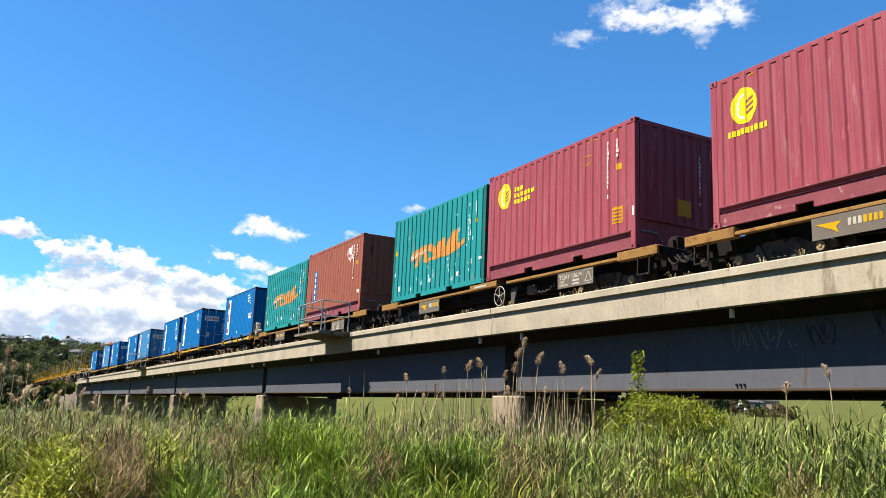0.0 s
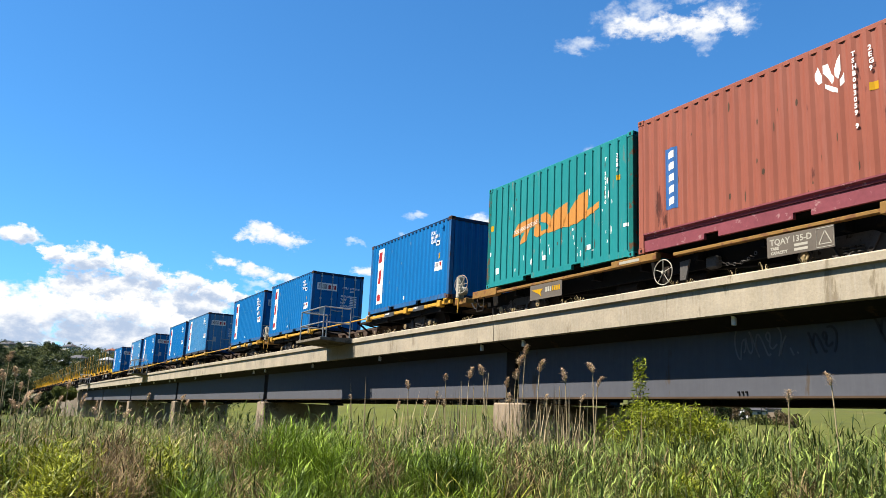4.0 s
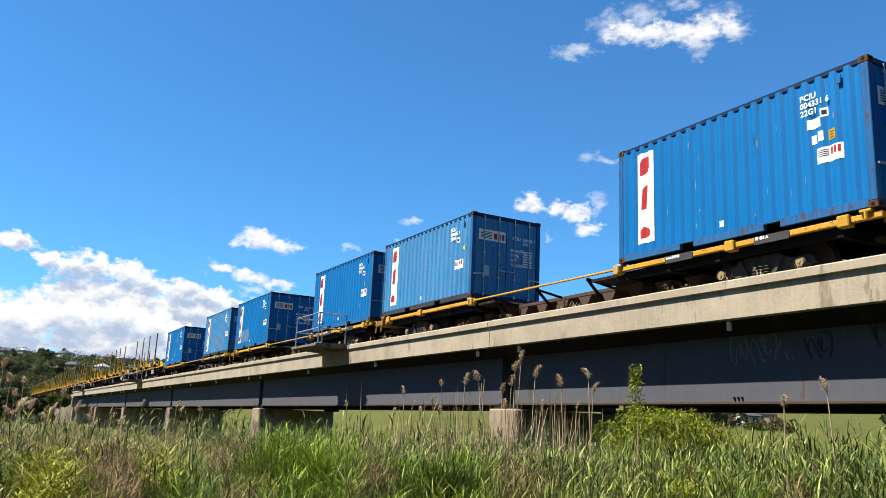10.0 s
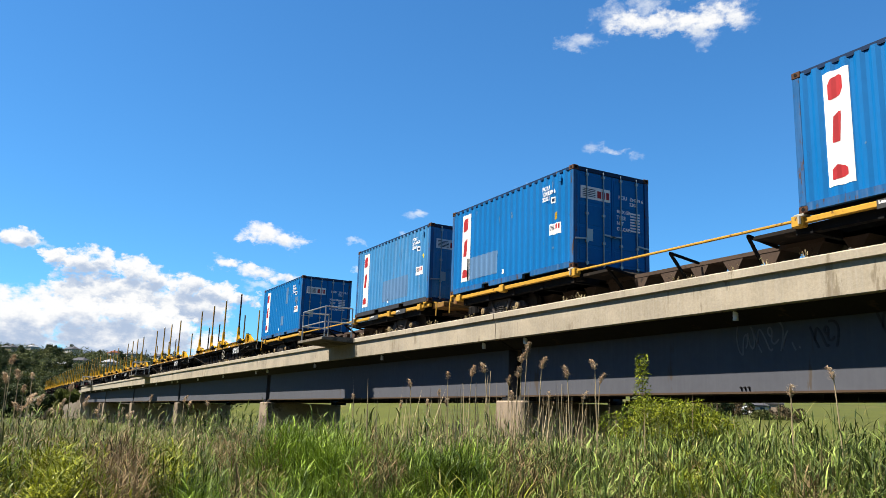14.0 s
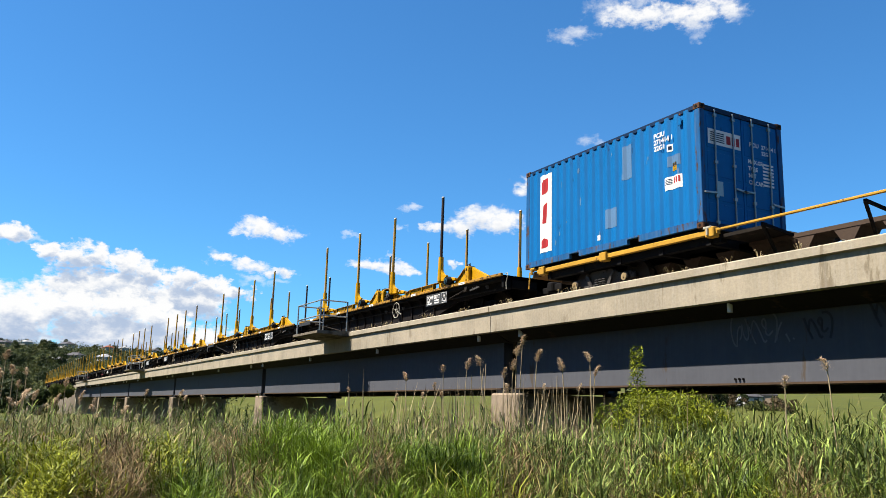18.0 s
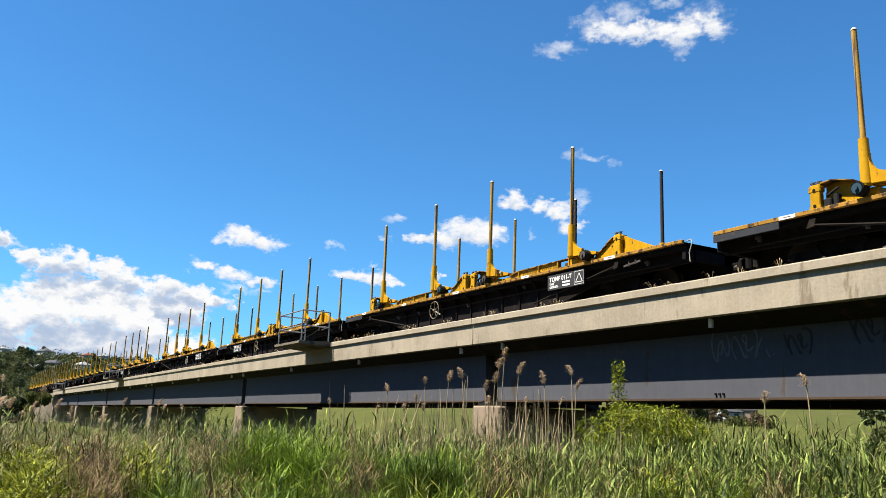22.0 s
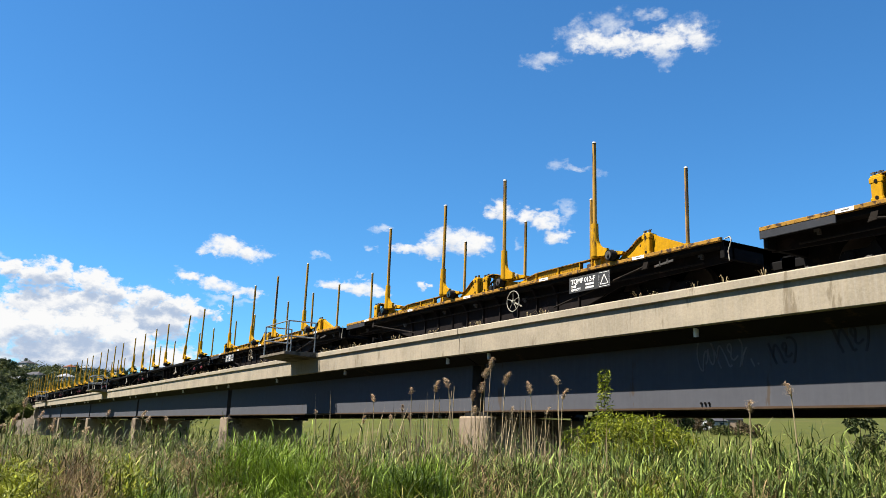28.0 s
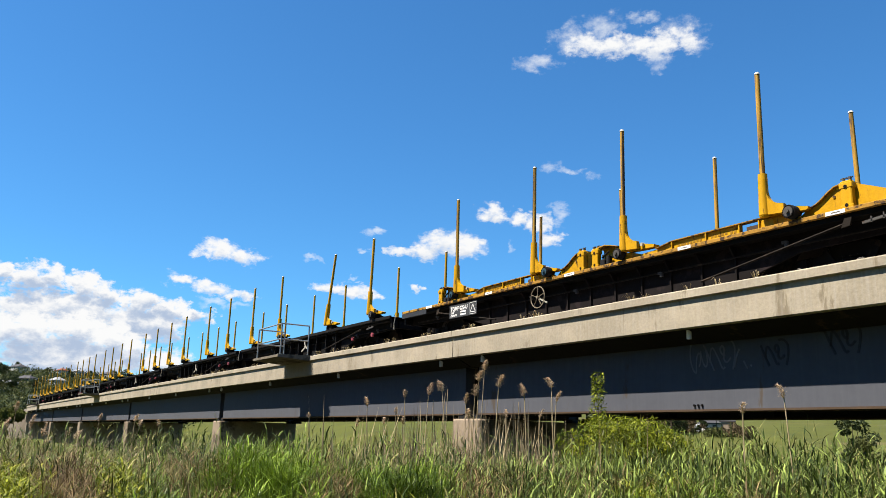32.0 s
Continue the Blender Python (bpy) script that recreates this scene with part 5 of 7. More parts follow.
def stake(t, x, side, mat, lean=0.0, top=3.96, cross=0.0):
    """An upright tube in its sleeve, welded to a curved gusset and a tapering arm."""
    y = side * 1.465
    foot = Vector((x, y, 1.30))
    s = Shape().bar(foot, (x + lean * 0.28, y, 2.05), 0.094, 14, 0.078)
    s.bar((x, y, 1.27), (x, y, 1.31), 0.082, 14, 0.094)
    arm = part("stake_sleeve", s, YELLOW_BRIGHT, t, "bright yellow stake sleeve", smooth=True)
    wing = [(x + 0.02, 1.30), (x + 0.40, 1.27), (x + 0.40, 1.43), (x + 0.30, 1.455)] + curve((x + 0.26, 1.47), (x + 0.07, 1.80), (-0.05, -0.05))
    part("gusset", Shape().prism(wing, *band(y - side * 0.05, y + side * 0.03)), YELLOW_BRIGHT, arm)
    part("arm", Shape().prism([(x + 0.06, 1.27), (x + 0.78, 1.25), (x + 0.80, 1.30), (x + 0.45, 1.38), (x + 0.06, 1.43)], *band(y - side * 0.21, y - side * 0.06)), YELLOW_BRIGHT, arm)
    part("arm_pin", Shape().bar((x + 0.50, y - side * 0.07, 1.345), (x + 0.50, y + side * 0.0, 1.345), 0.038, 10), PALE_STEEL if x < -3 else GALV_DULL, arm, smooth=True)
    part("stake_tube", Shape().bar((x + lean * 0.27, y, 2.0), (x + lean, y, top - 0.03), 0.048, 12, 0.044), mat, arm, smooth=True)
    part("stake_cap", Shape().bar((x + lean, y, top - 0.035), (x + lean, y, top), 0.052, 12, 0.040), CAP_WHITE, arm)
    if cross:
        # the bearing on which the arm swings
        xr, zr = x + cross, 1.235
        r = part("roller", Shape().bar((xr, y - side * 0.04, zr), (xr, y + side * 0.11, zr), 0.118, 18).bar((xr, y - side * 0.16, zr), (xr, y - side * 0.04, zr), 0.07, 12), RUBBER, arm, "ribbed black bearing", smooth=True)
        yf = y + side * 0.112
        part("bearing_face", Shape().bar((xr, yf, zr), (xr, yf + side * 0.014, zr), 0.088, 16).bar((xr, yf, zr), (xr, yf + side * 0.05, zr), 0.034, 8), FADED_BLUE if mat is STAKE_BARE or x < -6 else GALV_DULL, r)
        part("bearing_ring", Shape().ring((xr, yf + side * 0.004, zr), (0, 1, 0), 0.10, 0.011, 18, 5), BLACK, r)
    return arm


CAP_WHITE = material("white stake cap", (0.62, 0.60, 0.55), 0.6, vary=0.08, size=8.0)
PRINT_DARK = material("worn dark stencil", (0.24, 0.125, 0.010), 0.7, vary=0.3, size=8.0)


def bolted_post(t, x, side, z0, z1, slots):
    """A square yellow post with a collar, two bolts on top and slots in its face."""
    y0, y1 = band(side * 1.28, side * 1.40)
    p = part("hump_post", Shape().box(x - 0.095, x + 0.095, y0, y1, z0, z1, 0.014).box(x - 0.115, x + 0.115, y0 - 0.008, y1 + 0.008, z1 - 0.13, z1 - 0.03, 0.012).box(x - 0.11, x + 0.11, y0 - 0.006, y1 + 0.006, z0 + 0.02, z0 + 0.09, 0.012), YELLOW_BRIGHT, t, "bolted yellow bunk post")
    for dx, dy, h in ((-0.045, 1.36, 0.055), (0.04, 1.32, 0.07)):
        part("post_bolt", Shape().bar((x + dx, side * dy, z1), (x + dx, side * dy, z1 + h), 0.030, 6).bar((x + dx - 0.05, side * dy, z1 + h * 0.8), (x + dx + 0.05, side * dy, z1 + h * 0.9), 0.013, 5), GALV_DULL, p)
    for zq in slots:
        part("post_slot", Shape().bar((x, side * 1.404, zq), (x, side * 1.413, zq), 0.030, 10), BLACK, p)
    return p


def bunk_unit(t, shift, outer):
    """One yellow bunk unit: side beams with stencilled panels, humps at one end and bolted blocks at the other; outer: at the wagon's end."""
    xh = shift + (1.47 if outer else 1.62)
    xe = shift - 4.42
    for side in (-1, 1):
        y0, y1 = band(side * 1.27, side * 1.36)
        out = [(shift - 3.05, 1.09), (shift - 3.05, 1.17), (shift - 2.62, 1.19), (shift - 2.20, 1.265), (shift - 0.62, 1.285), (shift - 0.62, 1.09)]
        unit_ = part("bunk_beam", Shape().prism(out, y0, y1), YELLOW_BRIGHT, t, "bright yellow bunk beam with a worn stencil")
        # top lip and upright ribs that frame the panels
        lip = [(shift - 2.62, 1.192), (shift - 2.20, 1.267), (shift + 0.02, 1.287), (shift + 0.02, 1.305), (shift - 2.20, 1.285), (shift - 2.62, 1.21)]
        part("beam_lip", Shape().prism(lip, *band(side * 1.27, side * 1.41)), YELLOW_WORN, unit_)
        for xr in (-2.20, -1.36, -0.60, -0.18):
            part("beam_rib", Shape().box(shift + xr - 0.012, shift + xr + 0.012, *band(side * 1.36, side * 1.405), 1.09, 1.27), YELLOW_BRIGHT, unit_)
        part("pocket_back", Shape().box(shift - 0.62, shift - 0.18, *band(side * 1.10, side * 1.16), 1.07, 1.27), RUSTY, unit_)
        part("bunk_foot", Shape().prism([(shift - 0.18, 1.07), (shift - 0.18, 1.27), (shift + 0.02, 1.285), (shift + 0.20, 1.26), (shift + 0.60, 1.18), (shift + 0.66, 1.07)], *band(side * 1.27, side * 1.37)), YELLOW_BRIGHT, unit_)
        yy = side * 1.362
        for xa, xb, zc in ((-2.06, -1.46, 1.175), (-1.26, -0.86, 1.185), (-0.82, -0.66, 1.185)):
            h = 0.028 if xb - xa > 0.3 else 0.045
            n = max(2, int((xb - xa) / 0.075))
            s = Shape()
            for k in range(n):
                xk = shift + xa + (xb - xa) * k / n
                s.box(xk, xk + (xb - xa) / n * 0.66, *band(yy, yy + side * 0.003), zc - h, zc + h * (1.0 if k % 3 else 0.8))
            part("beam_print", s, PRINT_DARK, unit_)
        hump = [(xh - 0.92, 1.07), (xh - 0.92, 1.17), (xh - 0.80, 1.25), (xh - 0.69, 1.275), (xh - 0.58, 1.315), (xh - 0.46, 1.39), (xh - 0.36, 1.465), (xh - 0.24, 1.53), (xh - 0.10, 1.555), (xh + 0.05, 1.56)]
        if outer:
            hump += [(xh + 0.16, 1.50), (xh + 0.95, 1.17), (xh + 1.05, 1.12), (xh + 1.05, 1.07)]
        else:
            hump += [(xh + 0.12, 1.54), (xh + 0.12, 1.07)]
        h = part("hump", Shape().prism(hump, *band(side * 1.16, side * 1.29)), YELLOW_BRIGHT, t, "curved yellow bunk end")
        # rolled flange along the hump's back
        s = Shape()
        for (xa, za), (xb, zb) in zip(hump[2:10], hump[3:10]):
            s.beam((xa, side * 1.24, za + 0.006), (xb, side * 1.24, zb + 0.006), 0.20, 0.018)
        part("hump_flange", s, YELLOW_WORN, h)
        part("hump_bolt", Shape().bar((xh - 0.27, side * 1.285, 1.38), (xh - 0.27, side * 1.305, 1.38), 0.026, 8), YELLOW_WORN, h)
        bolted_post(t, xh, side, 1.08, 1.57, (1.16, 1.47))
        bolted_post(t, xe, side, 1.08, 1.53, (1.16, 1.43))
        # roofed housing behind the block
        part("housing", Shape().prism([(xe + 0.09, 1.07), (xe + 0.09, 1.52), (xe + 0.28, 1.55), (xe + 0.62, 1.47), (xe + 0.74, 1.30), (xe + 0.74, 1.07)], *band(side * 1.12, side * 1.20)), YELLOW_BRIGHT, t, "yellow bearing housing")
        part("housing_roof", Shape().prism([(xe - 0.02, 1.53), (xe + 0.28, 1.555), (xe + 0.66, 1.47), (xe + 0.66, 1.485), (xe + 0.28, 1.575), (xe - 0.02, 1.55)], *band(side * 1.10, side * 1.36)), YELLOW_WORN, t)
        s = Shape().box(xe + 0.14, xe + 0.28, *band(side * 1.22, side * 1.38), 1.08, 1.26, 0.02).box(xe + 0.30, xe + 0.40, *band(side * 1.24, side * 1.36), 1.10, 1.33, 0.02)
        part("link_bracket", s.bar((xe + 0.2, side * 1.36, 1.30), (xe + 0.42, side * 1.36, 1.40), 0.022, 6).bar((xe + 0.16, side * 1.30, 1.26), (xe + 0.16, side * 1.30, 1.38), 0.018, 6), RUBBER, t, "black locking linkage")
    for x in (shift, shift - 3.45):
        part("bunk", Shape().box(x - 0.14, x + 0.14, -1.40, 1.40, 1.10, 1.26, 0.02), YELLOW_BRIGHT, t, "yellow cross bunk")
    part("unit_spine", Shape().box(shift - 4.2, shift + 1.5, -0.3, 0.3, 1.06, 1.22), YELLOW, t)
    part("unit_deck", Shape().box(shift - 3.2, shift + 0.4, -1.26, 1.26, 1.08, 1.14), RUSTY, t)


def under_gear(t, a, b, rng):
    """Pipes, hangers and pale castings that hang below a wagon's deck."""
    mid = (a + b) / 2
    part("brake_cylinder", Shape().bar((mid - 2.0, -0.7, 0.55), (mid - 1.2, -0.7, 0.55), 0.17, 14), BLACK, t, smooth=True)
    part("brake_pipe", Shape().bar((a + 0.6, -1.20, 0.74), (b - 0.6, -1.20, 0.74), 0.018, 6), BROWN_DIRT, t)
    for k in range(7):
        x = a + 1.2 + (b - a - 2.4) * (k + rng.uniform(-0.3, 0.3)) / 6
        z = rng.uniform(0.70, 0.90)
        part("pipe_clip", Shape().box(x - 0.03, x + 0.03, -1.24, -1.18, z - 0.06, z + 0.04, 0.006).box(x - 0.07, x + 0.02, -1.25, -1.235, z - 0.01, z + 0.04), GALV_DULL, t)
    part("step_bracket", Shape().beam((b - 1.7, -1.40, 0.82), (b - 1.2, -1.40, 0.87), 0.03, 0.04).beam((b - 1.55, -1.40, 0.80), (b - 1.55, -1.40, 0.90), 0.02, 0.03).beam((b - 1.35, -1.40, 0.82), (b - 1.35, -1.40, 0.92), 0.02, 0.03), GALV_DULL, t)


def end_hose(t, x, way):
    """The pale bent hand grip at the deck's end."""
    pts = [(x - way * 0.04, -1.28, 1.10), (x + way * 0.10, -1.31, 1.11), (x + way * 0.14, -1.32, 1.04), (x + way * 0.06, -1.32, 0.84), (x + way * 0.08, -1.32, 0.66)]
    s = Shape()
    for p, q in zip(pts, pts[1:]):
        s.bar(p, q, 0.012, 7)
    part("hand_grip", s, PALE_STEEL, t, "bent pale hand grip", smooth=True)


def log_wagon(code, plate_x, mats, wheel_x=-3.0):
    """A black flat with two yellow bunk units of four stakes each; x = 0 at the first stake."""
    t = tagged(new("log_wagon"), "black log wagon with empty yellow bunks and tall upright stakes", "wagon", "log wagons of the train")
    rng = random.Random(code)
    a, b = -13.05, 3.4
    for side in (-1, 1):
        y0, y1 = band(side * 1.38, side * 1.46)
        part("deck_edge", Shape().box(a, b, y0, y1, 1.030, 1.105, 0.008), YELLOW_WORN, t, "worn yellow deck edge")
        out = [(a, 1.0), (a, 0.70), (a + 3.0, 0.62), (a + 4.2, 0.30), (b - 4.2, 0.30), (b - 3.0, 0.62), (b, 0.70), (b, 1.0)]
        part("side_girder", Shape().prism(out, *band(side * 1.08, side * 1.13)), SILL_BROWN, t, "deep black side girder")
        for k in range(11):
            x = a + 4.3 + (b - a - 8.6) * k / 10
            rib = [(1.13, 0.33), (1.17, 0.33), (1.18, 0.72), (1.34, 0.94), (1.13, 0.94)]
            part("side_rib", Shape().prism_x([(side * u, z) for u, z in (rib if side > 0 else rib[::-1])], x - 0.02, x + 0.02), SILL_BROWN, t)
        for xr0, xr1 in ((b - 4.9, b - 2.0), (a + 4.9, a + 2.0)):
            part("truss_rod", Shape().bar((xr0, side * 1.40, 0.36), (xr1, side * 1.40, 0.86), 0.022, 6), BROWN_DIRT, t)
            part("rod_plate", Shape().prism([(xr1 - 0.05, 0.80), (xr1 + 0.02, 0.95), (xr1 + 0.14, 0.95), (xr1 + 0.10, 0.82)], *band(side * 1.38, side * 1.42)), BROWN_DIRT, t)
        part("end_fascia", Shape().box(a, a + 1.45, *band(side * 1.42, side * 1.455), 0.89, 1.028, 0.006), SILL_GREY, t, "charcoal fascia under the deck edge")
        for x, w in ((1.30, 0.17), (-1.83, 0.16), (-5.2, 0.17), (-8.4, 0.15), (a + 1.62, 0.16)):
            m = part("edge_marker", Shape().box(x - w, x + w, *band(side * 1.46, side * 1.464), 1.034, 1.10), WHITE, t, "white edge marker")
            part("marker_print", Shape().box(x - w * 0.4, x + w * 0.5, *band(side * 1.464, side * 1.466), 1.06, 1.075), TAN_PLATE, m)
    part("deck", Shape().box(a, b, -1.38, 1.38, 0.95, 1.06), BLACK, t)
    part("centre_sill", Shape().box(a, b, -0.25, 0.25, 0.55, 0.95), BLACK, t)
    for end, x in ((-1, a), (1, b)):
        part("end_beam", Shape().box(min(x, x - end * 0.1), max(x, x - end * 0.1), -1.36, 1.36, 0.72, 1.06, 0.01), BLACK, t)
        coupler(t, x, end)
        bogie(t, x - end * 2.2, BLACK)
    end_hose(t, b, 1)
    bunk_unit(t, 0.0, True)
    bunk_unit(t, -6.5, False)
    k = 0
    for side in (-1, 1):
        for x, cross in ((0.0, 0.54), (-3.45, -0.10), (-6.5, 0.54), (-9.95, -0.10)):
            stake(t, x, side, mats[k % len(mats)], rng.choice((0.0, 0.02, -0.03, 0.03)), 3.98, cross)
            k += 1
    hand_wheel(t, wheel_x, -1.50, 0.68, 0.255, PALE_STEEL if wheel_x > -4 else WORN_CREAM)
    part("brake_lever", Shape().beam((wheel_x, -1.47, 0.66), (wheel_x + 0.32, -1.47, 0.52), 0.02, 0.035), PALE_STEEL, t)
    number_plate(t, plate_x, plate_x + 1.34, -1.475, 0.585, 0.94, code, GREY_PLATE)
    under_gear(t, a, b, rng)
    return t


def stake_wagon(leans, seed):
    """An older black flat with four swinging stakes a side and no bunk units; x = 0 at the first stake."""
    t = tagged(new("stake_wagon"), "black flat wagon with bright yellow swinging stakes", "wagon", "stake wagons of the train")
    rng = random.Random(seed)
    a, b = -13.35, 1.45
    for side in (-1, 1):
        part("deck_edge", Shape().box(a, b, *band(side * 1.38, side * 1.45), 1.00, 1.10, 0.008), BLACK, t)
        out = [(a, 1.0), (a, 0.72), (a + 3.0, 0.64), (a + 4.2, 0.30), (b - 4.2, 0.30), (b - 3.0, 0.64), (b, 0.72), (b, 1.0)]
        part("side_girder", Shape().prism(out, *band(side * 1.10, side * 1.15)), BLACK, t, "deep black side girder")
        for k in range(8):
            x = a + 4.3 + (b - a - 8.6) * k / 7
            part("side_rib", Shape().box(x - 0.02, x + 0.02, *band(side * 1.15, side * 1.34), 0.33, 0.95), BLACK, t)
        part("truss_rod", Shape().bar((b - 5.2, side * 1.40, 0.40), (b - 2.1, side * 1.40, 0.86), 0.02, 6), BROWN_DIRT, t)
    part("deck", Shape().box(a, b, -1.38, 1.38, 0.95, 1.07), BLACK, t)
    part("centre_sill", Shape().box(a, b, -0.25, 0.25, 0.55, 0.95), BLACK, t)
    for end, x in ((-1, a), (1, b)):
        part("end_beam", Shape().box(min(x, x - end * 0.1), max(x, x - end * 0.1), -1.36, 1.36, 0.72, 1.06, 0.01), BLACK, t)
        coupler(t, x, end)
        bogie(t, x - end * 2.2, BLACK)
    end_hose(t, b, 1)
    for side in (-1, 1):
        for k, (x, cross) in enumerate(((0.0, 0.30), (-3.52, 0.0), (-8.4, 0.30), (-11.9, 0.0))):
            stake(t, x, side, STAKE_CLEAN, leans[k] if side < 0 else 0.0, 3.86, cross)
    for x in (0.0, -3.52, -8.4, -11.9):
        part("bunk", Shape().box(x - 0.12, x + 0.12, -1.40, 1.40, 1.08, 1.27, 0.02), BLACK, t, "black cross bunk")
        part("arm_post", Shape().box(x + 0.20, x + 0.42, -1.42, -1.2, 1.06, 1.26, 0.02), BLACK, t)
    # pale brake lever with its forked foot
    xb = -5.6
    part("brake_lever", Shape().beam((xb, -1.42, 0.90), (xb + 0.10, -1.42, 0.62), 0.03, 0.06).beam((xb + 0.10, -1.42, 0.62), (xb - 0.22, -1.42, 0.50), 0.03, 0.05).beam((xb + 0.06, -1.42, 0.72), (xb + 0.30, -1.42, 0.56), 0.03, 0.04), PALE_STEEL, t, "pale brake lever")
    for x in (b - 2.9, b - 1.4):
        part("red_disc", Shape().bar((x, -1.30, 0.62), (x, -1.36, 0.62), 0.07, 12), MAROON, t, "dull red axle disc", smooth=True)
    under_gear(t, a, b, rng)
    return t


S, D = STAKE, STAKE_BARE
LOGS = [("TQMF 007-T", -75.82, -0.86, (D, S, S, S, S, S, S, S), -3.0), ("TQMF 011-T", -93.05, -0.86, (S, S, S, S, D, D, S, S), -6.35), ("TQMF 017-B", -110.22, -10.15, (S, S, S, S, S, S, S, S), -6.35),
        ("TQMF 012-F", -127.52, -0.86, (S,), -3.0), ("TQMF 022-U", -144.70, -10.25, (S,), -6.3)]
for code, x, px_, mats, wx in LOGS:
    place(log_wagon(code, px_, mats, wx), x, TRACK_LOG, RAIL_Z)
place(stake_wagon((0.10, 0.52, 0.0, -0.02), 5), -160.02, TRACK_LOG, RAIL_Z)
plain = place(stake_wagon((0.0, -0.03, 0.03, 0.02), 6), -175.55, TRACK_LOG, RAIL_Z)
for k in range(5):
    place(copy_thing(plain, pose(0, 0, 0)), -191.1 - 15.58 * k, TRACK_LOG, RAIL_Z)

# ---- ground, hill, plants ----


def smooth(a, b, x):
    t = min(1.0, max(0.0, (x - a) / (b - a)))
    return t * t * (3 - 2 * t)


def ground_z(x, y):
    """The land: flat marsh, a field rising behind the bridge, a hill past its far end, the track's bank."""
    r = math.hypot(x, y)
    h = math.degrees(math.atan2(-x, y)) if r > 1 else 60.0
    k = smooth(62, 82, h) * (1.0 if h < 140 else smooth(200, 140, h))
    r0, r1 = 55 + 250 * k, 420 + 200 * k
    elev = 2.75 + 0.75 * smooth(62, 88, h)
    if h < -20 or h > 150:
        elev *= 0.5
    z = max(0.0, min(1.0, (r - r0) / (r1 - r0))) * math.tan(radians(elev)) * r1
    if r > r1:
        z -= (r - r1) * 0.012
    d = abs(y - TRACK)
    if x < BRIDGE_END - 0.5:
        if x > -325:
            z = min(z, 3.6 + max(0.0, d - 6) * 3.0)
        z = max(z, 3.93 - max(0.0, d - 2.2) * 0.45 - (max(0.0, 5.0 + (x - BRIDGE_END + 0.5)) * 0.7 if d > 2.6 else 0.0))
    # slope added behind the camera, out of view, to block low sky light
    if y < -14:
        z = max(z, min(48.0, (-14 - y) * 0.50) * smooth(-110, -45, x))
    z += 0.12 * noise.noise(Vector((x * 0.08, y * 0.08, 0))) * min(1.0, r / 30)
    return z


def ground_cover(m):
    """Soil under the reeds darkened as if shaded, dry gravel on the track's bank, scrub on the hill."""
    tree = m.node_tree
    b = tree.nodes["Principled BSDF"]
    col = b.inputs["Base Color"].links[0].from_socket
    co = tree.nodes.new("ShaderNodeTexCoord")
    sep = tree.nodes.new("ShaderNodeSeparateXYZ")
    link(tree, co, "Object", sep, 0)
    x, y = sep.outputs[0], sep.outputs[1]
    r = calc(tree, "SQRT", calc(tree, "ADD", calc(tree, "MULTIPLY", x, x), calc(tree, "MULTIPLY", y, y)))
    n = tree.nodes.new("ShaderNodeTexNoise")
    n.inputs["Scale"].default_value, n.inputs["Detail"].default_value = 0.2, 5.0
    link(tree, co, "Object", n, "Vector")

    def band(v, a, c):
        k = tree.nodes.new("ShaderNodeMapRange")
        k.inputs[1].default_value, k.inputs[2].default_value = a, c
        tree.links.new(v, k.inputs[0])
        return k.outputs[0]

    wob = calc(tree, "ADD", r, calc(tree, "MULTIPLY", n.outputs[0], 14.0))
    # near soil takes the reeds' shade into its colour, to bounce less light
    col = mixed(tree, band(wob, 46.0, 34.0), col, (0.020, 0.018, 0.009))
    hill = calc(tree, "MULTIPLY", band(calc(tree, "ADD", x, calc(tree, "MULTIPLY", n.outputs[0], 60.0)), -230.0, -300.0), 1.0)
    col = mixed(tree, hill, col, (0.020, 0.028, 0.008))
    # dark colour for the added unseen slope, so it returns little light
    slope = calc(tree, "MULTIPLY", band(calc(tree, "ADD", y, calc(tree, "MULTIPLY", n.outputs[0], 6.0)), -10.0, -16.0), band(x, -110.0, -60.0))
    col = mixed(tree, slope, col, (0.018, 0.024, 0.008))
    side = calc(tree, "ABSOLUTE", calc(tree, "SUBTRACT", y, TRACK))
    bank = calc(tree, "MULTIPLY", calc(tree, "MULTIPLY", band(x, -121.0, -124.0), band(x, -250.0, -220.0)), band(calc(tree, "ADD", side, calc(tree, "MULTIPLY", n.outputs[0], 4.0)), 12.0, 9.5))
    col = mixed(tree, bank, col, (0.085, 0.072, 0.055))
    tree.links.new(col, b.inputs["Base Color"])


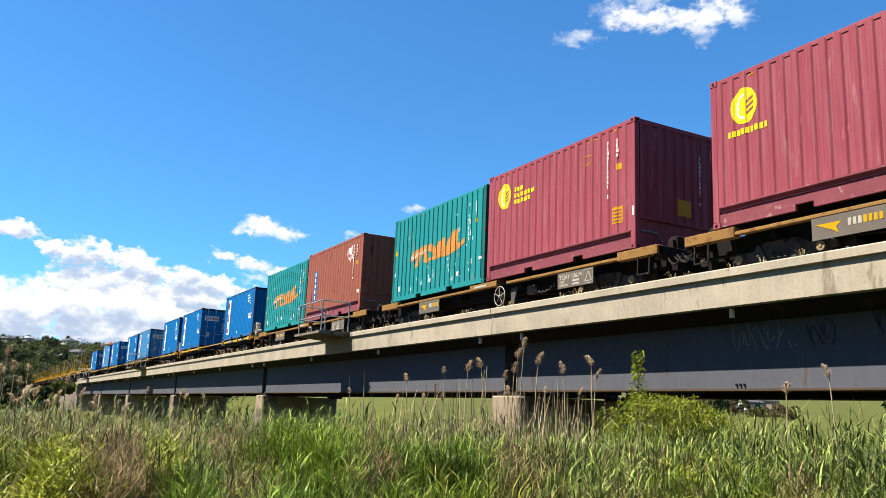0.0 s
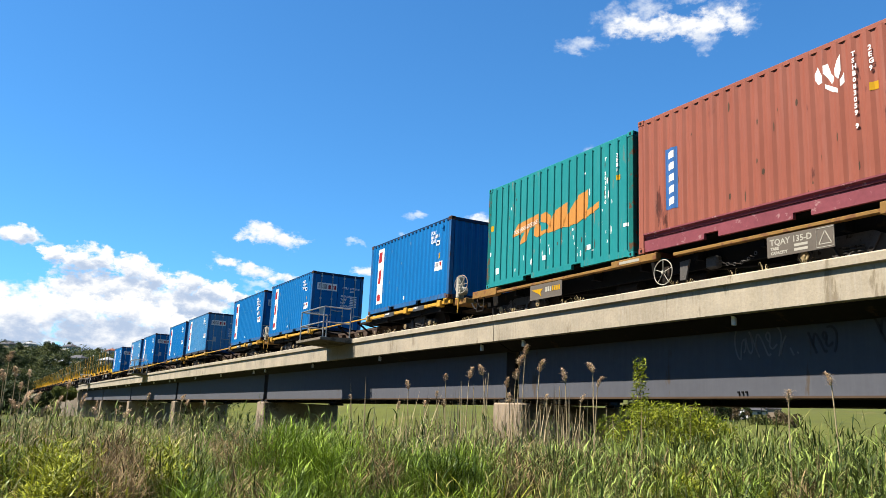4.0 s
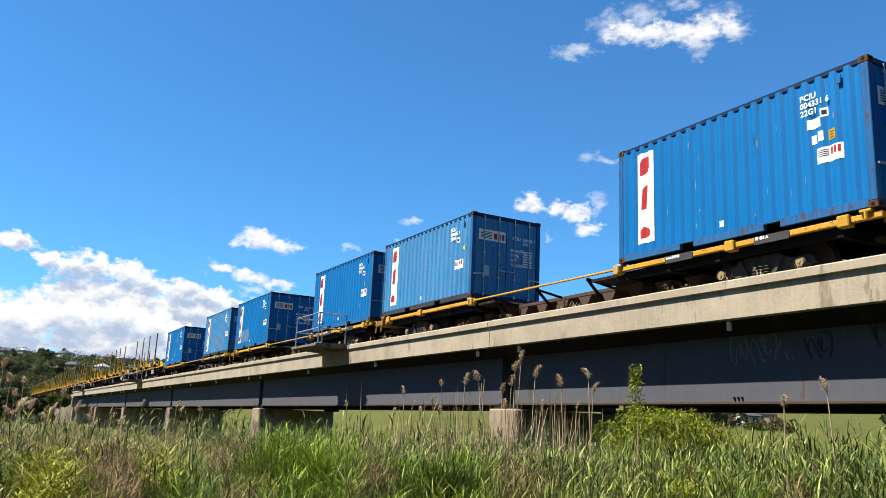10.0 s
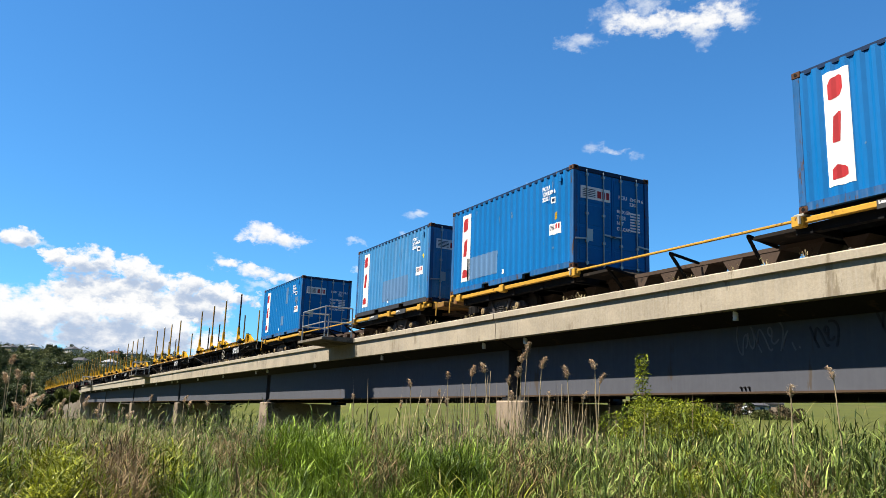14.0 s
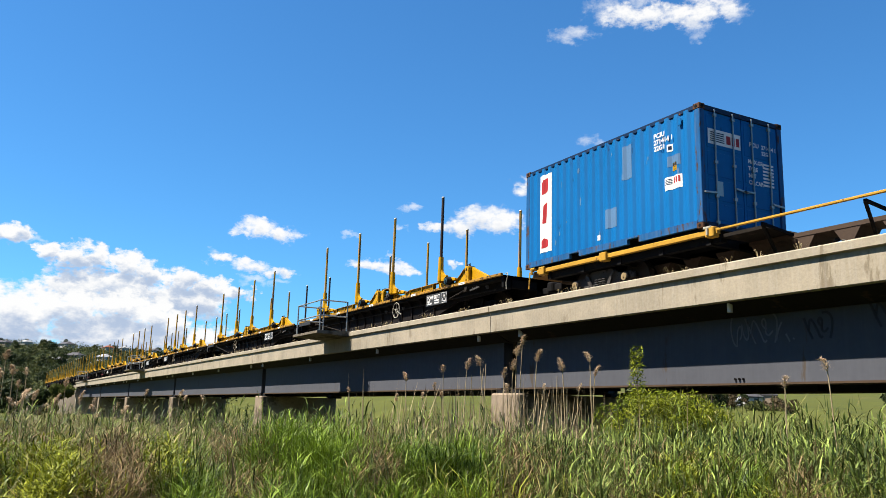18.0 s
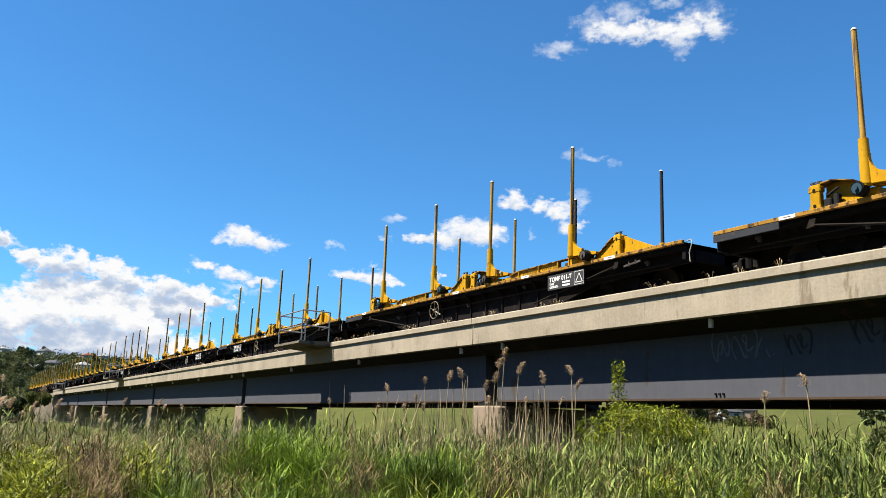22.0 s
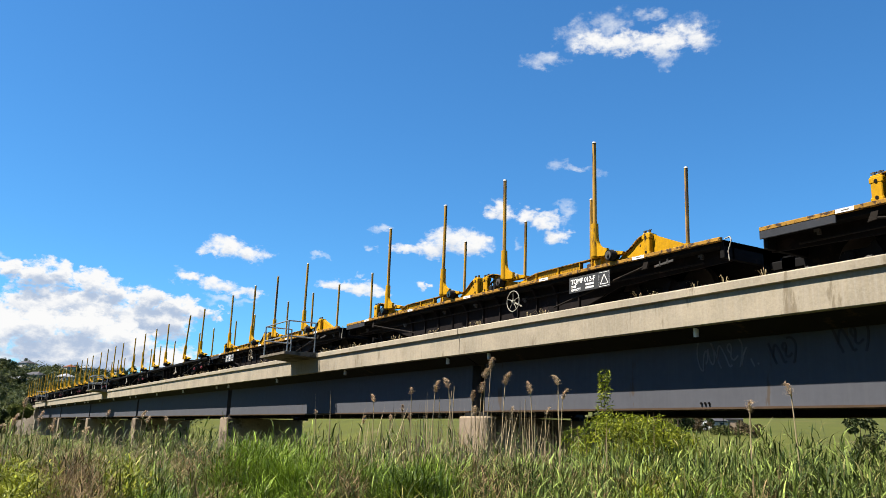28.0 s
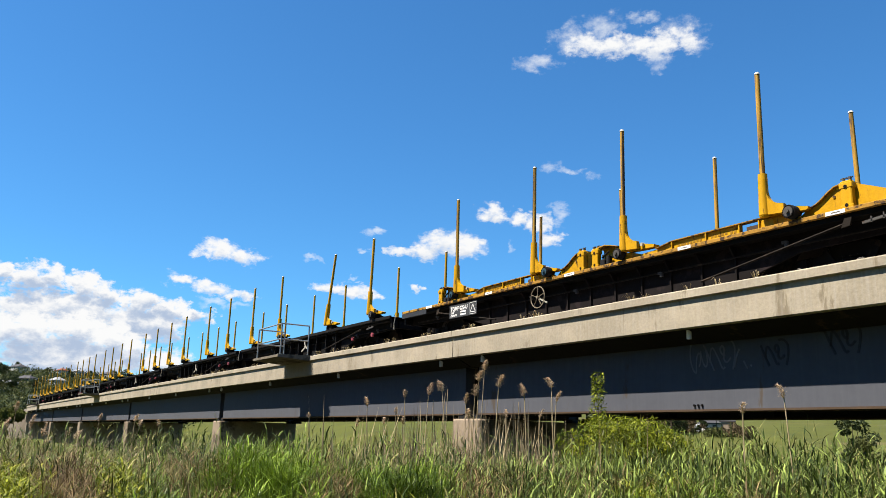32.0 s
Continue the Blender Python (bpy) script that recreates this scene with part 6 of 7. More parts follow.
def build_ground():
    def lines(core0, core1, step, far):
        out, v, st = [], core0, step
        while v > -far:
            st *= 1.22
            v -= st
            out.append(max(v, -far))
        out.reverse()
        n = int((core1 - core0) / step)
        out += [core0 + (core1 - core0) * i / n for i in range(n + 1)]
        v, st = core1, step
        while v < far:
            st *= 1.22
            v += st
            out.append(min(v, far))
        return out
    xs, ys = lines(-200, 40, 4.0, 3600), lines(-10, 40, 1.5, 3600)
    xs = sorted(set(xs + [BRIDGE_END - 0.6, BRIDGE_END - 0.4]))
    v = [(x, y, ground_z(x, y)) for y in ys for x in xs]
    n = len(xs)
    f = [(j * n + i, j * n + i + 1, (j + 1) * n + i + 1, (j + 1) * n + i) for j in range(len(ys) - 1) for i in range(n - 1)]
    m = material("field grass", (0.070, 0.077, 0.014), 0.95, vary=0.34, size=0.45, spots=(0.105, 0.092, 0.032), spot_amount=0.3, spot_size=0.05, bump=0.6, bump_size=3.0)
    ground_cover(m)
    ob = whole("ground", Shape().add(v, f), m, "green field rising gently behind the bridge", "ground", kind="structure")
    ob.data.shade_smooth()


build_ground()


def strips(n, base, length, width, direction, bend, lift, segs=3, stalk=False):
    """n curved blades as one list of corners and faces; all arguments are arrays of n rows."""
    side = np.stack([-direction[:, 1], direction[:, 0], np.zeros(n)], 1)
    v, k = [], np.linspace(0, 1, segs + 1)
    for t in k:
        out = direction * (bend * length * t * t)[:, None]
        up = np.stack([np.zeros(n), np.zeros(n), length * lift * t * (1 - 0.35 * bend * t * t)], 1)
        c = base + out + up + direction * (length * (1 - lift) * t)[:, None]
        w = (width * (1.0 - 0.35 * t if stalk else 0.55 + 0.9 * t if t < 0.4 else (1 - t) / 0.62) * 0.5)[:, None]
        if t < 1:
            v += [c - side * w, c + side * w]
        else:
            v += [c]
    m = 2 * segs + 1
    vs = np.stack(v, 1).reshape(-1, 3)
    o = np.arange(n)[:, None] * m
    quads = [np.concatenate([o + 2 * i, o + 2 * i + 1, o + 2 * i + 3, o + 2 * i + 2], 1) for i in range(segs - 1)]
    tri = np.concatenate([o + 2 * segs - 2, o + 2 * segs - 1, o + 2 * segs], 1)
    faces = [tuple(r) for q in quads for r in q.tolist()] + [tuple(r) for r in tri.tolist()]
    return vs, faces


def blades_object(name, sets, mat, label, category):
    vs, fs, n = [], [], 0
    for v, f in sets:
        vs.append(v)
        fs += [tuple(i + n for i in q) for q in f]
        n += len(v)
    me = bpy.data.meshes.new(name)
    me.from_pydata(np.concatenate(vs).tolist(), [], fs)
    me.materials.append(mat)
    return tagged(new(name, me), label, category, kind="stuff")


def spread(rng, n, h0, h1, r0, r1, power=1.0):
    """n random places by heading and distance from the bank where the path is; none inside the bridge's piers."""
    h = np.radians(rng.uniform(h0, h1, n))
    r = r0 + (r1 - r0) * rng.uniform(0, 1, n) ** power
    return np.stack([-np.sin(h) * r, np.cos(h) * r, np.zeros(n)], 1), np.degrees(h), r


def clump_noise(p, scale, seed):
    return np.array([noise.noise(Vector((x * scale, y * scale, seed))) for x, y, _ in p])


def unit(rng, n):
    a = rng.uniform(0, 2 * math.pi, n)
    return np.stack([np.cos(a), np.sin(a), np.zeros(n)], 1)


GREEN_GRASS = leaf_material("lush grass", (0.014, 0.032, 0.004), (0.28, 0.40, 0.045), 0.38, 0.14, 0.9, 1.4)
FERN_GREEN = leaf_material("yellow-green bushy leaf", (0.04, 0.055, 0.004), (0.36, 0.38, 0.035), 0.42, 0.18, 1.2, 1.4)
REED_GREEN = leaf_material("reed leaf", (0.012, 0.026, 0.006), (0.38, 0.48, 0.110), 0.52, 0.10, 1.5, 1.75)
REED_OLD = leaf_material("yellowing reed leaf", (0.03, 0.04, 0.012), (0.41, 0.37, 0.13), 0.5, 0.10, 1.1, 1.3)
REED_DRY = leaf_material("dry reed straw", (0.12, 0.085, 0.045), (0.58, 0.46, 0.28), 0.7, 0.12, 0.8, 1.0)
PLUME = leaf_material("reed plume", (0.38, 0.27, 0.17), (0.90, 0.72, 0.52), 0.85, 0.25, 6.0)
SHRUB = leaf_material("bright shrub leaf", (0.035, 0.06, 0.004), (0.46, 0.50, 0.040), 0.45, 0.22, 2.5, 1.5)
DARK_LEAF = leaf_material("dark tree leaf", (0.012, 0.021, 0.008), (0.070, 0.090, 0.026), 0.55, 0.15, 0.10, 1.0, 0.3, 2.2)
OLIVE_LEAF = leaf_material("olive tree leaf", (0.030, 0.042, 0.012), (0.165, 0.170, 0.050), 0.55, 0.2, 0.10, 1.0, 0.3, 2.2)
BUSH_LEAF = leaf_material("olive bush leaf", (0.060, 0.075, 0.016), (0.22, 0.24, 0.06), 0.55, 0.2, 0.6, 1.0, 0.4, 1.6)
BROWN_BUSH = leaf_material("brown bush twig", (0.035, 0.026, 0.012), (0.17, 0.125, 0.065), 0.7, 0.1, 0.5)
BARK = material("grey brown bark", (0.0912, 0.0684, 0.0494), 0.9, vary=0.3, size=4.0, bump=0.6, bump_size=10)


def reed_plants(rng, p, tall, leaves, low, wide, name, mat, label):
    """Upright stalks with stiff leaves set in two ranks, ending in a spear."""
    n = len(p)
    lean = unit(rng, n)
    sway = rng.uniform(0.0, 0.10, n)
    sets = [strips(n, p.copy(), tall, np.full(n, 0.010), lean, sway, np.ones(n), 3)]
    rank = rng.uniform(0, 2 * math.pi, n)
    for k in range(leaves):
        f = low + (0.97 - low) * k / (leaves - 1) + rng.uniform(-0.04, 0.04, n)
        base = p.copy()
        base[:, 2] = tall * f
        base[:, :2] += lean[:, :2] * (sway * tall * f * f)[:, None]
        a = rank + math.pi * (k % 2) + rng.normal(0, 0.45, n)
        way = np.stack([np.cos(a), np.sin(a), np.zeros(n)], 1)
        ln = rng.uniform(0.11, 0.29, n) * (1.0 - 0.35 * max(0.0, k / leaves - 0.5))
        lift = np.clip(rng.normal(0.60 if k < leaves - 2 else 0.84, 0.24, n), -0.05, 0.99)
        bend = rng.uniform(0.0, 0.95, n) ** 1.4
        broken = rng.uniform(0, 1, n) < 0.10
        bend[broken] = rng.uniform(0.7, 1.3, int(broken.sum()))
        sets.append(strips(n, base, ln, rng.uniform(0.55, 1.15, n) * wide, way, bend, lift, 3))
    blades_object(name, sets, mat, label, "reeds")


def plant_bank():
    rng = np.random.default_rng(7)
    # rounded mounds of lush grass, bushy herbs and withered stalks on the near bank: leaves spring from each mound's skin, dark gaps between
    def mounds(c, high, wide, per, lo, hi, thin, broad, up, mat, label, name):
        n = len(c) * per
        a = rng.uniform(0, 2 * math.pi, n)
        k = rng.uniform(-0.25, 1.0, n)
        q = np.sqrt(1 - k * k)
        ragged = rng.uniform(0.74, 1.06, n)
        w, h = np.repeat(wide, per), np.repeat(high, per)
        p = np.repeat(c, per, 0) + np.stack([np.cos(a) * q * w, np.sin(a) * q * w, np.zeros(n)], 1) * ragged[:, None]
        ln = rng.uniform(lo, hi, n)
        p[:, 2] = np.maximum(0.05, h - 0.55 * hi - 0.62 + 0.62 * k * ragged)
        b = a + rng.normal(0, 1.0, n)
        way = np.stack([np.cos(b), np.sin(b), np.zeros(n)], 1)
        lift = np.clip(rng.normal(up, 0.25, n), -0.25, 0.98)
        return blades_object(name, [strips(n, p, ln, rng.uniform(thin, broad, n), way, rng.uniform(0.0, 1.0, n) ** 1.4, lift, 3)], mat, label, "grass")

    c, h, r = spread(rng, 620, 18, 108, 5.9, 8.8, 0.8)
    high = 1.26 + 0.10 * (r - 6.0) + 0.26 * clump_noise(c, 0.6, 5.0) + rng.uniform(-0.12, 0.06, len(c))
    wide = rng.uniform(0.22, 0.44, len(c))
    kind = np.zeros(len(c), int)
    # where each sort of growth stands, by heading: 1 lush grass, 2 bushy herbs, 3 withered grass; lift sets how high it grows
    for h0, h1, k, share, lift in ((66.9, 72.8, 1, 1.0, 0.06), (58.2, 64.8, 1, 0.9, -0.06), (76.0, 79.0, 1, 0.6, -0.12), (43.0, 46.0, 2, 0.6, -0.12), (83.6, 86.6, 2, 0.9, -0.08), (77.6, 80.8, 2, 0.7, -0.06),
                                   (88.0, 93.0, 2, 0.4, -0.06), (80.9, 83.4, 3, 0.8, 0.0), (65.0, 67.4, 3, 1.0, 0.06), (53.8, 57.8, 3, 0.7, -0.06), (46.0, 51.0, 3, 0.5, -0.10), (36.0, 38.0, 3, 0.5, 0.0), (72.8, 75.6, 3, 0.3, 0.0)):
        hit = (h > h0) & (h < h1) & (rng.uniform(0, 1, len(c)) < share) & (kind == 0)
        kind[hit] = k
        high[hit] += lift
    rest = (kind == 0) & (rng.uniform(0, 1, len(c)) < 0.30)
    kind[rest] = rng.choice([1, 2, 3], int(rest.sum()), p=[0.6, 0.2, 0.2])
    high[rest] -= 0.14
    for k, per, lo, hi, thin, broad, up, mat, label, name in (
            (1, 820, 0.12, 0.30, 0.006, 0.012, 0.55, GREEN_GRASS, "lush green grass in rounded mounds on the bank", "grass"),
            (2, 680, 0.05, 0.13, 0.010, 0.020, 0.45, FERN_GREEN, "yellow-green bushy herbs on the bank", "herb"),
            (3, 420, 0.08, 0.28, 0.005, 0.010, 0.50, WITHERED, "withered brown grass in patches on the bank", "withered_grass")):
        pick = kind == k
        mounds(c[pick], high[pick], wide[pick], per, lo, hi, thin, broad, up, mat, label, name)
    # thin yellowish grass that stands up between the mounds
    c, h, r = spread(rng, 130, 18, 106, 6.2, 8.8, 1.0)
    keep = clump_noise(c, 0.55, 43.0) > 0.0
    c, r = c[keep], r[keep]
    per = 90
    high = 1.34 - r * 0.02 + 0.40 * clump_noise(c, 0.5, 5.0) + rng.uniform(-0.12, 0.12, len(c))
    n = len(c) * per
    way = unit(rng, n)
    out = rng.uniform(0, 1, n) ** 0.7
    p = np.repeat(c, per, 0) + way * (0.16 * out)[:, None]
    length = np.repeat(high, per) * rng.uniform(0.55, 1.08, n)
    start = rng.uniform(0.40, 0.86, n)
    p[:, 2] = length * start
    p += way * (0.26 * start * out)[:, None]
    b = strips(n, p, length * (1 - start) * 1.1, rng.uniform(0.006, 0.012, n), unit(rng, n) * 0.6 + way * 0.7, 0.15 + 1.1 * out * rng.uniform(0.3, 1.3, n), np.ones(n), 3)
    blades_object("grass", [b], FERN_GREEN, "thin yellowish grass standing between the mounds", "grass")
    # short trodden grass where the path runs along the bank
    n = 26000
    p, h, r = spread(rng, n, -180, 180, 0.5, 9.0, 0.6)
    keep = (r < 5.8) | (h < 16) | (h > 108)
    keep &= p[:, 1] < 10.0
    p = p[keep]
    n = len(p)
    b = strips(n, p, rng.uniform(0.06, 0.22, n), rng.uniform(0.005, 0.010, n), unit(rng, n), rng.uniform(0.1, 1.0, n), np.ones(n), 2)
    blades_object("short_grass", [b], GREEN_GRASS, "short trodden grass along the bank", "grass")
    # green reeds, broad-leaved, thick on the near side of the bridge
    n = 15500
    p, h, r = spread(rng, n, 16, 108, 6.9, 22.0, 1.5)
    far = p[:, 1] > 10.2
    keep = ~far | ((rng.uniform(0, 1, n) < 0.25) & (p[:, 1] < 24))
    c = clump_noise(p, 0.75, 9.0)
    straw = np.clip((h - 78) / 14, 0, 1)
    keep &= (c + 0.3 * rng.uniform(-1, 1, n)) > -0.14 + 0.16 * straw
    keep &= rng.uniform(0, 1, n) > 0.35 * straw
    keep &= ~((r < 8.5) & (((h > 66.9) & (h < 72.8)) | ((h > 58.2) & (h < 64.8))) & (rng.uniform(0, 1, n) < 0.85))
    p, h, r, c, far = p[keep], h[keep], r[keep], c[keep], far[keep]
    n = len(p)
    tall = 1.10 + 0.32 * np.clip((r - 7.9) / 2.4, 0, 1) + 0.36 * c + rng.uniform(-0.26, 0.12, n)
    tall += 0.22 * np.clip((52 - h) / 10, 0, 1.4) + 0.10 * np.clip((h - 84) / 14, 0, 1)
    tall[far] = np.minimum(tall[far], 1.25)
    old = rng.uniform(0, 1, n) < 0.36 + 0.3 * np.clip((h - 76) / 14, 0, 1)
    reed_plants(rng, p[~old], tall[~old], 13, 0.34, 0.014 + 0.006 * np.clip((54 - h[~old]) / 12, 0, 1), "reed", REED_GREEN, "dense green reeds with stiff standing leaves")
    reed_plants(rng, p[old], tall[old], 9, 0.30, 0.015, "reed", REED_OLD, "yellowing reeds among the green ones")
    # a thicker belt of reeds before the field, towards the farm
    n = 5200
    q, hq, rq = spread(rng, n, 18, 60, 8.2, 13.0, 1.0)
    keep = q[:, 1] < 10.0
    q, hq = q[keep], hq[keep]
    reed_plants(rng, q, 1.22 + 0.30 * clump_noise(q, 0.7, 51.0) + rng.uniform(-0.16, 0.16, len(q)) + 0.12 * np.clip((50 - hq) / 10, 0, 1.6), 12, 0.36, 0.017, "reed", REED_GREEN, "thick belt of green reeds before the field")
    # single tall reeds that stand above the rest
    n = 420
    q, hq, rq = spread(rng, n, 20, 98, 8.6, 15.0, 1.0)
    keep = (q[:, 1] < 10.0) & (clump_noise(q, 0.5, 14.0) > -0.15)
    q, rq = q[keep], rq[keep]
    reed_plants(rng, q, 1.54 + 0.012 * (rq - 8) + rng.uniform(-0.14, 0.18, len(q)), 9, 0.5, 0.022, "reed", REED_GREEN, "tall broad-leaved reeds above the others")
    # bare straw stalks, most of them to the far side and round the near pier
    n = 16500
    p, h, r = spread(rng, n, 16, 112, 6.6, 30.0, 1.3)
    w = 0.19 + 0.42 * np.clip((h - 72) / 10, 0, 1) + 1.3 * np.clip(clump_noise(p, 0.9, 21.0) - 0.04, 0, 1)
    pier = np.exp(-((h - 57.5) / 4.5) ** 2) * (r > 9.5)
    keep = (rng.uniform(0, 1, n) < w + 0.35 * pier) & (p[:, 1] < 10.3)
    p, h, r, pier = p[keep], h[keep], r[keep], pier[keep]
    n = len(p)
    tall = 0.95 + 0.45 * np.clip((r - 7.0) / 4.0, 0, 1) + rng.uniform(-0.3, 0.26, n) + pier * rng.uniform(-0.1, 0.55, n)
    sets = [strips(n, p.copy(), tall, rng.uniform(0.006, 0.010, n), unit(rng, n), rng.uniform(0.0, 0.16, n), np.ones(n), 3, True)]
    for k in range(3):
        base = p.copy()
        base[:, 2] = tall * rng.uniform(0.25, 0.85, n)
        sets.append(strips(n, base, rng.uniform(0.12, 0.34, n), rng.uniform(0.008, 0.016, n), unit(rng, n), rng.uniform(0.2, 1.3, n), rng.uniform(0.3, 0.9, n), 3))
    # the thick stand of dead stalks before the near pier
    n = 560
    hh, rr = np.radians(rng.normal(57.0, 4.2, n)), rng.uniform(10.5, 15.8, n)
    q = np.stack([-np.sin(hh) * rr, np.cos(hh) * rr, np.zeros(n)], 1)
    q = q[q[:, 1] < 10.2]
    n = len(q)
    sets.append(strips(n, q, 1.50 + 0.85 * rng.uniform(0, 1, n) ** 1.4, rng.uniform(0.012, 0.019, n), unit(rng, n), rng.uniform(0.0, 0.24, n), np.ones(n), 4, True))
    blades_object("dry_reed", sets, REED_DRY, "dry straw-coloured reeds standing among the green", "reeds")
    # withered brown leaves in patches low between the stalks
    n = 30000
    p, h, r = spread(rng, n, 16, 110, 7.8, 12.5, 1.2)
    keep = clump_noise(p, 0.8, 33.0) + 0.12 * rng.uniform(-1, 1, n) > 0.16
    p, r = p[keep], r[keep]
    n = len(p)
    p[:, 2] = rng.uniform(0.55, 1.30, n)
    sets = [strips(n, p, rng.uniform(0.08, 0.24, n), rng.uniform(0.007, 0.014, n), unit(rng, n), rng.uniform(0.2, 1.2, n), rng.uniform(0.3, 1.0, n), 3)]
    blades_object("withered_reed", sets, WITHERED, "withered brown leaves hanging between the reeds", "reeds")
    # low undergrowth that closes the ground, coloured dark to stand in for shade
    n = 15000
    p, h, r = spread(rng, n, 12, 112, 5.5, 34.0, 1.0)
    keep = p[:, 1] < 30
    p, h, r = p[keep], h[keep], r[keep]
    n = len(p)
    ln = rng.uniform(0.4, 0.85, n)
    blades_object("undergrowth", [strips(n, p, ln, rng.uniform(0.012, 0.03, n), unit(rng, n), rng.uniform(0.2, 0.9, n), np.ones(n), 2)], UNDER, "low undergrowth between the reeds, its green darkened as shade", "undergrowth")


UNDER = leaf_material("shade-darkened undergrowth", (0.008, 0.011, 0.004), (0.05, 0.06, 0.015), 0.6, 0.05, 1.0)
WITHERED = leaf_material("withered reed leaf", (0.05, 0.032, 0.015), (0.34, 0.24, 0.12), 0.7, 0.12, 1.5)
plant_bank()


def plume_reed(rng, size, bend, full):
    """One tall dry reed on its root, with a feathery nodding head."""
    t = tagged(new("plume_reed"), "tall dry reed with a feathery tan plume", "reed", "plumed reeds before the girder")
    n = 8
    pts = [Vector((bend * (i / n) ** 2.2 * size, 0, size * i / n)) for i in range(n + 1)]
    s = Shape()
    for a, b in zip(pts, pts[1:]):
        s.bar(a, b, 0.0068, 5, 0.006)
    part("stem", s, REED_DRY, t)
    if full > 0:
        m = int(620 * full)
        side = 1 if bend >= 0 else -1
        long, fat = 0.185 * rng.uniform(0.85, 1.15) * (0.65 + 0.45 * full), 0.044 * (0.6 + 0.5 * full) * rng.uniform(0.8, 1.15)
        k = rng.uniform(0, 1, m)
        nod = rng.uniform(0.4, 1.1)
        # a loose teardrop that nods a little to one side
        spine = np.stack([side * nod * long * 0.55 * k ** 1.7, np.zeros(m), long * (k - 0.30 * nod * k ** 2.4)], 1) + np.array(pts[-1]) - np.array([0, 0, 0.55 * long])
        a = rng.uniform(0, 2 * math.pi, m)
        rad = fat * np.sin(np.pi * np.clip(k, 0.04, 0.97) ** 0.8) * rng.uniform(0.05, 1.0, m) ** 0.6 * np.where(np.sin(17 * k + 2.0 * np.cos(a)) > -0.2, 1.0, 0.55)
        base = spine + np.stack([np.cos(a) * rad, np.sin(a) * rad, -0.25 * rad], 1)
        d = np.stack([np.cos(a) + 0.5 * side, np.sin(a), np.zeros(m)], 1)
        d /= np.linalg.norm(d, axis=1)[:, None]
        v, f = strips(m, base, rng.uniform(0.020, 0.050, m), rng.uniform(0.004, 0.009, m), d, rng.uniform(0.2, 0.9, m), rng.uniform(0.0, 0.95, m), 2)
        part("plume", Shape().add(v.tolist(), f), PLUME, t, "feathery tan seed head")
    m = 2
    base = np.array([pts[int(k)] for k in rng.integers(2, 6, m)])
    v, f = strips(m, base, rng.uniform(0.15, 0.3, m), rng.uniform(0.01, 0.016, m), unit(rng, m), rng.uniform(0.5, 1.2, m), rng.uniform(0.4, 0.9, m), 3)
    part("leaf", Shape().add(v.tolist(), f), REED_DRY, t)
    return t


def plant_plumes():
    rng = np.random.default_rng(11)
    for h, r, size, full in PLUMES:
        t = plume_reed(rng, size, rng.uniform(0.01, 0.06) * rng.choice([1, 1, -1]), full * (0.75 if h > 76 else 1.0))
        t.matrix_basis = pose(-math.sin(radians(h)) * r, math.cos(radians(h)) * r, 0, 0, 0, rng.uniform(-40, 40))
    # a crowd of them towards the far end of the bridge
    kinds = [plume_reed(rng, s, rng.uniform(-0.04, 0.07), f) for s, f in ((1.66, 0.8), (1.74, 0.7), (1.58, 0.9), (1.80, 0.8), (1.52, 0.6))]
    for k in range(30):
        h, r = 78 + 17 * rng.uniform(0, 1) ** 0.7, rng.uniform(11.5, 24)
        m = pose(-math.sin(radians(h)) * r, math.cos(radians(h)) * r, rng.uniform(-0.12, 0), 0, 0, rng.uniform(-180, 180))
        if k < 5:
            kinds[k].matrix_basis = m
        else:
            copy_thing(kinds[k % 5], m)


PLUMES = [
    (63.56, 15.3, 2.32, 1.00), (60.98, 14.3, 2.41, 0.45), (59.61, 16.0, 2.62, 1.30), (57.96, 12.1, 2.44, 0.80), (56.84, 14.0, 2.36, 0.80),
    (55.83, 14.2, 2.93, 1.00), (56.05, 11.9, 2.59, 1.00), (54.87, 11.0, 2.45, 0.70), (52.48, 11.3, 2.36, 0.75), (50.72, 12.3, 2.56, 0.80),
    (50.87, 12.0, 2.32, 0.70), (38.54, 8.4, 2.04, 0.30), (35.53, 8.9, 2.25, 0.50), (61.64, 16.0, 2.17, 0.50), (61.14, 14.9, 1.98, 0.80),
    (62.40, 16.0, 1.99, 0.60), (59.07, 16.0, 2.38, 0.00), (58.61, 15.1, 2.47, 0.00), (58.23, 13.6, 2.46, 0.00), (56.38, 12.0, 2.37, 0.60),
    (64.35, 16.0, 1.92, 0.60), (54.01, 12.6, 2.08, 0.30), (53.25, 13.9, 2.30, 0.00), (51.89, 13.1, 2.11, 0.30), (56.54, 12.6, 2.06, 0.70),
    (89.22, 15.8, 2.43, 1.50), (88.66, 13.6, 2.11, 1.40), (89.23, 14.2, 2.07, 1.30), (85.70, 17.1, 2.03, 1.20), (87.90, 16.9, 2.20, 0.80),
    (84.87, 16.1, 1.77, 1.00), (81.00, 18.2, 1.89, 0.80), (78.79, 18.4, 1.92, 1.00), (78.50, 18.0, 1.81, 0.80), (77.17, 17.2, 1.82, 0.60),
    (86.28, 16.1, 1.64, 1.00), (87.46, 13.6, 1.75, 1.20), (83.83, 17.2, 1.67, 0.90), (88.33, 18.4, 1.99, 1.20), (82.80, 15.3, 1.61, 0.80),
    (67.49, 16.0, 2.04, 0.30),
]
plant_plumes()


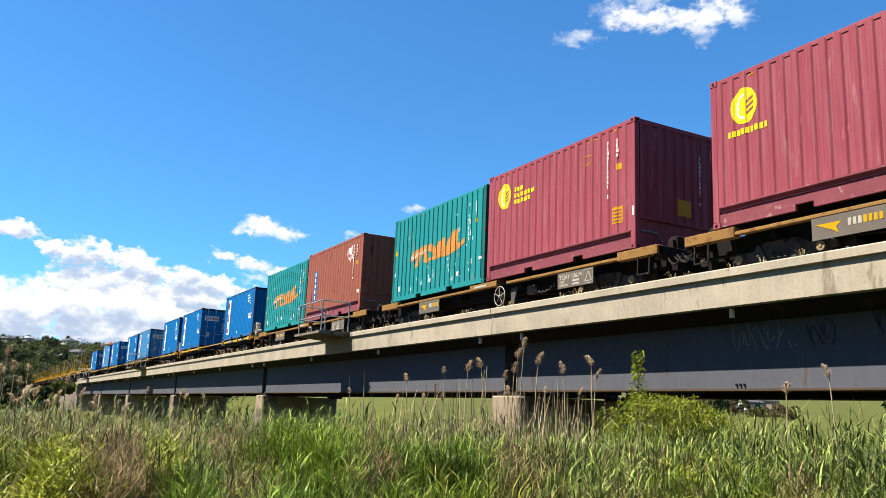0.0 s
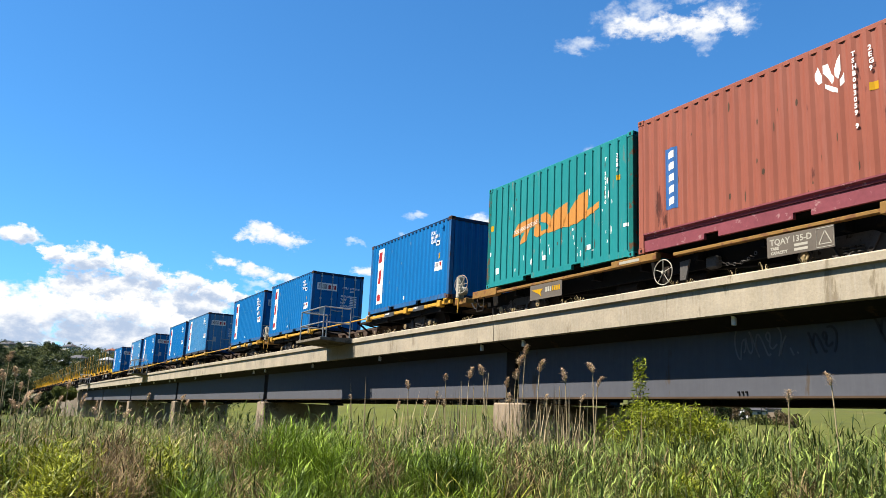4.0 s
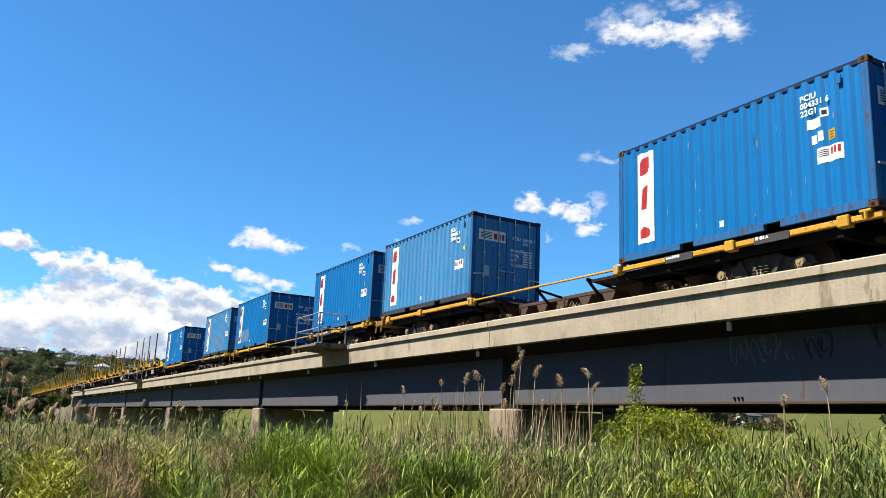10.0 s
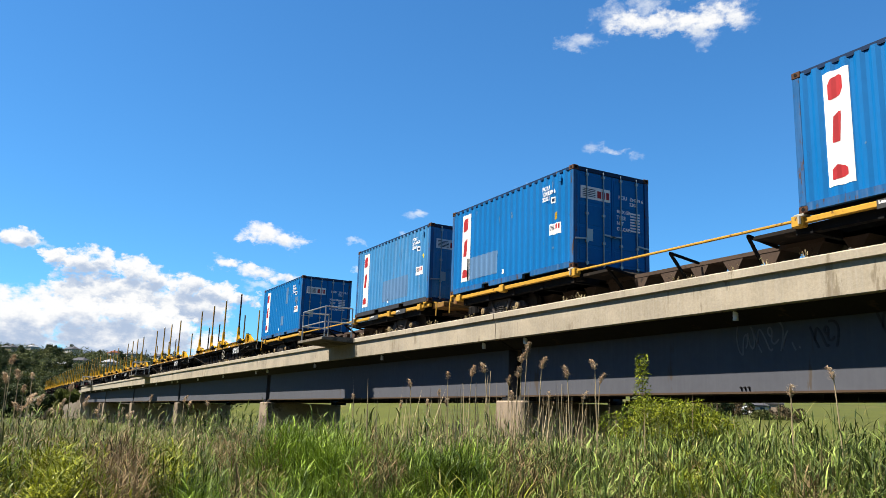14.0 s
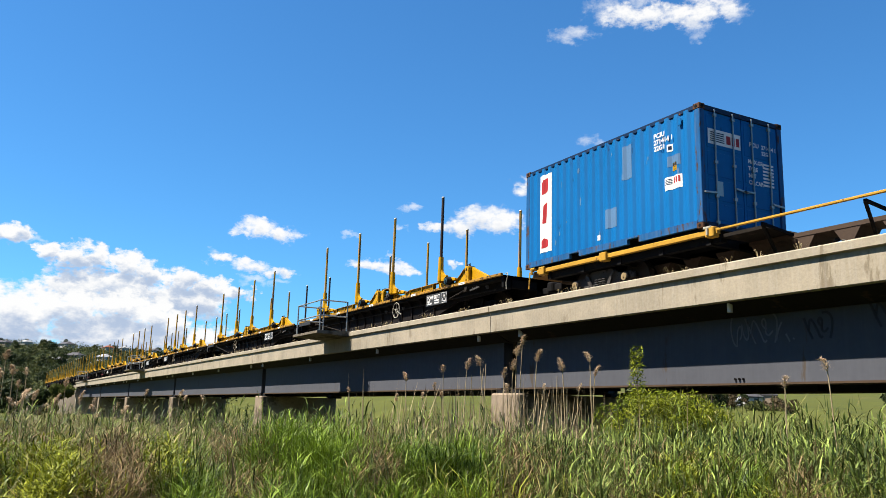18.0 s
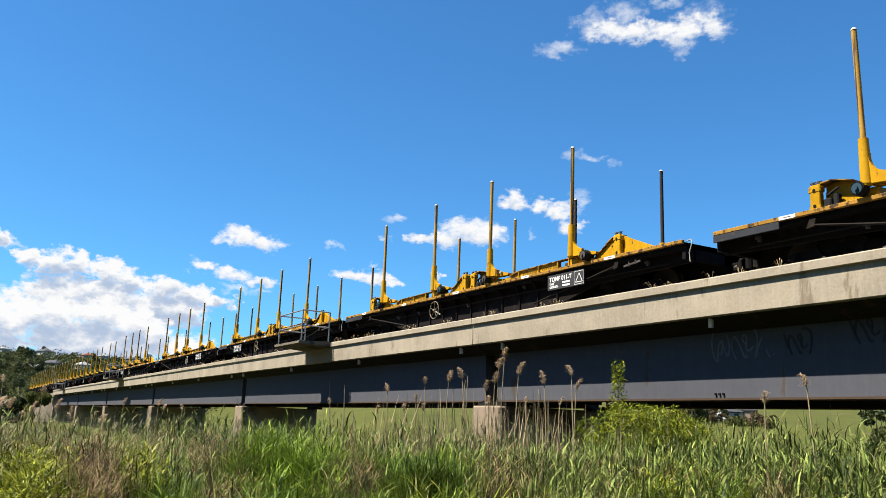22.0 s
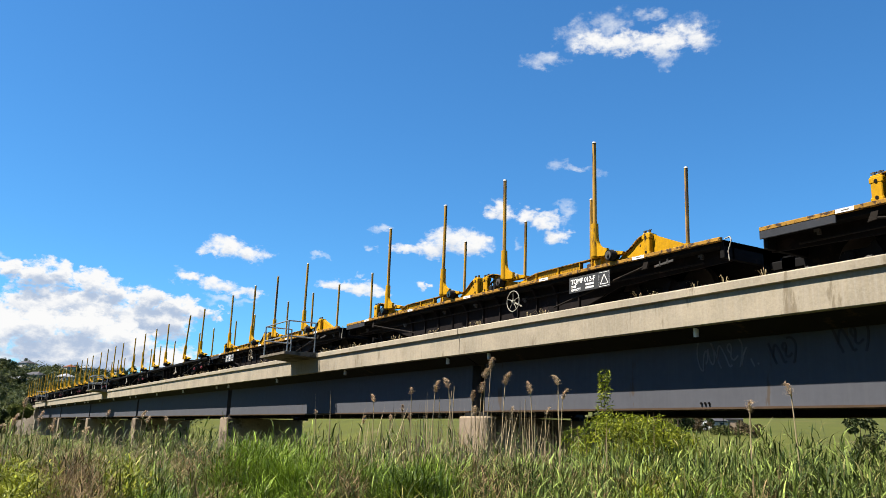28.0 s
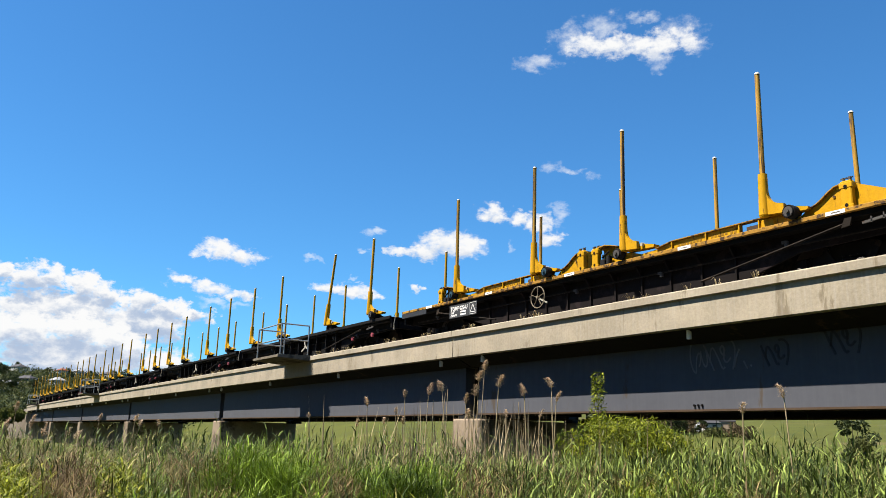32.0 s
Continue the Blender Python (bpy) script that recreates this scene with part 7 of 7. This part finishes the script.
def leaf_cloud(rng, blobs, per, size, broad=0.45):
    """Leaf quads scattered through ragged blobs: (centre, radii)."""
    v, f = [], []
    for c, rad in blobs:
        n = per
        d = rng.normal(size=(n, 3))
        d /= np.linalg.norm(d, axis=1)[:, None]
        q = np.array(c) + d * np.array(rad) * (rng.uniform(0.45, 1.08, n) ** 0.6)[:, None]
        a = rng.normal(size=(n, 3))
        a /= np.linalg.norm(a, axis=1)[:, None]
        b = np.cross(a, rng.normal(size=(n, 3)))
        b /= np.linalg.norm(b, axis=1)[:, None]
        s = (size * rng.uniform(0.6, 1.4, n))[:, None]
        quad = np.stack([q - a * s, q + b * s * broad, q + a * s, q - b * s * broad], 1)
        o = len(v)
        v += quad.reshape(-1, 3).tolist()
        f += [(o + 4 * i, o + 4 * i + 1, o + 4 * i + 2, o + 4 * i + 3) for i in range(n)]
    return v, f


def tree(seed, height, wide, mat, label, per=90, leaf=0.35, blobs=16, low=0.30, name="tree"):
    rng = np.random.default_rng(seed)
    t = tagged(new(name), label, name, "trees and bushes of the hill")
    th = height * 0.62
    s = Shape().bar((0, 0, -0.5), (0.05 * height * rng.uniform(-1, 1), 0, th), 0.035 * height, 7, 0.012 * height)
    bl = []
    for k in range(blobs):
        a, u = rng.uniform(0, 2 * math.pi), rng.uniform(0, 1)
        z = height * (low + (0.94 - low) * u)
        rr = wide * (0.25 + 0.75 * math.sin(math.pi * min(1, 0.18 + 0.75 * u))) * rng.uniform(0.2, 0.95)
        c = (rr * math.cos(a), rr * math.sin(a), z)
        w = wide * rng.uniform(0.26, 0.48)
        bl.append((c, (w, w, w * 0.7)))
        s.bar((0, 0, th * rng.uniform(0.35, 0.95)), (c[0] * 0.8, c[1] * 0.8, z), 0.010 * height, 4, 0.003 * height)
    part("trunk", s, BARK, t)
    v, f = leaf_cloud(rng, bl, per, leaf)
    part("crown", Shape().add(v, f).mesh_raw("crown", mat), mat, t)
    return t


def mesh_raw(self, name, mat):
    me = bpy.data.meshes.new(name)
    me.from_pydata(self.v, [], self.f)
    me.materials.append(mat)
    return me


Shape.mesh_raw = mesh_raw


def at(h, r, z=None):
    x, y = -math.sin(radians(h)) * r, math.cos(radians(h)) * r
    return x, y, ground_z(x, y) if z is None else z


def plant_trees():
    rng = np.random.default_rng(5)
    kinds = [tree(21, 9.0, 4.6, DARK_LEAF, "dark green rounded gum tree on the hillside", 210, 0.30), tree(22, 7.0, 4.2, OLIVE_LEAF, "olive green spreading tree on the hillside", 210, 0.30),
             tree(23, 11.0, 4.4, DARK_LEAF, "tall dark green gum tree on the hillside", 220, 0.30), tree(24, 5.0, 4.4, DARK_LEAF, "low dark bushy tree on the hillside", 210, 0.27, low=0.15),
             tree(25, 5.5, 4.0, OLIVE_LEAF, "low olive bushy tree on the hillside", 210, 0.27, low=0.15)]
    used = [False] * len(kinds)

    def put(k, h, r, turn, scale=1.0):
        x, y, z = at(h, r)
        m = pose(x, y, z - 0.15, 0, 0, turn) @ Matrix.Scale(scale, 4)
        if used[k]:
            o = copy_thing(kinds[k], Matrix())
            o.matrix_basis = m
        else:
            used[k] = True
            kinds[k].matrix_basis = m

    for i in range(190):
        h = rng.uniform(76, 104)
        r = 330 + 300 * rng.uniform(0, 1) ** 0.8
        x, y, _ = at(h, r)
        if abs(y - TRACK) < 7 and x > -335:
            continue
        put(int(rng.integers(0, 5)), h, r, rng.uniform(0, 360), rng.uniform(0.35, 0.75))
    # skyline trees and the group before the bank's end
    for h in (89.6, 88.2, 86.9, 85.9, 84.2, 83.0, 81.4, 80.2, 91.5, 93.0):
        put(2 if h > 84 else 0, h, 606 + rng.uniform(-8, 8), rng.uniform(0, 360), rng.uniform(0.35, 0.62))
    for h, r, k, s in ((90.6, 96, 0, 0.62), (93.0, 88, 2, 0.75), (89.2, 118, 3, 0.8), (95.0, 80, 1, 1.0), (91.0, 170, 2, 0.8), (92.3, 130, 1, 1.2), (89.6, 150, 1, 0.85), (90.3, 138, 0, 0.80), (89.0, 172, 3, 0.9)):
        put(k, h, r, rng.uniform(0, 360), s)
    for i in range(22):
        h, r = 85.8 + 0.19 * i, rng.uniform(436, 468)
        put(int(rng.integers(0, 5)), h, r, rng.uniform(0, 360), rng.uniform(0.4, 0.7))
    for i in range(26):
        put(int(rng.integers(0, 5)), rng.uniform(88.4, 93.5), rng.uniform(215, 330), rng.uniform(0, 360), rng.uniform(0.6, 1.1))


plant_trees()


def hill_scrub():
    """Thick dark scrub that covers the hillside between the trees."""
    rng = np.random.default_rng(15)
    for mat, label, n in ((DARK_LEAF, "thick dark green scrub on the hillside", 2100), (OLIVE_LEAF, "patches of olive scrub on the hillside", 2100)):
        bl = []
        while len(bl) < n:
            h, r = rng.uniform(75, 106), 250 + 385 * rng.uniform(0, 1) ** 0.8
            x, y, z = at(h, r)
            if abs(y - TRACK) < 6 and x > -335:
                continue
            w = rng.uniform(1.6, 5.2) * rng.uniform(0.6, 1.0)
            bl.append(((x, y, z + w * 0.35), (w, w, w * 0.75)))
        v, f = leaf_cloud(rng, bl, 60, 0.50)
        me = Shape().add(v, f).mesh_raw("scrub", mat)
        tagged(new("scrub", me), label, "scrub", kind="stuff")


hill_scrub()


def plant_bushes():
    def bush(seed, x, y, hgt, wide, mat, label, per, leaf):
        t = tree(seed, hgt, wide, mat, label, per, leaf, 12, 0.12, "bush")
        t.matrix_basis = pose(x, y, ground_z(x, y))
        t["group"] = "bushes by the bridge"
    bush(41, -118.0, 8.2, 3.9, 2.0, BUSH_LEAF, "green bush beside the bridge abutment", 420, 0.30)
    bush(42, -106.0, 5.4, 2.6, 1.4, DARK_LEAF, "dark bush beside the bridge abutment", 320, 0.28)
    # behind the bridge, by the farm
    rows = ((43.0, 108, 3.9, 1.5, DARK_LEAF), (42.6, 112, 3.2, 1.3, DARK_LEAF), (42.2, 114, 2.4, 1.3, BROWN_BUSH), (40.9, 119, 2.1, 0.7, DARK_LEAF), (41.6, 117, 1.7, 1.4, BROWN_BUSH), (39.0, 110, 1.5, 1.6, BROWN_BUSH), (38.2, 104, 1.3, 1.5, BROWN_BUSH),
            (43.9, 104, 2.2, 1.7, BROWN_BUSH), (40.2, 108, 1.0, 1.5, OLIVE_LEAF), (32.2, 60, 3.6, 1.3, DARK_LEAF), (31.8, 52, 2.3, 1.4, OLIVE_LEAF), (44.9, 70, 1.9, 1.5, OLIVE_LEAF))
    for i, (h, r, hgt, w, m) in enumerate(rows):
        x, y, _ = at(h, r)
        bush(50 + i, x, y, hgt, w, m, "brownish bush by the farm sheds" if m == BROWN_BUSH else "low green bush at the edge of the field", 150, 0.12)
    # bright shrub before the pier, with one tall shoot
    rng = np.random.default_rng(77)
    t = tagged(new("willow_shrub"), "bright green willow shrub with one tall shoot", "shrub")
    s = Shape()
    bl = []
    for k in range(44):
        a = rng.uniform(0, 6.28)
        top = Vector((rng.uniform(-0.75, 1.12), rng.uniform(-0.5, 0.5), rng.uniform(1.30, 2.04)))
        s.bar((0.3 * math.cos(a), 0.3 * math.sin(a), 0), top, 0.014, 5, 0.004)
        bl.append((tuple(top - Vector((0, 0, 0.12))), (0.26, 0.22, 0.2)))
    s.bar((-0.35, 0, 0), (-0.38, 0, 2.78), 0.014, 5, 0.003)
    shoot = [((-0.38, 0, z), (0.19 - 0.10 * (z - 1.7), 0.16, 0.09)) for z in (1.76, 1.92, 2.06, 2.18, 2.30, 2.42, 2.52, 2.62, 2.72)]
    part("branch", s, BARK, t)
    v, f = leaf_cloud(rng, bl, 330, 0.040, 0.17)
    v2, f2 = leaf_cloud(rng, shoot, 44, 0.062, 0.13)
    f += [tuple(i + len(v) for i in q) for q in f2]
    v += v2
    part("leaf", Shape().add(v, f).mesh_raw("leaf", SHRUB), SHRUB, t)
    x, y = SHRUB_AT
    t.matrix_basis = pose(x, y, 0, 0, 0, 25)


SHRUB_AT = (-9.72, 9.3)
plant_bushes()


# ---- houses ----
WALL_WHITE = material("white weatherboard", (0.418, 0.4104, 0.3876), 0.7, vary=0.06, size=1.0)
WALL_BUFF = material("buff brick wall", (0.3192, 0.2432, 0.1748), 0.8, vary=0.12, size=2.0)
ROOF_GREY = material("grey iron roof", (0.075, 0.07, 0.07), 0.5, vary=0.10, size=1.0)
ROOF_PALE = material("pale iron roof", (0.304, 0.304, 0.304), 0.5, vary=0.08, size=1.0)
ROOF_RED = material("red tiled roof", (0.2128, 0.076, 0.0456), 0.8, vary=0.15, size=1.0)
GLASS = material("dark window glass", (0.0228, 0.0304, 0.038), 0.1, vary=0.1)


def house(w, d, h, wall, roof, label, hip=1.2, chimney=True):
    """A house on its base centre, its front to -y."""
    t = tagged(new("house"), label, "house", "houses on the hill")
    part("wall", Shape().box(-w / 2, w / 2, -d / 2, d / 2, -1.5, h), wall, t)
    e, rh = (0.6, d * 0.28) if chimney else (0.12, d * 0.2)
    v = [(-w / 2 - e, -d / 2 - e, h), (w / 2 + e, -d / 2 - e, h), (w / 2 + e, d / 2 + e, h), (-w / 2 - e, d / 2 + e, h), (-w / 2 + d / 2 * hip * 0.6, 0, h + rh), (w / 2 - d / 2 * hip * 0.6, 0, h + rh)]
    v += [(x, y, h - 0.18) for x, y, _ in v[:4]]
    part("roof", Shape().add(v, [(0, 1, 5, 4), (1, 2, 5), (2, 3, 4, 5), (3, 0, 4), (0, 6, 7, 1), (1, 7, 8, 2), (2, 8, 9, 3), (3, 9, 6, 0), (6, 9, 8, 7)]), roof, t)
    if chimney:
        part("chimney", Shape().box(w * 0.22, w * 0.22 + 0.7, -0.3, 0.5, h, h + rh + 0.7), WALL_BUFF, t)
    q = 1.0 if chimney else 0.45
    n = max(2, int(w / 3)) if chimney else 1
    for k in range(n):
        x = -w / 2 + w * (k + 0.5) / n
        win = part("window", Shape().box(x - 0.75 * q, x + 0.75 * q, -d / 2 - 0.06, -d / 2 + 0.02, h - 1.7 * q, h - 0.5 * q), WALL_WHITE, t)
        part("pane", Shape().box(x - 0.65 * q, x + 0.65 * q, -d / 2 - 0.09, -d / 2 - 0.05, h - 1.6 * q, h - 0.6 * q), GLASS, win)
    return t


def build_houses():
    rows = [(85.9, 600, 17, 9, 4.0, WALL_WHITE, ROOF_GREY, "white two-storey house with a grey roof among trees"), (89.4, 590, 13, 8, 3.2, WALL_BUFF, ROOF_GREY, "low buff house with a grey roof among trees"),
            (83.4, 600, 12, 8, 4.0, WALL_WHITE, ROOF_RED, "white house with a red roof on the ridge"), (82.4, 605, 11, 8, 4.0, WALL_WHITE, ROOF_PALE, "white house with a pale roof on the ridge"),
            (85.3, 512, 13, 9, 2.8, WALL_BUFF, ROOF_GREY, "low brick house with a hipped grey roof"), (83.6, 515, 15, 9, 2.8, WALL_WHITE, ROOF_PALE, "low house with a pale hipped roof"),
            (86.4, 478, 15, 7, 2.4, WALL_WHITE, ROOF_PALE, "long white shed with a pale roof"), (80.6, 600, 13, 8, 4.0, WALL_WHITE, ROOF_GREY, "white house with a grey roof on the ridge"),
            (90.8, 598, 12, 8, 3.5, WALL_WHITE, ROOF_PALE, "white house with a pale roof among trees"), (88.2, 606, 10, 8, 3.5, WALL_WHITE, ROOF_PALE, "white house with a pale roof on the ridge")]
    for h, r, w, d, hh, wall, roof, label in rows:
        x, y, z = at(h, r)
        t = house(w, d, hh, wall, roof, label)
        # fronts look to the marsh
        t.matrix_basis = pose(x, y, z + 0.6, 0, 0, math.degrees(math.atan2(y, x)) - 150 + (h * 37 % 40 - 20)) @ Matrix.Scale(0.72, 4)
    # low farm sheds in the field behind the bridge
    for h, r, w, d, hh, wall, roof, turn, label in ((40.55, 124, 2.3, 2.2, 1.25, WALL_WHITE, ROOF_GREY, 75, "small white farm shed with a grey iron roof"), (39.9, 127, 4.2, 2.0, 1.5, WALL_BUFF, ROOF_GREY, 40, "long brown farm shed with a grey roof"),
                                                    (41.6, 122, 2.0, 1.8, 0.8, WALL_WHITE, ROOF_PALE, 30, "low white farm hut with a pale roof")):
        x, y, z = at(h, r)
        t = tagged(house(w, d, hh, wall, roof, label, 0.1, False), group="farm sheds")
        t.matrix_basis = pose(x, y, z, 0, 0, turn)


build_houses()


def motions():
    """The train rolls along +x, its wheels turn with it."""
    steps = [i / 10 for i in range(321)]
    times, far = [t for t, _ in RUN], [s for _, s in RUN]
    travel = np.interp(steps, times, far)
    for thing, x, y, z in movers:
        walk(thing, [(t, pose(x + s, y, z)) for t, s in RUN])
        for b in thing.children:
            for w in b.children:
                if w.name.startswith("wheelset"):
                    m = w.matrix_basis.translation.copy()
                    walk(w, [(t, pose(*m, 0, math.degrees((s - far[0]) / R_WHEEL), 0)) for t, s in zip(steps, travel)])


motions()
